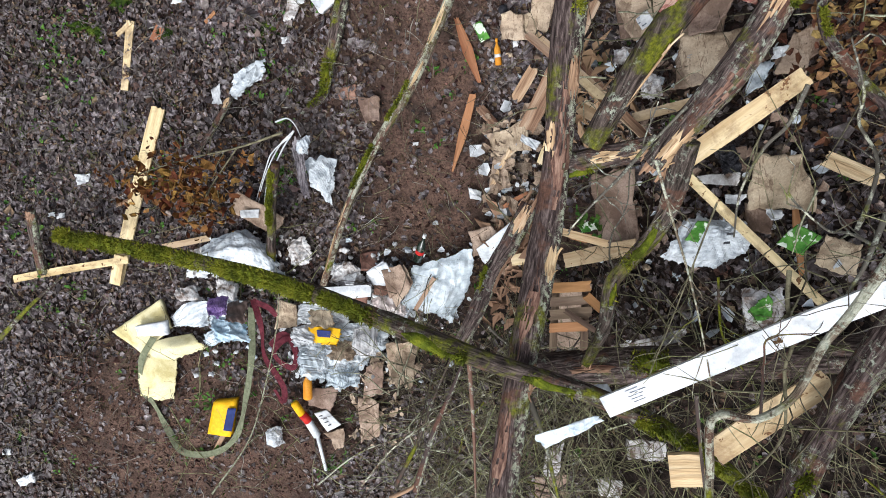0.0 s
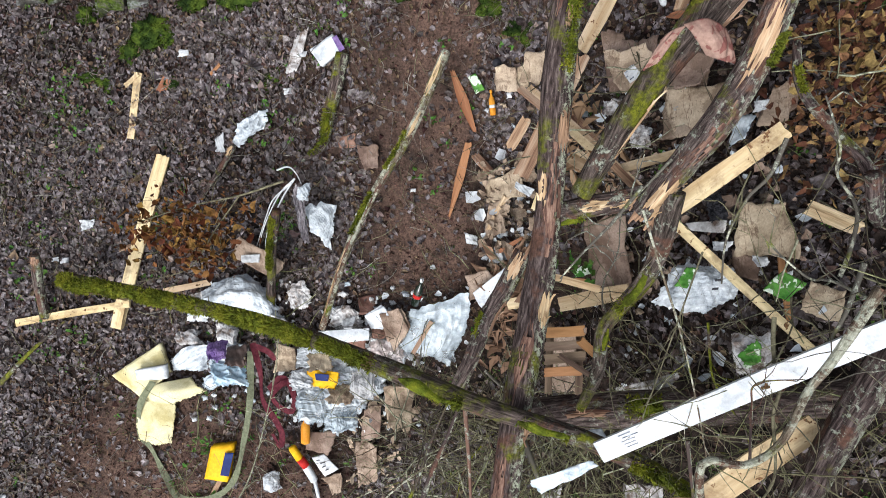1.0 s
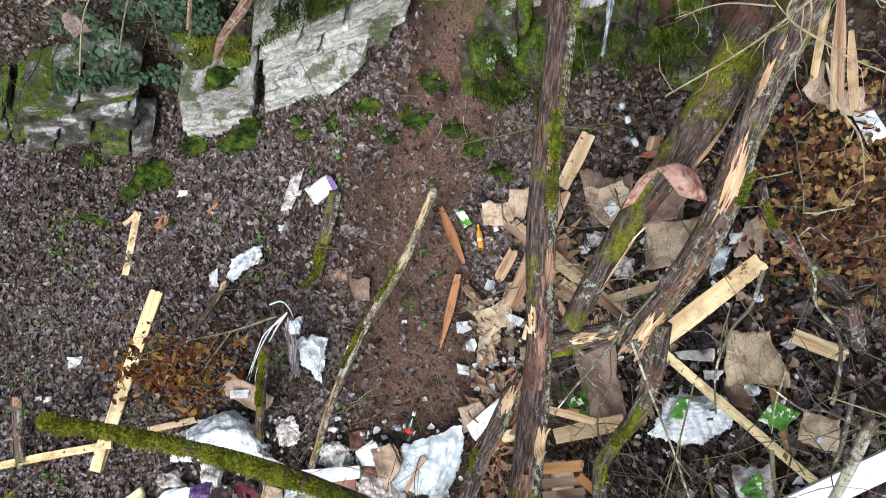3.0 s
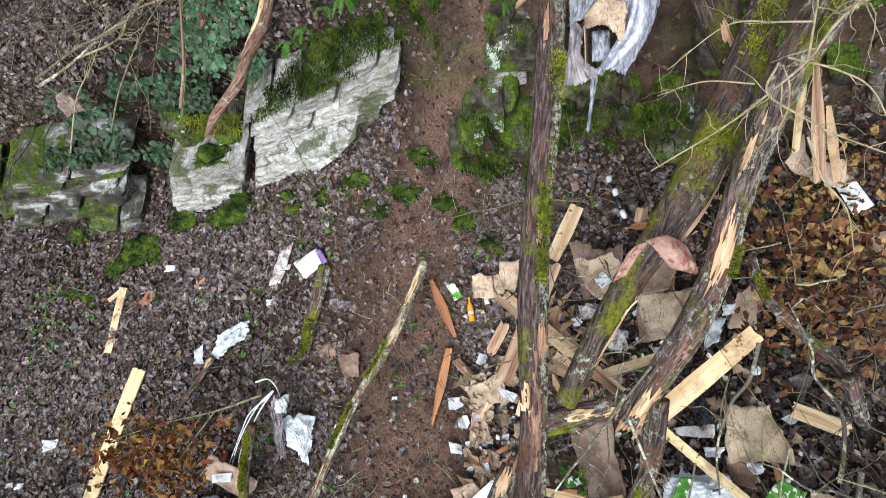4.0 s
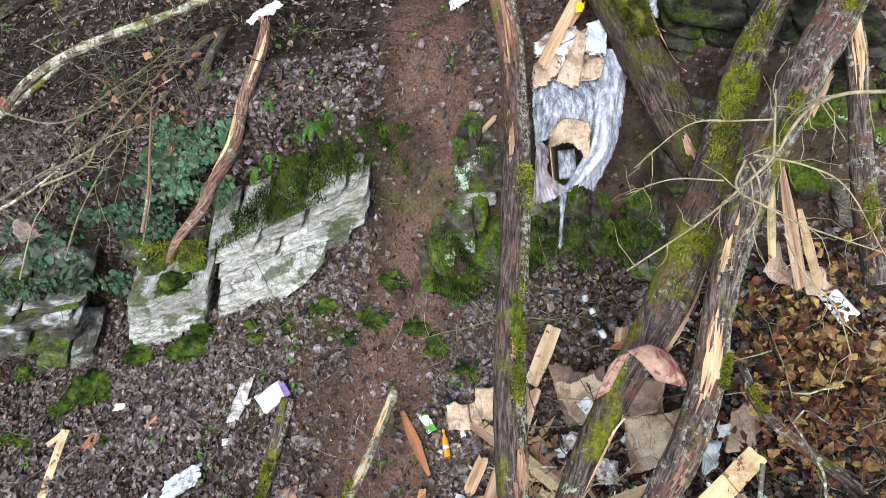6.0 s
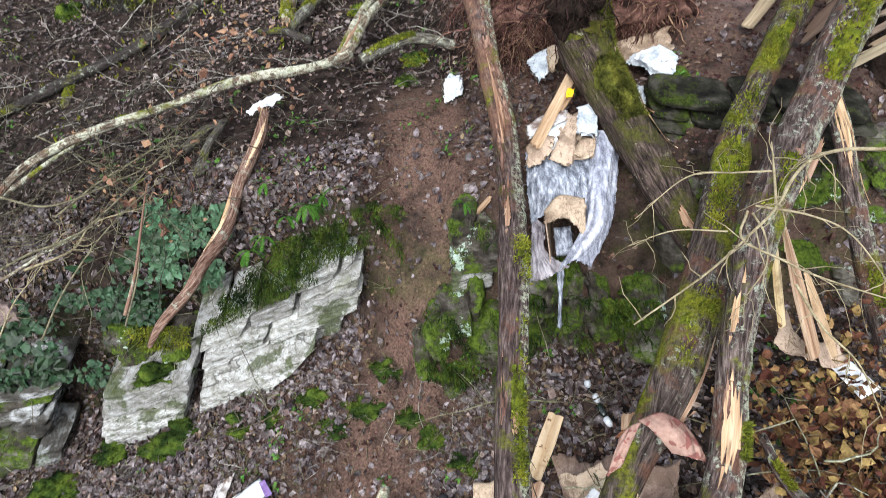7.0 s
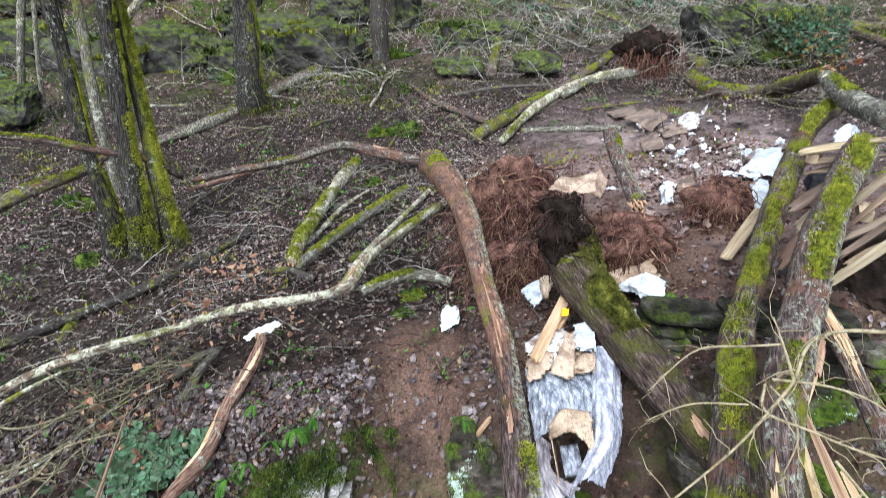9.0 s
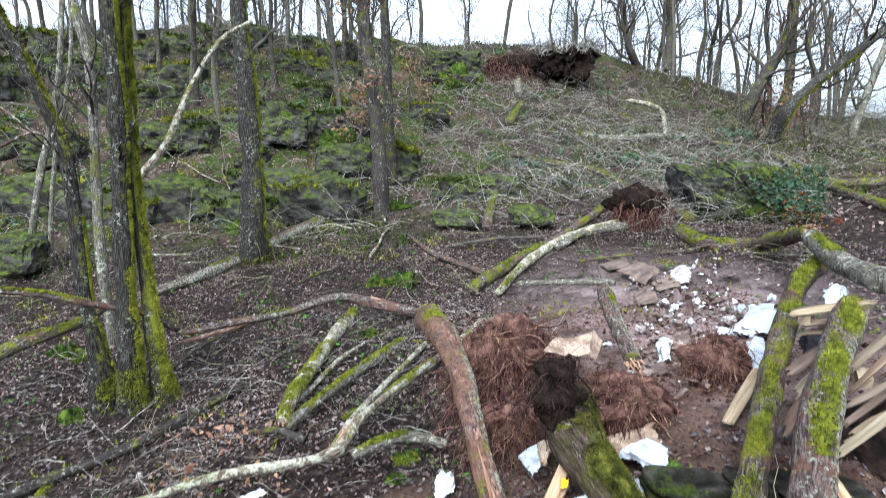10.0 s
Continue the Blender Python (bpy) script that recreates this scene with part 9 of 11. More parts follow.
for k, (c, s) in enumerate((((0.468, 12.495, 2.426), 0.3), ((0.030, 12.619, 2.388), 0.22), ((-0.131, 9.842, 2.049), 0.12), ((-0.933, 19.249, 3.463), 0.36), ((-0.504, 19.288, 3.527), 0.3), ((-1.530, 18.165, 3.209), 0.3), ((-4.057, 8.304, 1.433), 0.16), ((0.293, 5.883, 1.779), 0.1), ((0.170, 5.549, 1.743), 0.08), ((-0.260, 6.998, 1.805), 0.12), ((0.611, 18.919, 3.594), 0.35), ((4.199, 16.154, 3.387), 0.4), ((2.027, 16.985, 3.276), 0.4), ((-3.704, 25.369, 6.282), 0.9), ((-1.451, 24.157, 5.653), 0.9), ((3.775, 32.319, 8.971), 1.2), ((-5.897, 21.246, 3.868), 0.7), ((-4.046, 18.384, 2.998), 0.4), ((-5.191, 10.634, 1.681), 0.2), ((-4.819, 10.282, 1.638), 0.12), ((-3.094, 2.249, -0.634), 0.08), ((-3.807, 2.314, -0.766), 0.1), ((-4.034, 2.424, -0.798), 0.12), ((-1.900, 2.170, -0.406), 0.1), ((-2.050, 2.083, -0.445), 0.06), ((-0.647, 2.771, 0.097), 0.12), ((0.474, 2.261, 0.277), 0.12), ((-0.828, 3.034, 0.144), 0.12), ((-2.088, 3.104, -0.284), 0.12), ((-4.085, 2.409, -0.808), 0.08), ((-1.508, 2.963, -0.090), 0.12), ((-4.255, 1.260, -0.835), 0.09), ((-2.22, 2.97, -0.36), 0.16), ((-2.25, 3.42, 0.2), 0.16), ((-2.8, 3.05, -0.5), 0.12), ((-3.3, 2.78, -0.6), 0.15), ((-3.1, 2.7, -0.62), 0.1), ((-0.14, 3.15, 0.32), 0.13), ((0.03, 2.72, 0.24), 0.11), ((-0.36, 2.9, 0.2), 0.14), ((-3.52, 2.62, -0.7), 0.14), ((-4.07, 3.05, -0.78), 0.12), ((-1.2, 2.98, 0.0), 0.1), ((0.2, 2.5, 0.25), 0.12))):
    cushion("bright green moss cushion on the slope", np.array(c) - (0, 0, s * 0.25), (s * (1.0 if c[1] > 5 else 1.2), s * 0.85, s * (0.7 if c[1] > 5 else 0.4)), 500 + k, 1700)

# ---- standing trees ----


def branch_paths(tb, n, seed, low=0.35, reach=1.2, depth=1):
    r = np.random.default_rng(seed)
    paths, rad = [], []
    for _ in range(n):
        s = r.uniform(low, 0.98)
        i = int(s * (len(tb.c) - 1))
        a = r.uniform(0, 6.28)
        d = unit(tb.nrm[i] * math.cos(a) + tb.bin[i] * math.sin(a) + tb.t[i] * r.uniform(0.4, 1.3))
        q, ln, rr = tb.c[i], reach * r.uniform(0.4, 1.2) * (1.1 - 0.6 * s), tb.r[i] * r.uniform(0.2, 0.45)
        pts = [q]
        for _ in range(6):
            d = unit(d + r.normal(0, 0.22, 3) + (0, 0, 0.1))
            q = q + d * ln / 6
            pts.append(q)
        paths.append(np.array(pts))
        rad.append(rr)
        for _ in range(depth * 4):
            j = r.integers(1, 6)
            d2, q2, p2 = unit(d + r.normal(0, 0.6, 3)), pts[j], [pts[j]]
            for _ in range(4):
                d2 = unit(d2 + r.normal(0, 0.25, 3) + (0, 0, 0.08))
                q2 = q2 + d2 * ln * 0.14
                p2.append(q2)
            paths.append(np.array(p2))
            rad.append(rr * 0.4)
    return paths, rad


def tree(label, points, radii, mat, seed, limbs=10, reach=2.0, mossy=(), low=0.35, name="tree", dead=0):
    ob = thing(name, label, "tree", "trees on the hillside")
    tb = Tube(points, radii, 12, 0.15, 0.08, seed, face=(0.3, -1, 0))
    trunk = part("trunk", tb.mesh("trunk", M[mat]), ob)
    for i, (s0, s1, th, half) in enumerate(mossy):
        tagged(part("moss", tb.tufts("moss", M["moss_tuft"], s0, s1, th, half, int(13000 * (s1 - s0) + 900), 0.034, seed + i), trunk, "green moss on the bark"), kind="stuff")
    if limbs:
        paths, rad = branch_paths(tb, limbs, seed + 1, low, reach)
        v, f = strands(paths, rad, 3)
        tagged(part("crown", mesh("crown", v, f, M["bark_far"]), ob, "bare winter branches"), kind="stuff")
        if dead:
            r = np.random.default_rng(seed)
            tips = np.array([p[-1] for p in paths])
            p = tips[r.integers(0, len(tips), dead)] + r.normal(0, 0.22, (dead, 3))
            tagged(part("withered_leaves", leaves("withered_leaves", p, r.normal(size=(dead, 3)), M["leaf_pink"], 0.09, r), ob, "withered pinkish leaves"), kind="stuff")
    return ob, tb


tree("dark forked tree trunk with mossy foot", [(-3.677, 8.457, 1.356), (-3.736, 8.391, 2.292), (-3.892, 8.501, 3.042), (-4.097, 8.731, 4.692), (-4.402, 8.874, 5.577), (-5.012, 9.089, 6.792), (-5.413, 9.262, 7.842)], [0.23, 0.125, 0.1, 0.09, 0.09, 0.085, 0.07], "bark_tree", 601, 6, 1.5, [(0.0, 0.1, 0.6, 1.0), (0.1, 0.4, 1.3, 0.3), (0.55, 0.9, 0.9, 0.5)])
tree("grey lichened tree trunk with moss", [(-3.274, 8.252, 1.383), (-3.177, 8.011, 2.236), (-3.224, 8.126, 3.103), (-3.270, 8.258, 4.114), (-3.297, 8.426, 5.414), (-3.412, 8.602, 6.715), (-3.464, 8.808, 8.304)], [0.26, 0.145, 0.115, 0.11, 0.105, 0.1, 0.09], "bark_tree", 602, 5, 1.4, [(0.0, 0.12, 0.4, 1.2), (0.1, 0.3, 1.1, 0.7), (0.3, 0.85, 1.3, 0.4)])
tree("slim tree trunk wrapped in bright moss", [(-2.869, 8.372, 1.479), (-2.889, 8.187, 2.173), (-3.012, 8.312, 3.062), (-3.173, 8.506, 4.470), (-3.258, 8.712, 6.026), (-3.317, 8.868, 7.212), (-3.345, 9.040, 8.546)], [0.24, 0.125, 0.09, 0.085, 0.08, 0.075, 0.065], "bark_tree_mossy", 603, 4, 1.2, [(0.0, 0.15, 0.7, 1.2), (0.12, 0.98, 1.1, 0.7)])
tree("pale slender birch-like trunk", [(-4.538, 10.917, 1.580), (-4.635, 10.849, 2.982), (-4.731, 11.052, 4.503), (-4.804, 11.287, 6.309), (-5.057, 11.457, 7.449), (-5.343, 11.679, 8.970)], [0.1, 0.09, 0.085, 0.08, 0.075, 0.06], "bark_grey", 604, 8, 1.8)
tree("thin grey sapling among rocks", [(-8.493, 15.827, 2.242), (-7.962, 15.666, 4.428), (-7.708, 15.791, 5.624), (-7.463, 15.952, 7.085), (-7.340, 16.242, 9.476)], [0.09, 0.085, 0.08, 0.07, 0.06], "bark_grey", 605, 10, 2.0)
tree("thin straight sapling behind the trunks", [(-7.885, 15.649, 2.261), (-7.567, 15.571, 4.694), (-7.151, 15.863, 7.335), (-7.191, 16.135, 9.448)], [0.06, 0.055, 0.05, 0.04], "bark_grey", 606, 8, 1.6)
tree("tall dark tree with moss up one side", [(-2.901, 15.126, 2.404), (-2.900, 14.821, 3.385), (-2.910, 14.988, 4.695), (-2.994, 15.212, 6.399), (-3.159, 15.428, 7.971), (-3.286, 15.756, 10.460)], [0.38, 0.3, 0.26, 0.22, 0.2, 0.17], "bark_tree", 607, 8, 3.0, [(0.0, 0.05, 0.2, 1.2), (0.05, 0.9, 1.2, 0.4)], low=0.6)
tree("tall pale twin tree on the bench", [(0.109, 18.213, 3.192), (0.062, 18.069, 4.698), (-0.047, 18.283, 6.305), (-0.279, 18.571, 8.394), (-0.608, 19.031, 11.768)], [0.26, 0.22, 0.2, 0.19, 0.16], "bark_far", 608, 16, 2.6, low=0.35, dead=420)
tree("darker twin trunk beside the pale one", [(0.477, 21.298, 4.129), (0.390, 21.443, 6.584), (0.309, 21.785, 9.224), (0.242, 22.269, 12.995)], [0.19, 0.17, 0.16, 0.13], "bark_dark", 609, 14, 2.6, low=0.4)
lean = tree("bleached leaning branch caught between trees", [(-4.786, 12.887, 4.416), (-4.198, 12.917, 5.117), (-3.946, 12.958, 5.639), (-3.624, 13.017, 6.362), (-3.056, 13.070, 7.230), (-2.438, 13.056, 7.609)], [0.08, 0.075, 0.065, 0.06, 0.05, 0.04], "bark_pale", 610, 3, 1.4)
tree("mossy tree leaning over the bank", [(15.493, 23.694, 5.551), (15.469, 22.809, 6.840), (16.553, 22.835, 7.908), (17.850, 22.827, 8.869), (20.878, 22.834, 11.326)], [0.3, 0.24, 0.21, 0.19, 0.16], "bark_tree", 611, 18, 4.0, [(0.05, 0.6, 0.3, 0.5)], dead=300)
tree("leaning tree with withered leaves", [(15.234, 25.815, 6.149), (15.598, 25.304, 7.523), (16.369, 25.405, 8.932), (17.090, 25.482, 10.107), (17.593, 25.758, 12.690)], [0.3, 0.26, 0.24, 0.22, 0.2], "bark_dark", 612, 16, 4.0, low=0.3, dead=420)
tree("straight dark tree on the hillside", [(19.813, 30.030, 6.815), (20.336, 30.006, 8.891), (20.563, 30.301, 11.400), (20.891, 30.762, 15.303)], [0.28, 0.24, 0.22, 0.18], "bark_dark", 613, 16, 3.6, low=0.3, dead=200)
tree("slanting grey tree on the wooded bank", [(22.815, 28.649, 6.205), (23.408, 28.530, 8.342), (24.523, 28.776, 11.169)], [0.2, 0.18, 0.14], "bark_grey", 614, 14, 3.0, low=0.2)
tree("bare tree on the hill crest", [(15.363, 36.688, 10.508), (14.407, 35.985, 11.812), (14.107, 36.260, 13.749), (13.597, 36.720, 16.977)], [0.28, 0.22, 0.16, 0.1], "bark_far", 615, 26, 5.0, low=0.1)
tree("bare tree at the sky line", [(17.336, 37.195, 10.615), (17.532, 37.453, 12.808), (17.421, 38.062, 17.531)], [0.25, 0.2, 0.12], "bark_far", 616, 24, 5.0, low=0.1)

for k, (a, b, c) in enumerate((((-0.698, 22.652, 4.699), (-0.554, 22.573, 6.087), (-0.339, 22.715, 7.375)), ((1.350, 28.402, 6.830), (1.437, 28.454, 8.192), (1.527, 28.603, 9.438)), ((18.514, 28.883, 6.329), (16.625, 26.115, 7.379), (16.883, 26.243, 8.594)), ((17.507, 24.426, 5.744), (17.325, 24.360, 6.539), (17.174, 24.477, 7.341)))):
    tree("young beech holding its withered copper leaves", [a, b, c], [0.05, 0.04, 0.02], "bark_far", 640 + k, 12, 1.0 if k == 0 else 1.5, low=0.3, dead=520)

# bare woods on the crest: five forms, copied
BASE = []
for k in range(5):
    r = np.random.default_rng(700 + k)
    h = r.uniform(9, 13)
    pts = [np.array([0, 0, -0.6])]
    for j in range(1, 6):
        pts.append(np.array([r.normal(0, 0.12) * j, r.normal(0, 0.1) * j, h * j / 5]))
    ob, tb = tree("slender bare winter tree in the woods", pts, [0.13, 0.11, 0.09, 0.07, 0.045, 0.02], "bark_far", 700 + k, 22, 3.6, low=0.25)
    BASE.append(ob)
r = np.random.default_rng(9)
places = [(r.uniform(-26, 34), r.uniform(37, 60)) for _ in range(95)] + [(r.uniform(-24, -1), r.uniform(24, 37)) for _ in range(24)] + [(r.uniform(15, 36), r.uniform(26, 40)) for _ in range(20)] + [(r.uniform(3, 14), r.uniform(37, 44)) for _ in range(6)] + [(r.uniform(14, 50), r.uniform(30, 64)) for _ in range(22)]
places = [p for k, p in enumerate(places) if not (3 < p[0] < 15 and 34 < p[1] < 60 and k % 7)]
for k, (x, y) in enumerate(places):
    m = pose(x, y, float(ground_at(x, y)), r.normal(0, 4), r.normal(0, 4), r.uniform(0, 360))
    if k < 5:
        BASE[k].matrix_basis = m
    else:
        copy_thing(BASE[k % 5], m)

# ---- brushwood and brambles ----


def brush(name, label, n, x0, x1, y0, y1, lift, long, mat, seed, rad=(0.002, 0.007), keep=None, arch=0.5, category="brushwood"):
    r = np.random.default_rng(seed)
    paths, rr = [], []
    while len(paths) < n:
        x, y = r.uniform(x0, x1), r.uniform(y0, y1)
        if keep and r.uniform() > keep(x, y):
            continue
        q = np.array([x, y, float(ground_at(x, y)) + 0.025 + r.uniform(0, lift)])
        a = r.uniform(0, 6.28)
        d = unit(np.array([math.cos(a), math.sin(a), r.uniform(-0.1, arch)]))
        ln = long * r.uniform(0.4, 1.3)
        pts = [q]
        for _ in range(6):
            d = unit(d + r.normal(0, 0.2, 3) + (0, 0, -0.1 * arch))
            q = q + d * ln / 6
            pts.append(q)
        paths.append(np.array(pts))
        rr.append(r.uniform(*rad))
        for _ in range(2):
            j, d2 = r.integers(2, 6), unit(d + r.normal(0, 0.7, 3))
            paths.append(np.array([pts[j], pts[j] + d2 * ln * 0.12, pts[j] + d2 * ln * 0.25 + r.normal(0, 0.02, 3)]))
            rr.append(rr[-1] * 0.6)
    v, f = strands(paths, rr, 3)
    return tagged(part(name, mesh(name, v, f, M[mat])), label, category, kind="stuff")


def branch(paths, thick, mat, label):
    """A stem with its side twigs."""
    v, f = strands(paths[:1], thick[:1], 8)
    ob = tagged(part("bare_branch", mesh("bare_branch", v, f, M[mat])), label, "branch", "loose branches")
    if len(paths) > 1:
        v, f = strands(paths[1:], thick[1:], 5)
        tagged(part("side_twig", mesh("side_twig", v, f, M[mat]), ob), kind="stuff")


brush("brushwood", "tangled thin twigs over the debris", 3300, -0.7, 4.0, -2.5, 0.1, 1.7, 0.7, "twig", 801, (0.002, 0.006), keep=lambda x, y: min(1, max(0.1, (-0.6 - y) / 0.5)) if x < 0.8 else min(1, max(0.25, (-0.2 - y) / 0.8)))
brush("brushwood", "greyish brambles and broken twigs", 420, 0.4, 3.6, -0.3, 2.6, 0.8, 0.8, "twig", 802, (0.003, 0.008))
brush("brushwood", "dry twigs lying over the leaf litter", 1300, -5.2, 1.5, -2.6, 3.3, 0.05, 0.5, "twig", 803, (0.002, 0.0055), arch=0.12)
brush("brushwood", "dead branches hanging over the ledge", 950, -5.4, -1.5, 3.8, 5.6, 0.6, 1.1, "twig_dark", 804, (0.002, 0.006), arch=0.2)
brush("brushwood", "twigs and brambles on the bank", 1300, -6.5, 1.6, 4.6, 9.5, 0.15, 0.7, "twig_dark", 805, (0.002, 0.007), arch=0.25)
brush("brushwood", "thin red-brown stems over bare soil", 620, -4.5, -1.7, -2.8, -0.9, 0.06, 0.5, "root", 811, (0.0015, 0.004), arch=0.15)
brush("brushwood", "roots and twigs on the bare chute", 620, -2.2, 1.6, -0.4, 5.2, 0.04, 0.4, "twig", 814, (0.0015, 0.004), arch=0.12)
brush("brushwood", "pale dry brambles over the brush", 1500, -0.6, 3.6, -2.5, 0.5, 1.7, 0.9, "twig_moss", 806, (0.002, 0.006), keep=lambda x, y: min(1, max(0.06, (-0.6 - y) / 0.5)) if x < 0.8 else min(1, max(0.2, (-0.2 - y) / 0.8)))
brush("brushwood", "fine twigs across the bench", 1300, -8, 9, 9, 18, 0.2, 1.2, "twig", 807, (0.003, 0.01), arch=0.3)
brush("brushwood", "bare undergrowth on the hillside", 5600, -24, 34, 18, 40, 0.3, 1.3, "twig", 808, (0.004, 0.012), arch=1.8)
brush("brushwood", "bare saplings and scrub along the crest", 4200, -28, 46, 34, 44, 0.3, 2.2, "twig_grey", 809, (0.009, 0.024), arch=3.0)
brush("brushwood", "fallen grey crown branches on the slope", 2200, -1, 13, 15, 32, 0.45, 1.6, "twig_grey", 810, (0.006, 0.017), arch=0.6)

brush("brushwood", "upright bare saplings among the hillside trees", 700, -24, 0, 15, 36, 0.2, 2.6, "twig", 815, (0.006, 0.016), arch=4.0)
brush("brushwood", "pale upright saplings among the hillside trees", 320, -24, 4, 15, 36, 0.2, 2.8, "twig_grey", 816, (0.006, 0.016), arch=4.0)
brush("brushwood", "bare scrub on the far wooded bank", 3000, 14, 60, 20, 60, 0.3, 2.6, "twig", 812, (0.01, 0.03), arch=2.4)
brush("brushwood", "grey broken twigs over the hillside", 3400, -20, 14, 17, 38, 0.25, 1.3, "twig_grey", 813, (0.005, 0.013), arch=1.6)
brush("brushwood", "thin stems hanging over the packaging heap", 150, -3.1, -0.4, -2.2, 0.4, 0.55, 0.6, "twig_moss", 817, (0.002, 0.006), arch=0.4)
brush("brushwood", "dark dry stems between wet leaves", 1500, -5.2, 1.5, -2.6, 3.3, 0.04, 0.4, "twig_grey", 818, (0.0014, 0.0038), arch=0.12)
brush("brushwood", "thin brown stems hanging over the bank", 700, -5.0, 0.2, 3.9, 5.6, 0.25, 0.5, "root_dark", 819, (0.0015, 0.005), arch=0.2)
brush("brushwood", "dead twigs lying on the bench", 1200, -5.5, 2.5, 5.0, 11.0, 0.12, 0.8, "twig_grey", 820, (0.0025, 0.0075), arch=0.2)
brush("brushwood", "pale green lichen-crusted twigs in the brush", 200, -0.8, 0.7, -2.4, -0.7, 1.4, 0.7, "twig_lichen", 822, (0.004, 0.01), arch=0.3)
brush("brushwood", "lichen-crusted twigs over white film and timber", 130, 0.7, 3.4, -2.4, 1.6, 1.5, 0.8, "twig_lichen", 823, (0.003, 0.008), arch=0.3)
brush("brushwood", "dry tan stems standing in the bench litter", 520, -5.0, 1.0, 5.4, 9.5, 0.03, 0.4, "twig_pale", 824, (0.0015, 0.0032), arch=1.6)
brush("brushwood", "grey broken twigs over the mossy rock bank", 900, 6.0, 11.0, 12.2, 17.0, 0.9, 0.9, "twig_grey", 825, (0.003, 0.009), arch=0.4)
brush("brushwood", "pale dead twigs matted on the upper slope", 3600, 3.0, 22.0, 17.0, 34.0, 0.5, 1.2, "twig_grey", 826, (0.004, 0.011), arch=0.9)
brush("brushwood", "brambles and twigs behind the clearing", 700, 7.0, 16.0, 8.0, 17.0, 0.3, 0.9, "twig", 827, (0.003, 0.008), arch=0.6)
brush("brushwood", "grey-brown twigs hanging down the bank", 520, -4.4, -1.5, 3.75, 5.0, 0.4, 0.9, "twig", 821, (0.002, 0.006), arch=0.05)
r = np.random.default_rng(141)
for k in range(44):
    x, y = r.uniform(-0.4, 3.0), r.uniform(-2.4, 0.1)
    q = np.array([x, y, float(terrain(x, y)) + r.uniform(0.2, 1.3)])
    a = r.uniform(0, 6.28)
    d = unit(np.array([math.cos(a), math.sin(a), r.uniform(-0.2, 0.3)]))
    step = [q]
    for _ in range(7):
        d = unit(d + r.normal(0, 0.25, 3))
        step.append(step[-1] + d * r.uniform(0.1, 0.2))
    c, _, ln = spline(step, 30)
    paths, thick = [c], [r.uniform(0.006, 0.016)]
    for _ in range(7):
        i = r.integers(5, 29)
        d2 = unit(c[i] - c[i - 2] + r.normal(0, 0.03, 3))
        fork = [c[i]]
        for _ in range(4):
            d2 = unit(d2 + r.normal(0, 0.35, 3))
            fork.append(fork[-1] + d2 * r.uniform(0.04, 0.1))
        paths.append(np.array(fork))
        thick.append(thick[0] * 0.4)
    m = ("bark_grey", "bark_mossy", "twig", "bark", "bark_mossy")[k % 5]
    branch(paths, thick, m, "forked dead branch tangled in the brush")
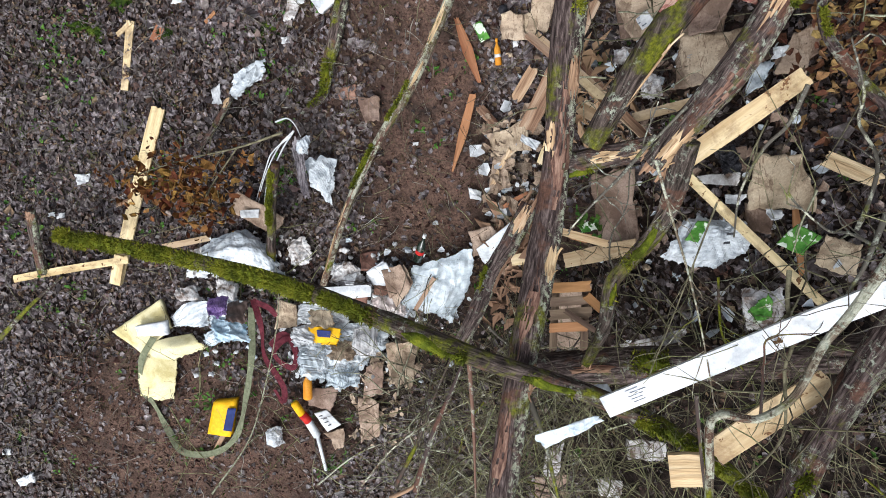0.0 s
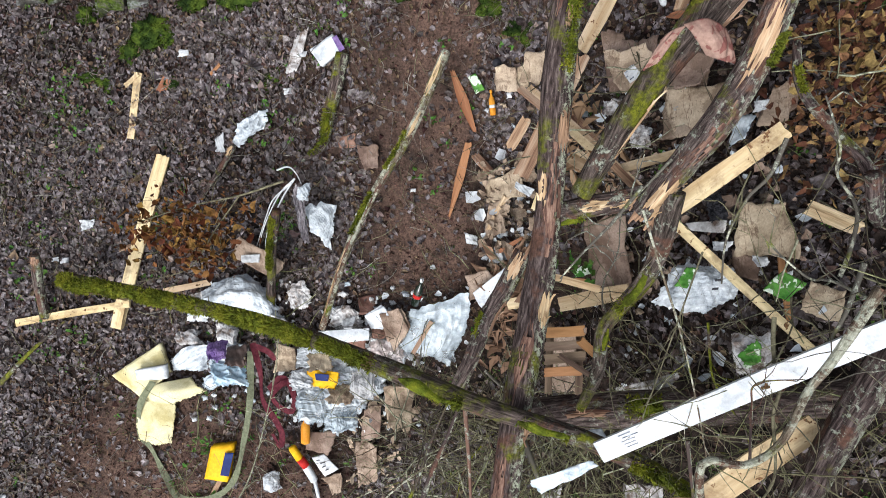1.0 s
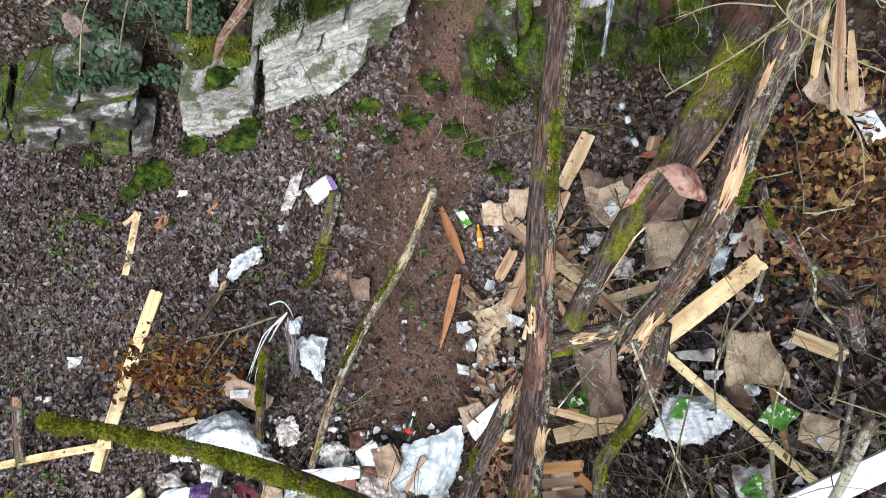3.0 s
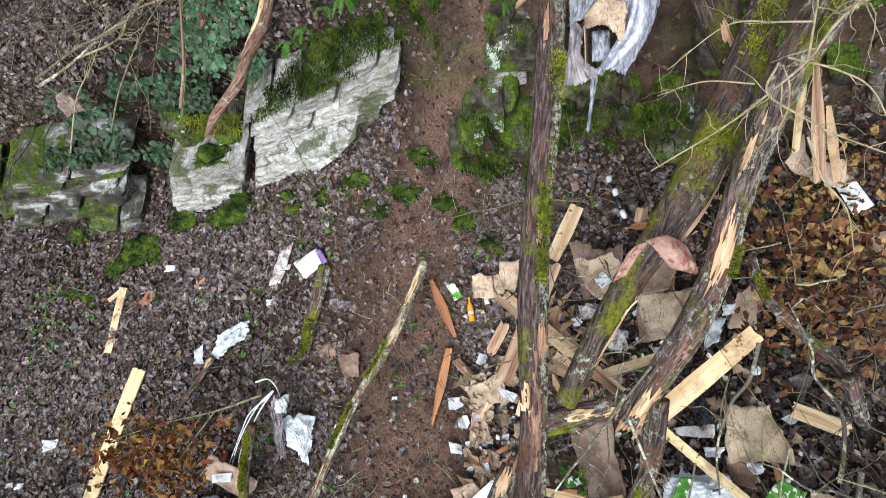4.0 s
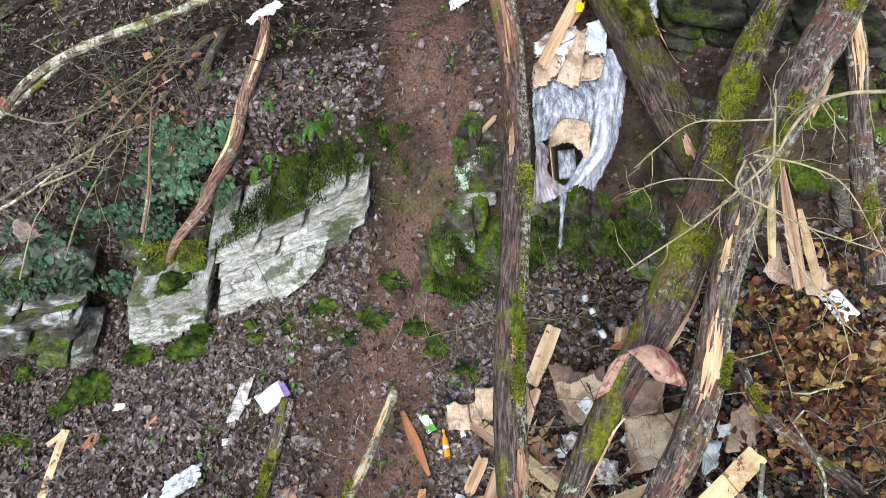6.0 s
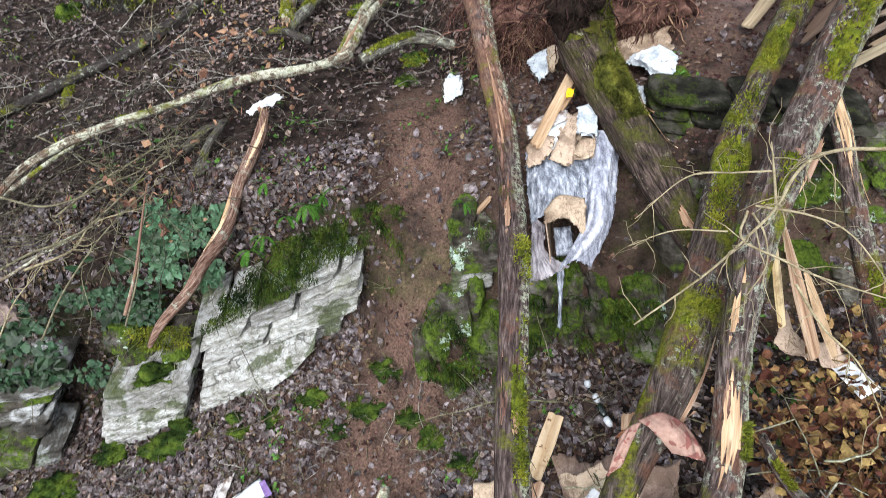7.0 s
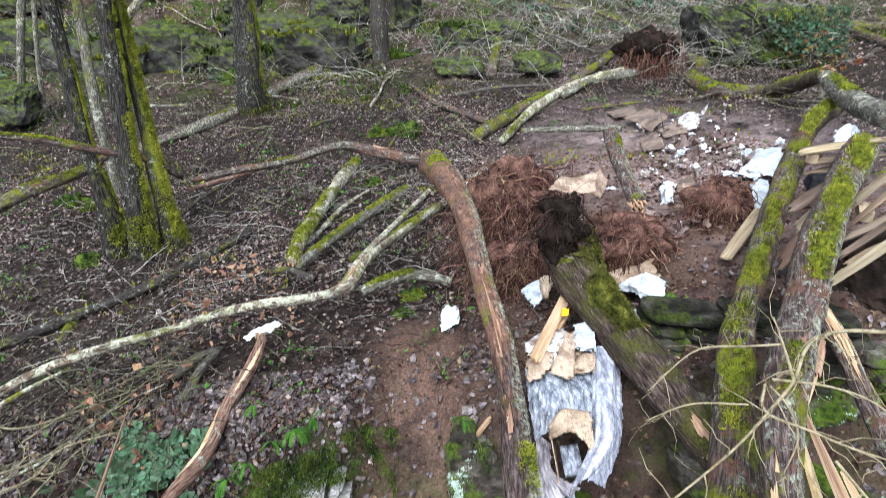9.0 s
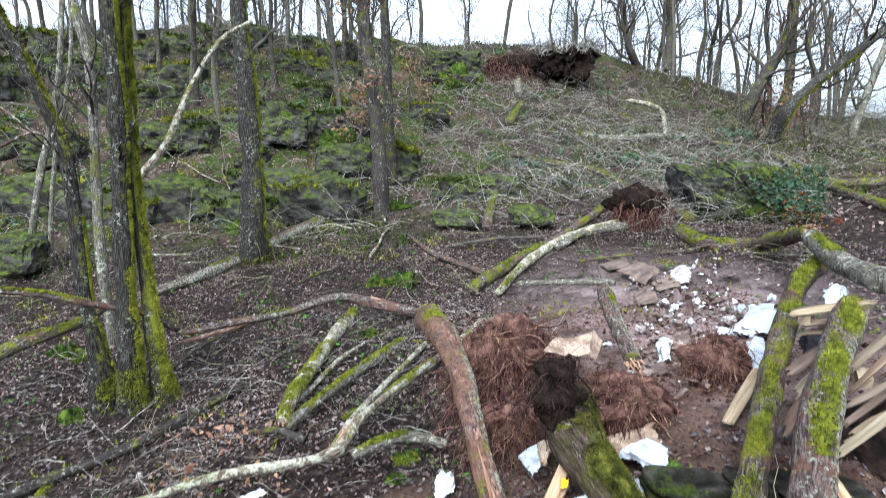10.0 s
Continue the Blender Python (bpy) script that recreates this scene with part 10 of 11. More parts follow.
for k, (pts, rad, m, lab) in enumerate((
    ([(2.494, 2.331, 3.046), (2.233, 2.300, 3.084), (2.031, 2.223, 3.099), (1.884, 2.106, 3.094), (1.760, 1.971, 3.044), (1.612, 1.869, 2.990), (1.381, 1.735, 2.896), (1.031, 1.587, 2.760)], 0.014, "twig_pale", "long pale bare branch over the trunks"),
    ([(1.754, 1.964, 3.041), (1.765, 2.080, 3.136), (1.794, 2.231, 3.215)], 0.011, "twig_pale", "broken upright twig"),
    ([(1.770, 2.110, 3.140), (1.608, 2.131, 3.127), (1.388, 2.145, 3.111), (1.105, 1.981, 3.023)], 0.007, "twig_pale", "thin pale twig reaching over bark"),
    ([(1.673, 1.997, 3.035), (1.893, 1.895, 3.040), (2.056, 1.790, 2.985), (2.179, 1.511, 2.840)], 0.008, "twig_pale", "pale twig arching to the leaves"),
    ([(1.630, 1.976, 3.024), (1.562, 1.849, 2.979), (1.693, 1.733, 2.953), (1.871, 1.638, 2.905), (2.282, 1.481, 2.824)], 0.009, "twig_pale", "forked pale twig with side shoots"),
    ([(1.651, 1.967, 3.019), (1.670, 1.858, 2.985), (1.630, 1.719, 2.934), (1.510, 1.608, 2.853)], 0.008, "twig_pale", "crooked pale twig hanging down"),
    ([(1.516, 1.898, 2.982), (1.283, 1.933, 2.977), (1.071, 1.905, 2.927)], 0.006, "twig_pale", "thin side twig"),
    ([(1.766, 1.661, 2.859), (1.832, 1.489, 2.769), (1.985, 1.357, 2.645), (2.055, 1.176, 2.494)], 0.009, "twig_pale", "pale twig over dead leaves"),
    ([(2.060, 2.238, 3.107), (2.097, 2.068, 3.075), (2.120, 2.019, 3.049)], 0.005, "twig_pale", "short side twig"),
    ([(0.939, 0.481, 1.938), (1.010, 0.157, 1.981), (1.084, -0.173, 2.025), (1.137, -0.521, 2.069), (1.171, -0.873, 2.115)], 0.011, "bark_pale", "slim white-flecked stem"),
    ([(1.227, 0.239, 2.018), (1.085, -0.113, 2.025), (0.954, -0.473, 1.981), (0.889, -0.662, 1.934)], 0.008, "twig", "thin dark stem across the sacks"),
    ([(1.715, 0.853, 1.991), (1.657, 0.667, 1.893), (1.563, 0.548, 1.798), (1.474, 0.323, 1.702), (1.471, 0.067, 1.601)], 0.018, "bark_grey", "lichen-crusted branch over cardboard"),
    ([(0.941, 0.618, 1.938), (0.766, 0.413, 1.898), (0.618, 0.265, 1.857), (0.488, 0.113, 1.764)], 0.016, "bark_grey", "lichened branch below a broken log"),
    ([(1.111, 0.768, 1.928), (0.892, 0.566, 1.891), (0.959, 0.800, 1.938)], 0.012, "bark_grey", "short lichened twig"),
    ([(1.856, 0.146, 2.378), (1.754, -0.086, 2.383), (1.702, -0.219, 2.336), (1.675, -0.383, 2.286)], 0.02, "bark_grey", "grey branch with lichen over cardboard"),
    ([(1.070, -0.742, 2.122), (1.088, -1.029, 2.119), (1.112, -1.316, 2.116)], 0.016, "bark", "dark broken branch"),
    ([(1.262, -0.794, 2.410), (1.306, -0.530, 2.359), (1.335, -0.419, 2.358), (1.567, -0.402, 2.343)], 0.01, "bark", "hooked dark twig on the white board"),
    ([(-1.539, 0.958, 0.596), (-1.969, 0.880, 0.422), (-2.475, 0.826, 0.254), (-3.014, 0.726, 0.087)], 0.014, "twig", "thin branch bearing withered leaves"),
    ([(-1.969, 0.880, 0.422), (-2.198, 0.629, 0.335), (-2.531, 0.294, 0.154), (-3.078, 0.187, -0.012)], 0.01, "twig", "forked branch bearing withered leaves"),
    ([(-4.295, -0.698, 0.060), (-3.968, -0.418, 0.141), (-3.668, -0.151, 0.123)], 0.035, "bark_mossy", "mossy branch at the edge of the slope"),
    ([(-0.441, -1.471, 1.513), (-0.330, -1.123, 1.508), (-0.204, -0.845, 1.501), (-0.076, -0.532, 1.495)], 0.03, "bark", "dark slender stem under the mossy log"),
    ([(0.263, -0.896, 1.271), (0.368, -1.192, 1.262), (0.471, -1.635, 1.253)], 0.03, "bark_grey", "pale mottled stem behind the trunk"),
    ([(-0.097, -0.681, 1.446), (-0.076, -1.106, 1.442), (-0.069, -1.567, 1.438)], 0.022, "bark_red", "reddish thin stem"),
    ([(-0.599, -1.510, 1.523), (-0.440, -1.429, 1.513), (-0.393, -1.297, 1.511)], 0.02, "wood_pale", "torn pale root end"),
    ([(-3.208, 3.982, 1.123), (-2.715, 4.123, 1.277), (-2.233, 4.426, 1.530), (-1.916, 4.651, 1.591)], 0.02, "bark_grey", "grey branch hanging over the ivy"),
    ([(-3.179, 3.910, 1.098), (-2.757, 3.987, 1.221), (-2.574, 4.150, 1.359), (-2.154, 4.252, 1.419)], 0.016, "twig_pale", "bleached broken branch"),
    ([(-2.257, 3.346, 0.932), (-2.163, 3.675, 1.159), (-2.148, 3.987, 1.339), (-2.054, 4.304, 1.544)], 0.012, "twig", "thin stem rising from the ledge"),
    ([(-2.947, 4.288, 1.340), (-2.613, 4.548, 1.475), (-2.146, 4.803, 1.628), (-1.849, 5.062, 1.755)], 0.014, "twig", "dark twig across the bank"),
    ([(-2.42, -2.091, -0.024), (-2.139, -1.663, -0.174), (-1.999, -1.168, -0.241), (-1.883, -0.553, -0.268), (-1.872, -0.086, -0.192)], 0.011, "twig_lichen", "slim lichened stem leaning over the heap"),
    ([(-2.953, -1.395, -0.332), (-2.691, -1.82, -0.342), (-2.304, -2.07, -0.311)], 0.007, "twig_moss", "thin green stem over churned soil"),
    ([(-1.142, -2.114, -0.313), (-0.806, -1.713, -0.186), (-0.337, -1.369, -0.018), (0.1, -1.144, 0.125)], 0.013, "bark_pale", "lichened branch beside torn cardboard"),
    ([(-1.564, -2.12, -0.32), (-1.156, -1.834, -0.406), (-0.516, -1.609, -0.355)], 0.012, "bark_pale", "pale mottled branch below the heap"),
    ([(-0.756, -1.923, 0.198), (-0.555, -1.531, 0.254), (-0.403, -1.141, 0.345), (-0.254, -0.803, 0.473)], 0.028, "bark_mossy", "dark mossy stem standing in the brush"),
    ([(-4.499, 7.964, 4.962), (-4.090, 7.944, 5.131), (-4.025, 8.319, 4.941)], 0.03, "bark", "side branch of the dark tree"),
    ([(-4.374, 7.806, 5.416), (-4.158, 7.956, 5.165), (-4.132, 8.332, 4.962)], 0.035, "bark", "lower side branch of the dark tree"),
    ([(-3.681, 4.489, 1.296), (-3.425, 4.720, 1.367), (-3.183, 4.958, 1.443), (-2.984, 5.269, 1.446)], 0.05, "bark_pale", "thick lichen-white branch over the bank"),
    ([(-3.331, 3.491, 1.284), (-3.066, 3.673, 1.317), (-2.784, 3.897, 1.383), (-2.534, 4.063, 1.402)], 0.02, "bark_pale", "bleached split branch hanging over ivy"),
    ([(-3.325, 3.543, 1.326), (-2.964, 3.772, 1.402), (-2.591, 3.952, 1.439), (-2.225, 4.402, 1.563), (-1.983, 4.810, 1.647)], 0.016, "twig", "long dark stem over the bank"),
    ([(-2.200, 3.328, 1.088), (-2.109, 3.588, 1.302), (-2.095, 3.945, 1.460), (-2.119, 4.393, 1.562)], 0.022, "bark_red", "reddish stem hanging from the bank"),
    ([(-3.328, 4.330, 1.573), (-2.908, 4.230, 1.515), (-2.468, 4.405, 1.552), (-1.991, 4.732, 1.584)], 0.014, "twig", "grey twig fanning over the bank"),
    ([(-2.743, 3.100, 1.132), (-2.612, 3.462, 1.301), (-2.355, 3.968, 1.464), (-1.928, 4.451, 1.620)], 0.012, "twig", "thin drooping twig above ivy"),
    ([(-3.129, 2.997, 1.028), (-3.025, 3.393, 1.223), (-2.883, 3.657, 1.314), (-2.730, 3.965, 1.441)], 0.01, "twig_pale", "pale drooping twig above the ledge"),
    ([(-3.408, 5.349, 1.487), (-2.794, 4.924, 1.437), (-2.227, 4.402, 1.435), (-1.790, 3.952, 1.355)], 0.012, "twig", "crossing twig on the bank"),
    ([(-3.013, 5.611, 1.462), (-2.595, 4.825, 1.368), (-2.331, 4.037, 1.393), (-2.390, 3.542, 1.249)], 0.012, "twig", "bent twig hanging to the ivy"),
    ([(-2.435, 5.336, 1.291), (-2.637, 6.517, 1.372), (-2.820, 7.797, 1.655)], 0.012, "twig_pale", "pale stick standing in the litter"),
)):
    c, _, ln = spline(pts, 40)
    r = np.random.default_rng(900 + k)
    paths, thick = [c], [rad * 0.75]
    for _ in range(int(ln * (11 if m == "twig_pale" else 8)) if rad < 0.017 else 0):
        i = r.integers(6, 39)
        d = unit(unit(c[i] - c[i - 3]) + r.normal(0, 0.55, 3))
        step = [c[i]]
        for _ in range(5):
            d = unit(d + r.normal(0, 0.38, 3))
            step.append(step[-1] + d * r.uniform(0.02, 0.085))
        paths.append(np.array(step))
        thick.append(rad * 0.3)
    branch(paths, thick, m, words(lab))


def leaf_cloud(name, label, centers, spread, n, mat, size, seed, category="foliage", face=None):
    r = np.random.default_rng(seed)
    c = np.asarray(centers, float)
    p = c[r.integers(0, len(c), n)] + r.normal(0, 1, (n, 3)) * np.asarray(spread)
    d = r.normal(size=(n, 3)) if face is None else np.asarray(face) + r.normal(0, 0.5, (n, 3))
    return tagged(part(name, leaves(name, p, d, M[mat], size, r, 0.65)), label, category, kind="stuff")


leaf_cloud("withered_leaves", "rust-brown oak leaves on a fallen twig", [(-2.719, 0.612, 0.168), (-2.432, 0.526, 0.249), (-2.293, 0.381, 0.239), (-3.015, 0.677, 0.087), (-2.476, 0.740, 0.253), (-2.104, 0.721, 0.330)], (0.14, 0.12, 0.12), 520, "leaf_orange", 0.06, 821)
leaf_cloud("withered_leaves", "brown dead leaves on hanging branches", [(2.506, 1.820, 1.592), (2.652, 1.571, 1.575), (2.431, 1.356, 1.574), (2.830, 1.493, 1.535), (2.299, 1.493, 1.645), (2.572, 1.188, 1.600), (3.036, 1.964, 1.558), (2.159, 1.065, 1.646)], (0.24, 0.24, 0.2), 1500, "leaf_brown", 0.06, 822)
leaf_cloud("withered_leaves", "dry tan leaves among dead twigs", [(-1.926, 4.563, 1.414), (-1.726, 5.860, 2.031), (-1.573, 5.990, 2.095), (-2.469, 4.533, 1.474), (-2.143, 4.375, 1.444), (-1.167, 5.406, 1.901), (-1.844, 5.108, 1.848)], (0.25, 0.25, 0.12), 240, "leaf_pink", 0.055, 823)
leaf_cloud("withered_leaves", "orange-tan leaves on a shattered stump", [(5.903, 8.440, 4.163), (6.057, 8.218, 4.134), (6.196, 7.983, 3.990)], (0.25, 0.15, 0.15), 120, "leaf_orange", 0.04, 824)


def on_quad(q, n, r, out=0.04):
    q = np.asarray(q, float)
    u, v = r.uniform(size=n)[:, None], r.uniform(size=n)[:, None]
    p = (q[0] * (1 - u) + q[1] * u) * (1 - v) + (q[3] * (1 - u) + q[2] * u) * v
    nrm = unit(np.cross(q[1] - q[0], q[3] - q[0]))
    nrm = nrm if nrm[1] < 0 else -nrm
    return p + nrm * (out + 0.04 * r.random(n)[:, None]), np.tile(nrm, (n, 1))


for k, (q, n, size) in enumerate((
    (((-2.100, 4.250, 1.448), (-1.484, 4.300, 1.368), (-1.559, 3.800, 0.840), (-2.332, 3.800, 0.899)), 950, 0.062),
    (((-3.529, 3.800, 0.844), (-2.281, 3.850, 0.881), (-2.559, 3.500, -0.02), (-4.076, 3.500, 0.0)), 1700, 0.055),
    (((-2.864, 4.000, 1.200), (-2.114, 4.000, 0.958), (-2.119, 3.700, 0.546), (-3.069, 3.700, 0.628)), 900, 0.055),
    (((8.3, 13.7, 4.9), (9.8, 12.9, 4.75), (9.8, 12.7, 3.75), (8.7, 13.3, 3.95)), 1100, 0.075),
    (((8.531, 34.417, 9.005), (11.460, 34.162, 9.313), (11.111, 32.978, 7.688), (8.719, 33.218, 7.688)), 260, 0.28),
)):
    r = np.random.default_rng(840 + k)
    p, d = on_quad(q, n, r)
    ok = wob(p * (4.0 if k < 3 else 0.8), 62) + 0.2 * r.normal(size=len(p)) > (0.12 if k < 3 else -0.1)
    p, d = p[ok], d[ok]
    tagged(part("ivy", leaves("ivy", p, d + (0, -0.2, 0.5), M["ivy" if k == 0 else "ivy_dark"], size, r, 0.95, 0.2)), "dark glossy ivy hanging over rock", "ivy", "ivy patches", "stuff")


def fern(label, base, count, size, seed):
    ob = thing("fern", label, "fern", "ferns")
    r = np.random.default_rng(seed)
    for k in range(count):
        a = r.uniform(0, 6.28)
        d = np.array([math.cos(a) * 0.7, -0.5 + 0.5 * math.sin(a), 0.7])
        pts, q = [np.asarray(base, float)], np.asarray(base, float)
        for _ in range(6):
            d = unit(d + (0, 0, -0.32))
            q = q + d * size / 6
            pts.append(q)
        c, _, _ = spline(pts, 28)
        t = unit(np.gradient(c, axis=0))
        side = unit(np.cross(t, (0.1, 0.2, 1.0)))
        V, F = [], []
        for i in range(2, 28):
            w = size * 0.14 * math.sin(math.pi * min(0.97, (i + 1.5) / 30)) ** 0.8
            for sg in (1, -1):
                b = len(V)
                V += [c[i] - t[i] * 0.007 * size * 2, c[i] + side[i] * sg * w * 0.6 + t[i] * w * 0.25, c[i] + side[i] * sg * w + t[i] * w * 0.45 - np.array([0, 0, 0.01]), c[i] + t[i] * 0.007 * size * 2]
                F += [(b, b + 1, b + 2, b + 3)]
        part("frond", mesh("frond", V, F, M["fern"], smooth=False), ob)


for k, (b, n, s) in enumerate((((-0.746, 4.050, 1.485), 9, 0.26), ((-0.931, 4.020, 1.401), 7, 0.2), ((-1.265, 3.850, 1.200), 8, 0.24), ((-1.076, 4.200, 1.624), 5, 0.18), ((-1.12, 3.9, 1.3), 7, 0.22), ((-0.62, 4.12, 1.52), 6, 0.18), ((0.522, 3.550, 1.817), 6, 0.16), ((-0.512, 4.100, 1.605), 3, 0.18), ((2.973, 4.100, 2.241), 4, 0.22), ((2.638, 4.300, 2.230), 5, 0.2), ((2.039, 3.600, 1.344), 4, 0.25), ((2.468, 3.750, 1.600), 4, 0.2))):
    fern("bright green fern on the rock ledge", b, n, s * 0.72, 860 + k)

for k, (q, n, ln, m) in enumerate((
    (((-1.314, 3.800, 1.190), (-0.145, 4.000, 1.541), (-0.224, 3.720, 1.311), (-1.694, 3.520, 0.695)), 5000, 0.05, "moss_dark"),
    (((-0.191, 3.900, 1.585), (0.063, 3.900, 1.559), (-0.035, 3.600, 0.639), (-0.286, 3.600, 0.759)), 1500, 0.07, "moss_dark"),
    (((0.162, 3.100, 1.238), (0.735, 3.100, 1.244), (0.721, 2.750, 0.435), (0.147, 2.800, 0.644)), 2600, 0.06, "moss_dark"),
    (((0.865, 2.980, 1.396), (1.935, 2.900, 1.297), (2.141, 2.660, 0.379), (0.889, 2.720, 0.775)), 4200, 0.09, "moss_dark"),
    (((-2.513, 3.550, 0.666), (-1.821, 3.500, 0.695), (-1.898, 3.420, 0.493), (-2.527, 3.420, 0.531)), 900, 0.05, "moss_tuft"),
    (((-1.716, 3.460, 0.769), (-0.665, 3.560, 1.247), (-0.691, 3.540, 1.097), (-1.742, 3.440, 0.654)), 900, 0.04, "moss_dark"),
    (((2.168, 4.100, 2.162), (2.791, 4.100, 2.216), (2.746, 3.700, 1.557), (2.039, 3.650, 1.655)), 2600, 0.07, "moss_dark"),
    (((0.373, 3.420, 1.727), (0.736, 3.400, 1.774), (0.744, 3.320, 1.506), (0.376, 3.350, 1.476)), 900, 0.05, "moss_dark"),
)):
    r = np.random.default_rng(880 + k)
    p, d = on_quad(q, int(n * 1.8), r, 0.0)
    ok = wob(p * 3.2, 61) + 0.15 * r.normal(size=len(p)) > (0.16 if k in (2, 3) else 0.02)
    p, d = p[ok], d[ok]
    tagged(part("hanging_moss", blades("hanging_moss", p, d + (0, 0, -0.4), M[m], ln, r, 0.2)), "green moss and grass hanging on the ledge", "moss", "", "stuff")

for k, (q, n, ln, m) in enumerate((
    (((7.5, 14.2, 4.72), (9.8, 12.85, 4.75), (9.7, 12.75, 3.6), (7.5, 13.95, 3.5)), 3000, 0.13, "moss_dark"),
    (((7.5, 14.3, 4.75), (9.8, 13.0, 4.8), (9.8, 12.9, 4.45), (7.5, 14.1, 4.4)), 1200, 0.1, "moss_tuft"),
    (((7.9, 32.2, 11.0), (11.3, 31.6, 11.1), (11.1, 31.2, 10.5), (7.9, 31.8, 10.3)), 500, 0.5, "twig_grey"),
)):
    r = np.random.default_rng(890 + k)
    p, d = on_quad(q, n, r, 0.0)
    p = p[wob(p * 1.4, 63) + 0.2 * r.normal(size=n) > -0.1]
    tagged(part("hanging_moss", blades("hanging_moss", p, np.array([0, -0.4, 0.5 if k == 2 else -0.5]), M[m], ln, r, 0.12)), "moss and grass hanging on a dark bank", "moss", "", "stuff")

p, d, r = scatter(2200, -5, 3.5, -2.3, 3.3, lambda x, y: np.clip(wob(np.stack([x, y, 0 * x], -1) * 2.0, 90), 0, 1), 91)
k = 6
pp = np.repeat(p, k, 0) + r.normal(0, 0.025, (len(p) * k, 3)) * (1, 1, 0.4) + (0, 0, 0.03)
tagged(part("seedlings", leaves("seedlings", pp, np.repeat(d, k, 0), M["leaf_green"], 0.03, r)), "small green seedlings between dead leaves", "seedling", kind="stuff")
p, d, r = scatter(4200, -9, 6, 4.2, 16, lambda x, y: np.clip(wob(np.stack([x, y, 0 * x], -1) * 1.2, 92), 0, 1), 93)
pp = np.repeat(p, k, 0) + r.normal(0, 0.04, (len(p) * k, 3)) * (1, 1, 0.4) + (0, 0, 0.04)
tagged(part("seedlings", leaves("seedlings", pp, np.repeat(d, k, 0), M["leaf_green"], 0.035, r)), "green seedlings on the bank", "seedling", kind="stuff")
p, d, r = scatter(120000, -24, 26, 15, 40, lambda x, y: np.clip(-0.05 + 1.3 * wob(np.stack([x, y, 0 * x], -1) * 0.7, 94), 0, 1) * np.clip((8 - x) / 6, 0.6, 1), 95)
tagged(part("ground_moss", blades("ground_moss", p, d, M["moss_dark"], 0.13, r, 0.6)), "moss and low green growth on the hillside", "moss", kind="stuff")

p, d, r = scatter(160000, -24, 20, 17, 38, lambda x, y: np.clip(-0.55 + 1.8 * wob(np.stack([x, y, 0 * x], -1) * 1.3, 96), 0, 1) * np.clip((6 - x) / 6, 0.45, 1), 97)
tagged(part("ground_moss", blades("ground_moss", p, d, M["moss_tuft"], 0.09, r, 0.7)), "bright yellow-green moss patches on the hillside", "moss", kind="stuff")
p, d, r = scatter(34000, -8, 8, 5.4, 17, lambda x, y: np.clip(-0.65 + 2.0 * wob(np.stack([x, y, 0 * x], -1) * 1.6, 98), 0, 1), 99)
tagged(part("ground_moss", blades("ground_moss", p, d, M["moss_tuft"], 0.06, r, 0.6)), "small moss patches on the bench", "moss", kind="stuff")
p, d, r = scatter(2600, -22, 16, 18, 37, lambda x, y: np.clip(-0.3 + 1.6 * wob(np.stack([x, y, 0 * x], -1) * 0.9, 101), 0, 1), 102)
pp = np.repeat(p, 14, 0) + r.normal(0, 0.13, (len(p) * 14, 3)) * (1, 1, 0.5) + (0, 0, 0.12)
tagged(part("undergrowth", leaves("undergrowth", pp, np.repeat(d, 14, 0), M["ivy"], 0.13, r, 0.5)), "dark ivy and fern clumps on the hillside", "undergrowth", kind="stuff")
r = np.random.default_rng(131)
for k in range(46):
    x, y = r.uniform(-7, 9), r.uniform(7, 31)
    a, ln = r.uniform(0, 3.14), r.uniform(0.8, 2.6)
    pts = []
    for t in (-0.5, -0.15, 0.2, 0.5):
        px, py = x + math.cos(a) * ln * t + r.normal(0, 0.06), y + math.sin(a) * ln * t + r.normal(0, 0.06)
        pts.append((px, py, float(ground_at(px, py)) + 0.05 + 0.1 * r.random()))
    w = r.uniform(0.015, 0.045)
    log("fallen_branch", "dead branch lying in the leaf litter", pts, [w, w * 0.9, w * 0.8, w * 0.5], ("bark_far", "bark_mossy", "bark_grey", "bark_pale")[k % 4], 1300 + k, ring=7, category="branch", group="fallen branches", mossy=[(0.1, 0.6, 0.0, 1.2)] if k % 3 == 0 else (), fuzz=200)

p, d, r = scatter(5200, -5.4, 1.2, -2.6, 3.3, lambda x, y: np.clip(-0.15 + 1.3 * wob(np.stack([x, y, 0 * x], -1) * 1.7, 111), 0, 1) * (1 - chute(x, y)), 112)
tagged(part("grass_tufts", blades("grass_tufts", np.repeat(p, 4, 0) + r.normal(0, 0.02, (len(p) * 4, 3)) * (1, 1, 0) + (0, 0, 0.02), np.repeat(d, 4, 0), M["grass"], 0.11, r, 0.05, 1.9)), "thin olive grass blades in wet litter", "grass", kind="stuff")
p, d, r = scatter(26000, -5.4, 1.2, -2.6, 3.3, lambda x, y: np.clip(-0.55 + 1.7 * wob(np.stack([x, y, 0 * x], -1) * 2.1, 113), 0, 1) * (1 - chute(x, y)), 114)
tagged(part("ground_moss", blades("ground_moss", p + d * 0.015, d, M["moss_dark"], 0.035, r, 0.4)), "dark moss between wet leaves", "moss", kind="stuff")

# ---- crumbs of soil, stones and shredded packaging ----


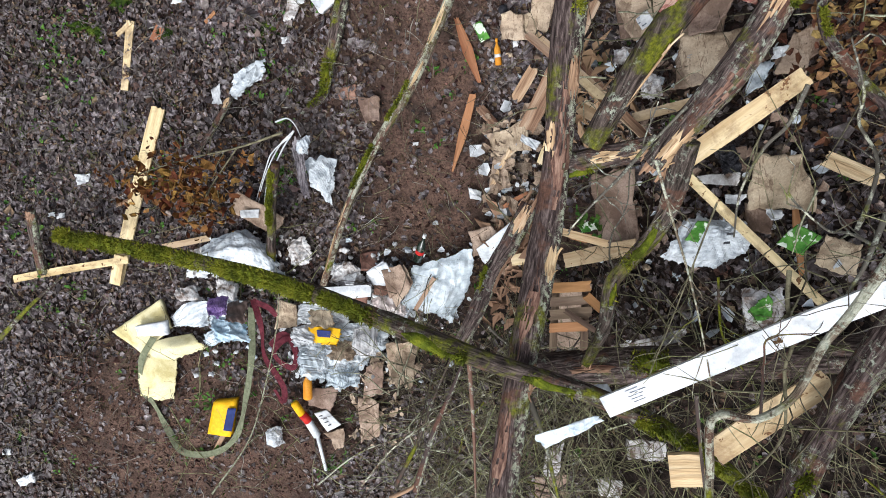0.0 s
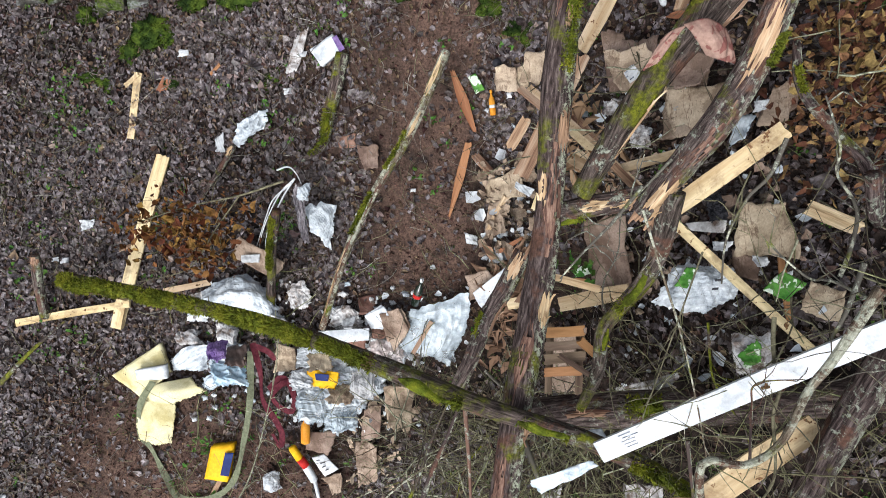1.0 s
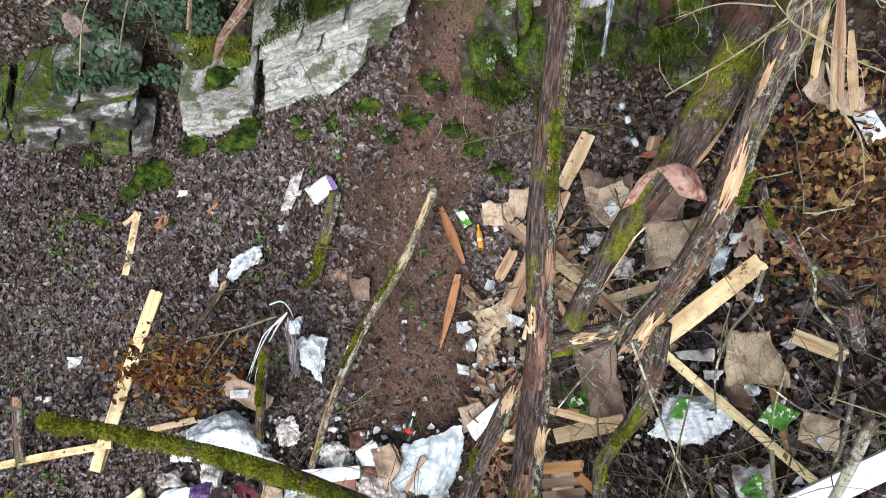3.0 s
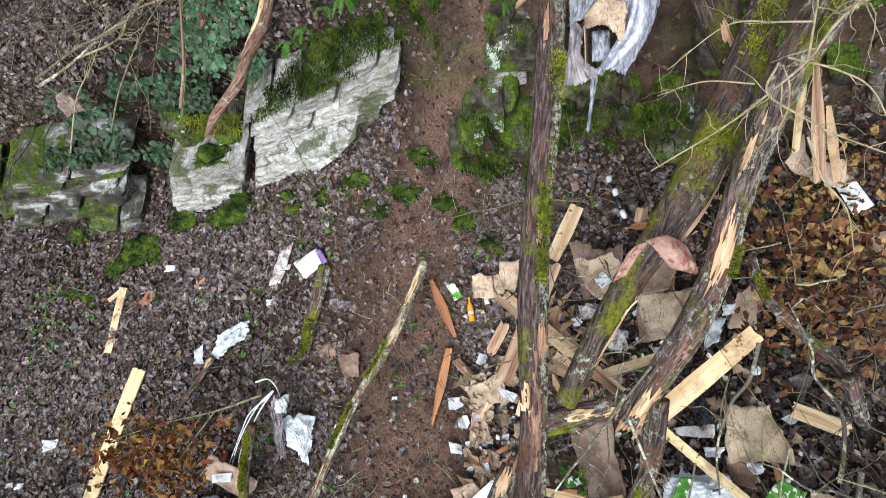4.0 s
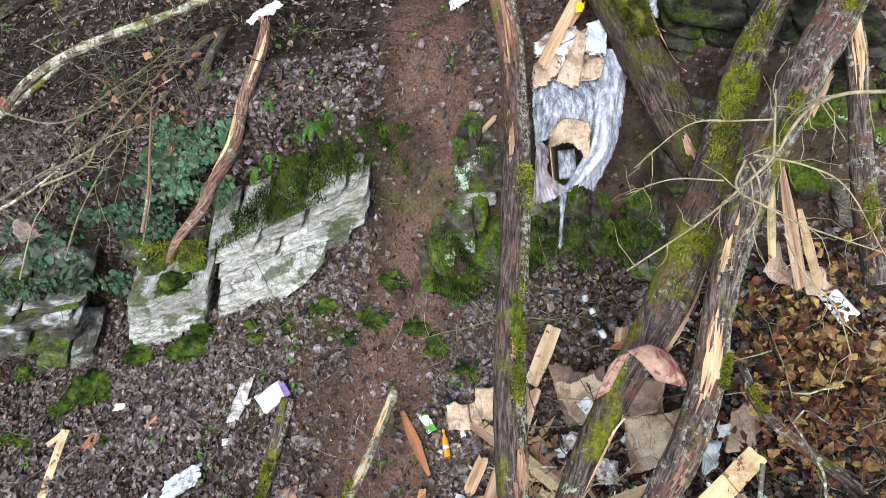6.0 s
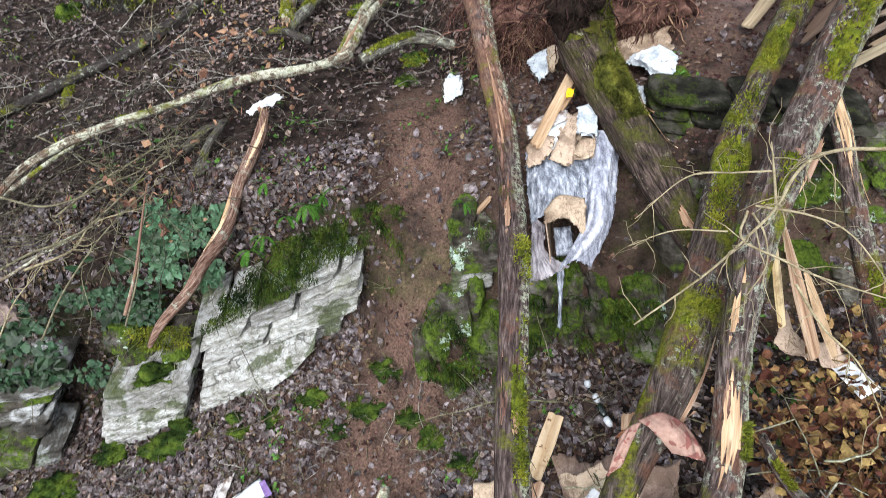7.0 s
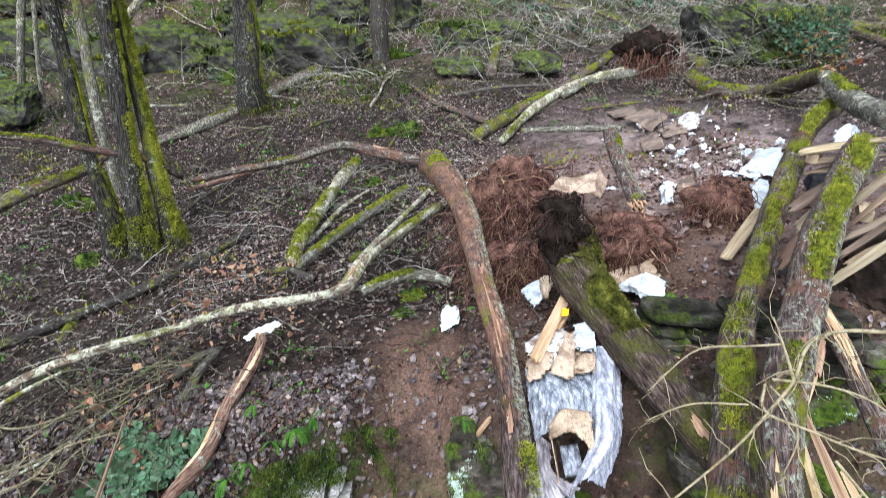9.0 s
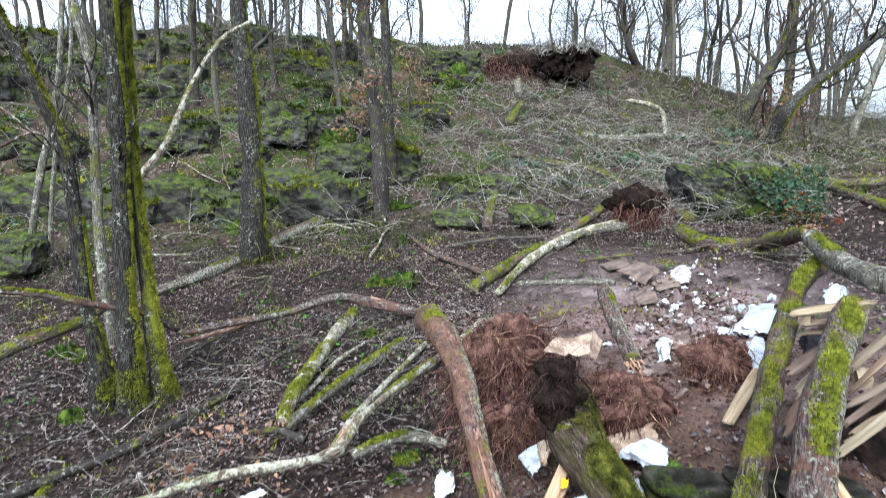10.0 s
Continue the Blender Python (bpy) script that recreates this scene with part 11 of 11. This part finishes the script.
def crumbs(name, label, p, size, mat, seed, category, flat=0.6):
    """Many small angular lumps as one mesh."""
    r = np.random.default_rng(seed)
    n = len(p)
    base = np.array([[1, 0, 0], [-0.5, 0.87, 0], [-0.5, -0.87, 0], [0.1, 0.1, 1.0], [0, 0, -0.7]])
    v = base[None] * (1 + r.normal(0, 0.3, (n, 5, 3)))
    a = r.uniform(0, 6.28, n)
    c, s = np.cos(a)[:, None], np.sin(a)[:, None]
    v = np.stack([v[..., 0] * c - v[..., 1] * s, v[..., 0] * s + v[..., 1] * c, v[..., 2] * flat], -1)
    v = p[:, None] + v * (size * np.exp(r.normal(0, 0.5, n)))[:, None, None]
    i = np.arange(n)[:, None] * 5
    f = np.concatenate([i + np.array([t]) for t in ((0, 1, 3), (1, 2, 3), (2, 0, 3), (1, 0, 4), (2, 1, 4), (0, 2, 4))])
    return tagged(part(name, mesh(name, v.reshape(-1, 3), f, M[mat], smooth=False)), label, category, kind="stuff")


p, d, r = scatter(18000, -2.4, 1.6, -0.6, 5.4, lambda x, y: np.clip(chute(x, y) + 0.35, 0, 1), 951)
crumbs("soil_crumbs", "loose crumbs of reddish soil", p, 0.008, "crumb", 1, "soil")
p, d, r = scatter(9000, -4.6, -1.4, -2.5, -0.6, lambda x, y: 0.8 + 0 * x, 952)
crumbs("soil_crumbs", "loose crumbs of churned soil", p, 0.009, "crumb", 2, "soil")
p, d, r = scatter(14000, 0.8, 5.4, 3.2, 9.0, lambda x, y: 0.7 + 0 * x, 953)
crumbs("soil_crumbs", "crumbled red earth below the root plates", p, 0.016, "crumb", 3, "soil")
p, d, r = scatter(2600, -5.0, 4.0, -2.3, 6.0, lambda x, y: 0.5 + 0 * x, 954)
crumbs("pebbles", "small pale stones in the soil", p, 0.012, "terracotta", 4, "stones")


def shreds(name, label, q, n, size, mat, seed, lift=0.12):
    """Torn shreds strewn over a quad of the heap."""
    r = np.random.default_rng(seed)
    p, _ = on_quad(q, n, r, 0.0)
    p[:, 2] += r.uniform(-0.02, lift, n)
    tagged(part(name, leaves(name, p, np.tile((0, 0, 1.0), (n, 1)) + r.normal(0, 0.35, (n, 3)), M[mat], size * (1.5 if "wood" in mat else 1), r, 0.2 if "wood" in mat else 0.8, 0.5)), label, "litter", kind="stuff")


for k, (q, n, s, m, lab) in enumerate((
    (((-2.005, -0.715, -0.765), (-0.861, -0.608, -0.709), (-0.901, -1.311, -0.910), (-1.927, -1.354, -0.856)), 120, 0.05, "white", "torn white film shreds in the heap"),
    (((-2.944, 0.144, -0.697), (-1.819, 0.287, -0.581), (-1.814, -0.377, -0.719), (-2.907, -0.308, -0.726)), 90, 0.05, "soiled", "soiled film shreds by the mossy log"),
    (((-1.218, 0.005, -0.590), (-0.023, 0.091, -0.457), (-0.092, -0.725, -0.709), (-1.149, -0.776, -0.747)), 60, 0.05, "white", "shredded milky film by the scarp"),
    (((-1.316, -0.829, -0.735), (-0.536, -0.837, -0.750), (-0.702, -1.937, -1.103), (-1.402, -1.981, -1.052)), 90, 0.06, "card", "torn cardboard shreds"),
    (((-0.002, 1.229, -0.142), (0.517, 1.206, 0.104), (0.524, 0.225, -0.154), (-0.020, 0.247, -0.435)), 120, 0.06, "card", "shredded cardboard beside the trunk"),
    (((0.856, 1.456, 0.339), (2.014, 1.384, 1.198), (2.037, -0.041, 1.740), (0.875, -0.027, 0.060)), 170, 0.055, "card", "torn cardboard among timber"),
    (((0.890, 1.696, 0.421), (2.014, 1.384, 1.198), (2.035, -0.517, 1.726), (1.129, -0.824, 0.113)), 50, 0.05, "white", "white scraps among timber"),
    (((0.883, 1.682, 0.462), (1.992, 1.369, 1.243), (2.018, -0.512, 1.757), (1.121, -0.818, 0.151)), 60, 0.06, "milky", "pale blue film scraps among timber"),
    (((-0.001, 1.327, -0.136), (0.520, 1.349, 0.098), (0.479, 0.327, -0.183), (0.034, 0.349, -0.406)), 40, 0.06, "white", "small white scraps by the trunk"),
    (((0.135, 0.342, -0.323), (0.514, 0.317, -0.027), (0.428, -0.586, -0.361), (-0.035, -0.611, -0.657)), 150, 0.1, "wood_pale", "pale wood splinters under the trunk"),
    (((0.688, 1.746, 0.299), (1.188, 1.368, 0.600), (1.088, 0.717, 0.430), (0.744, 0.868, 0.109)), 90, 0.09, "wood_pale", "splinters of pale timber"),
    (((2.966, 6.836, 2.486), (5.109, 8.331, 2.888), (4.072, 5.719, 2.702), (2.666, 5.146, 2.420)), 110, 0.05, "soiled", "white scraps strewn on red soil"),
    (((4.285, 10.123, 2.760), (6.253, 10.741, 3.038), (4.695, 7.494, 2.769), (3.297, 7.277, 2.559)), 150, 0.075, "soiled", "pale litter on the wet clearing"),
    (((4.285, 10.123, 2.760), (6.253, 10.741, 3.038), (4.695, 7.494, 2.769), (3.297, 7.277, 2.559)), 160, 0.08, "soaked", "soaked cardboard shreds on the wet clearing"),
    (((2.966, 6.836, 2.486), (5.109, 8.331, 2.888), (4.072, 5.719, 2.702), (2.666, 5.146, 2.420)), 220, 0.065, "stone_pink", "flat pinkish flakes of stone on red soil"),
)):
    shreds("shreds", lab, q, n, s, m, 970 + k, 0.06)


# small crumpled scraps lodged in the heap and among the timber


def wad(label, center, size, mat, seed, group):
    r = np.random.default_rng(seed)
    a = r.uniform(0, 6.28)
    c = np.asarray(center, float)
    q = [c + size * r.uniform(0.6, 1.2) * np.array([math.cos(a + w), math.sin(a + w) * 0.75, 0.25 * r.normal()]) for w in (0, 1.5, 3.1, 4.6)]
    return bag("litter_scrap", label, "litter", q, mat, group, puff=size * r.uniform(0.2, 0.9), wrinkle=0.3 * size, seed=seed, n=3)


for k, (x0, x1, y0, y1, lift, n, mats) in enumerate((
    (-2.9, -0.1, -1.3, 0.15, 0.12, 84, ("white", "paper", "sack", "card", "soiled", "pale_blue", "paper")),
    (0.0, 0.5, 0.2, 1.8, 0.06, 16, ("card", "soiled", "card", "white", "pale_blue")),
    (0.75, 2.0, -0.7, 1.8, 0.12, 40, ("soaked", "soiled", "card", "pale_blue", "soaked", "sack", "black")),
    (3.0, 5.2, 5.6, 9.8, 0.03, 34, ("soiled", "sack", "soaked", "soiled", "pale_blue", "card")),
)):
    r = np.random.default_rng(1500 + k)
    for i in range(n):
        x, y = r.uniform(x0, x1), r.uniform(y0, y1)
        m = mats[i % len(mats)]
        wad({"card": "crumpled brown cardboard scrap", "soaked": "dark soaked cardboard scrap", "black": "crumpled black plastic scrap", "pale_blue": "crumpled pale blue film scrap"}.get(m, "crumpled white plastic scrap") + " among the debris", (x, y, float(ground_at(x, y)) + lift * r.random()), r.uniform(0.018, 0.05) if k < 3 else r.uniform(0.015, 0.04), m, 1600 + 100 * k + i, "crumpled scraps")

for k, (c, n, w) in enumerate((((-2.85, -1.43, -0.8), 26, 0.07), ((0.85, 0.2, 0.36), 24, 0.07), ((1.42, 1.02, 0.68), 16, 0.05), ((-0.55, 1.13, -0.31), 10, 0.05), ((-2.0, 1.8, -0.43), 14, 0.06))):
    leaf_cloud("wild_plant", "small green plant growing through the litter", [c], (w, w, 0.02), n, "leaf_green", 0.045, 1700 + k, "plant", (0, 0, 1.5))


def chunk_mesh(seed):
    """A broken lump of packing foam: a subdivided cube with snapped corners."""
    r = np.random.default_rng(seed)
    bm = bmesh.new()
    bmesh.ops.create_cube(bm, size=2)
    bmesh.ops.subdivide_edges(bm, edges=bm.edges, cuts=1, use_grid_fill=True)
    for v in bm.verts:
        p = np.array(v.co)
        v.co = p / max(1, np.linalg.norm(p) / 1.25) * (1 + r.normal(0, 0.13, 3)) * (1.0, 0.75, 0.5)
    me = bpy.data.meshes.new("foam_chunk")
    bm.to_mesh(me)
    bm.free()
    me.materials.append(M["crumble"])
    return me


CHUNKS = [chunk_mesh(1800 + k) for k in range(6)]
r = np.random.default_rng(1811)
for k, (x0, x1, y0, y1, z, n) in enumerate(((-1.35, -0.85, -1.15, -0.6, 0.08, 44), (-1.1, -0.72, -0.62, -0.34, 0.1, 18), (-1.9, -1.4, -1.2, -0.7, 0.12, 22), (-1.5, -0.7, -0.35, 0.0, 0.05, 18))):
    for i in range(n):
        x, y, sc = r.uniform(x0, x1), r.uniform(y0, y1), r.uniform(0.018, 0.05)
        ob = new("foam_chunk", CHUNKS[(7 * k + i) % 6])
        ob.matrix_world = pose(x, y, float(ground_at(x, y)) + sc * 0.4 + z * r.random(), r.uniform(-50, 50), r.uniform(-50, 50), r.uniform(0, 360)) @ Matrix.Diagonal((sc, sc, sc, 1))
        tagged(ob, "broken lump of white packing foam in the heap", "foam", "foam lumps")
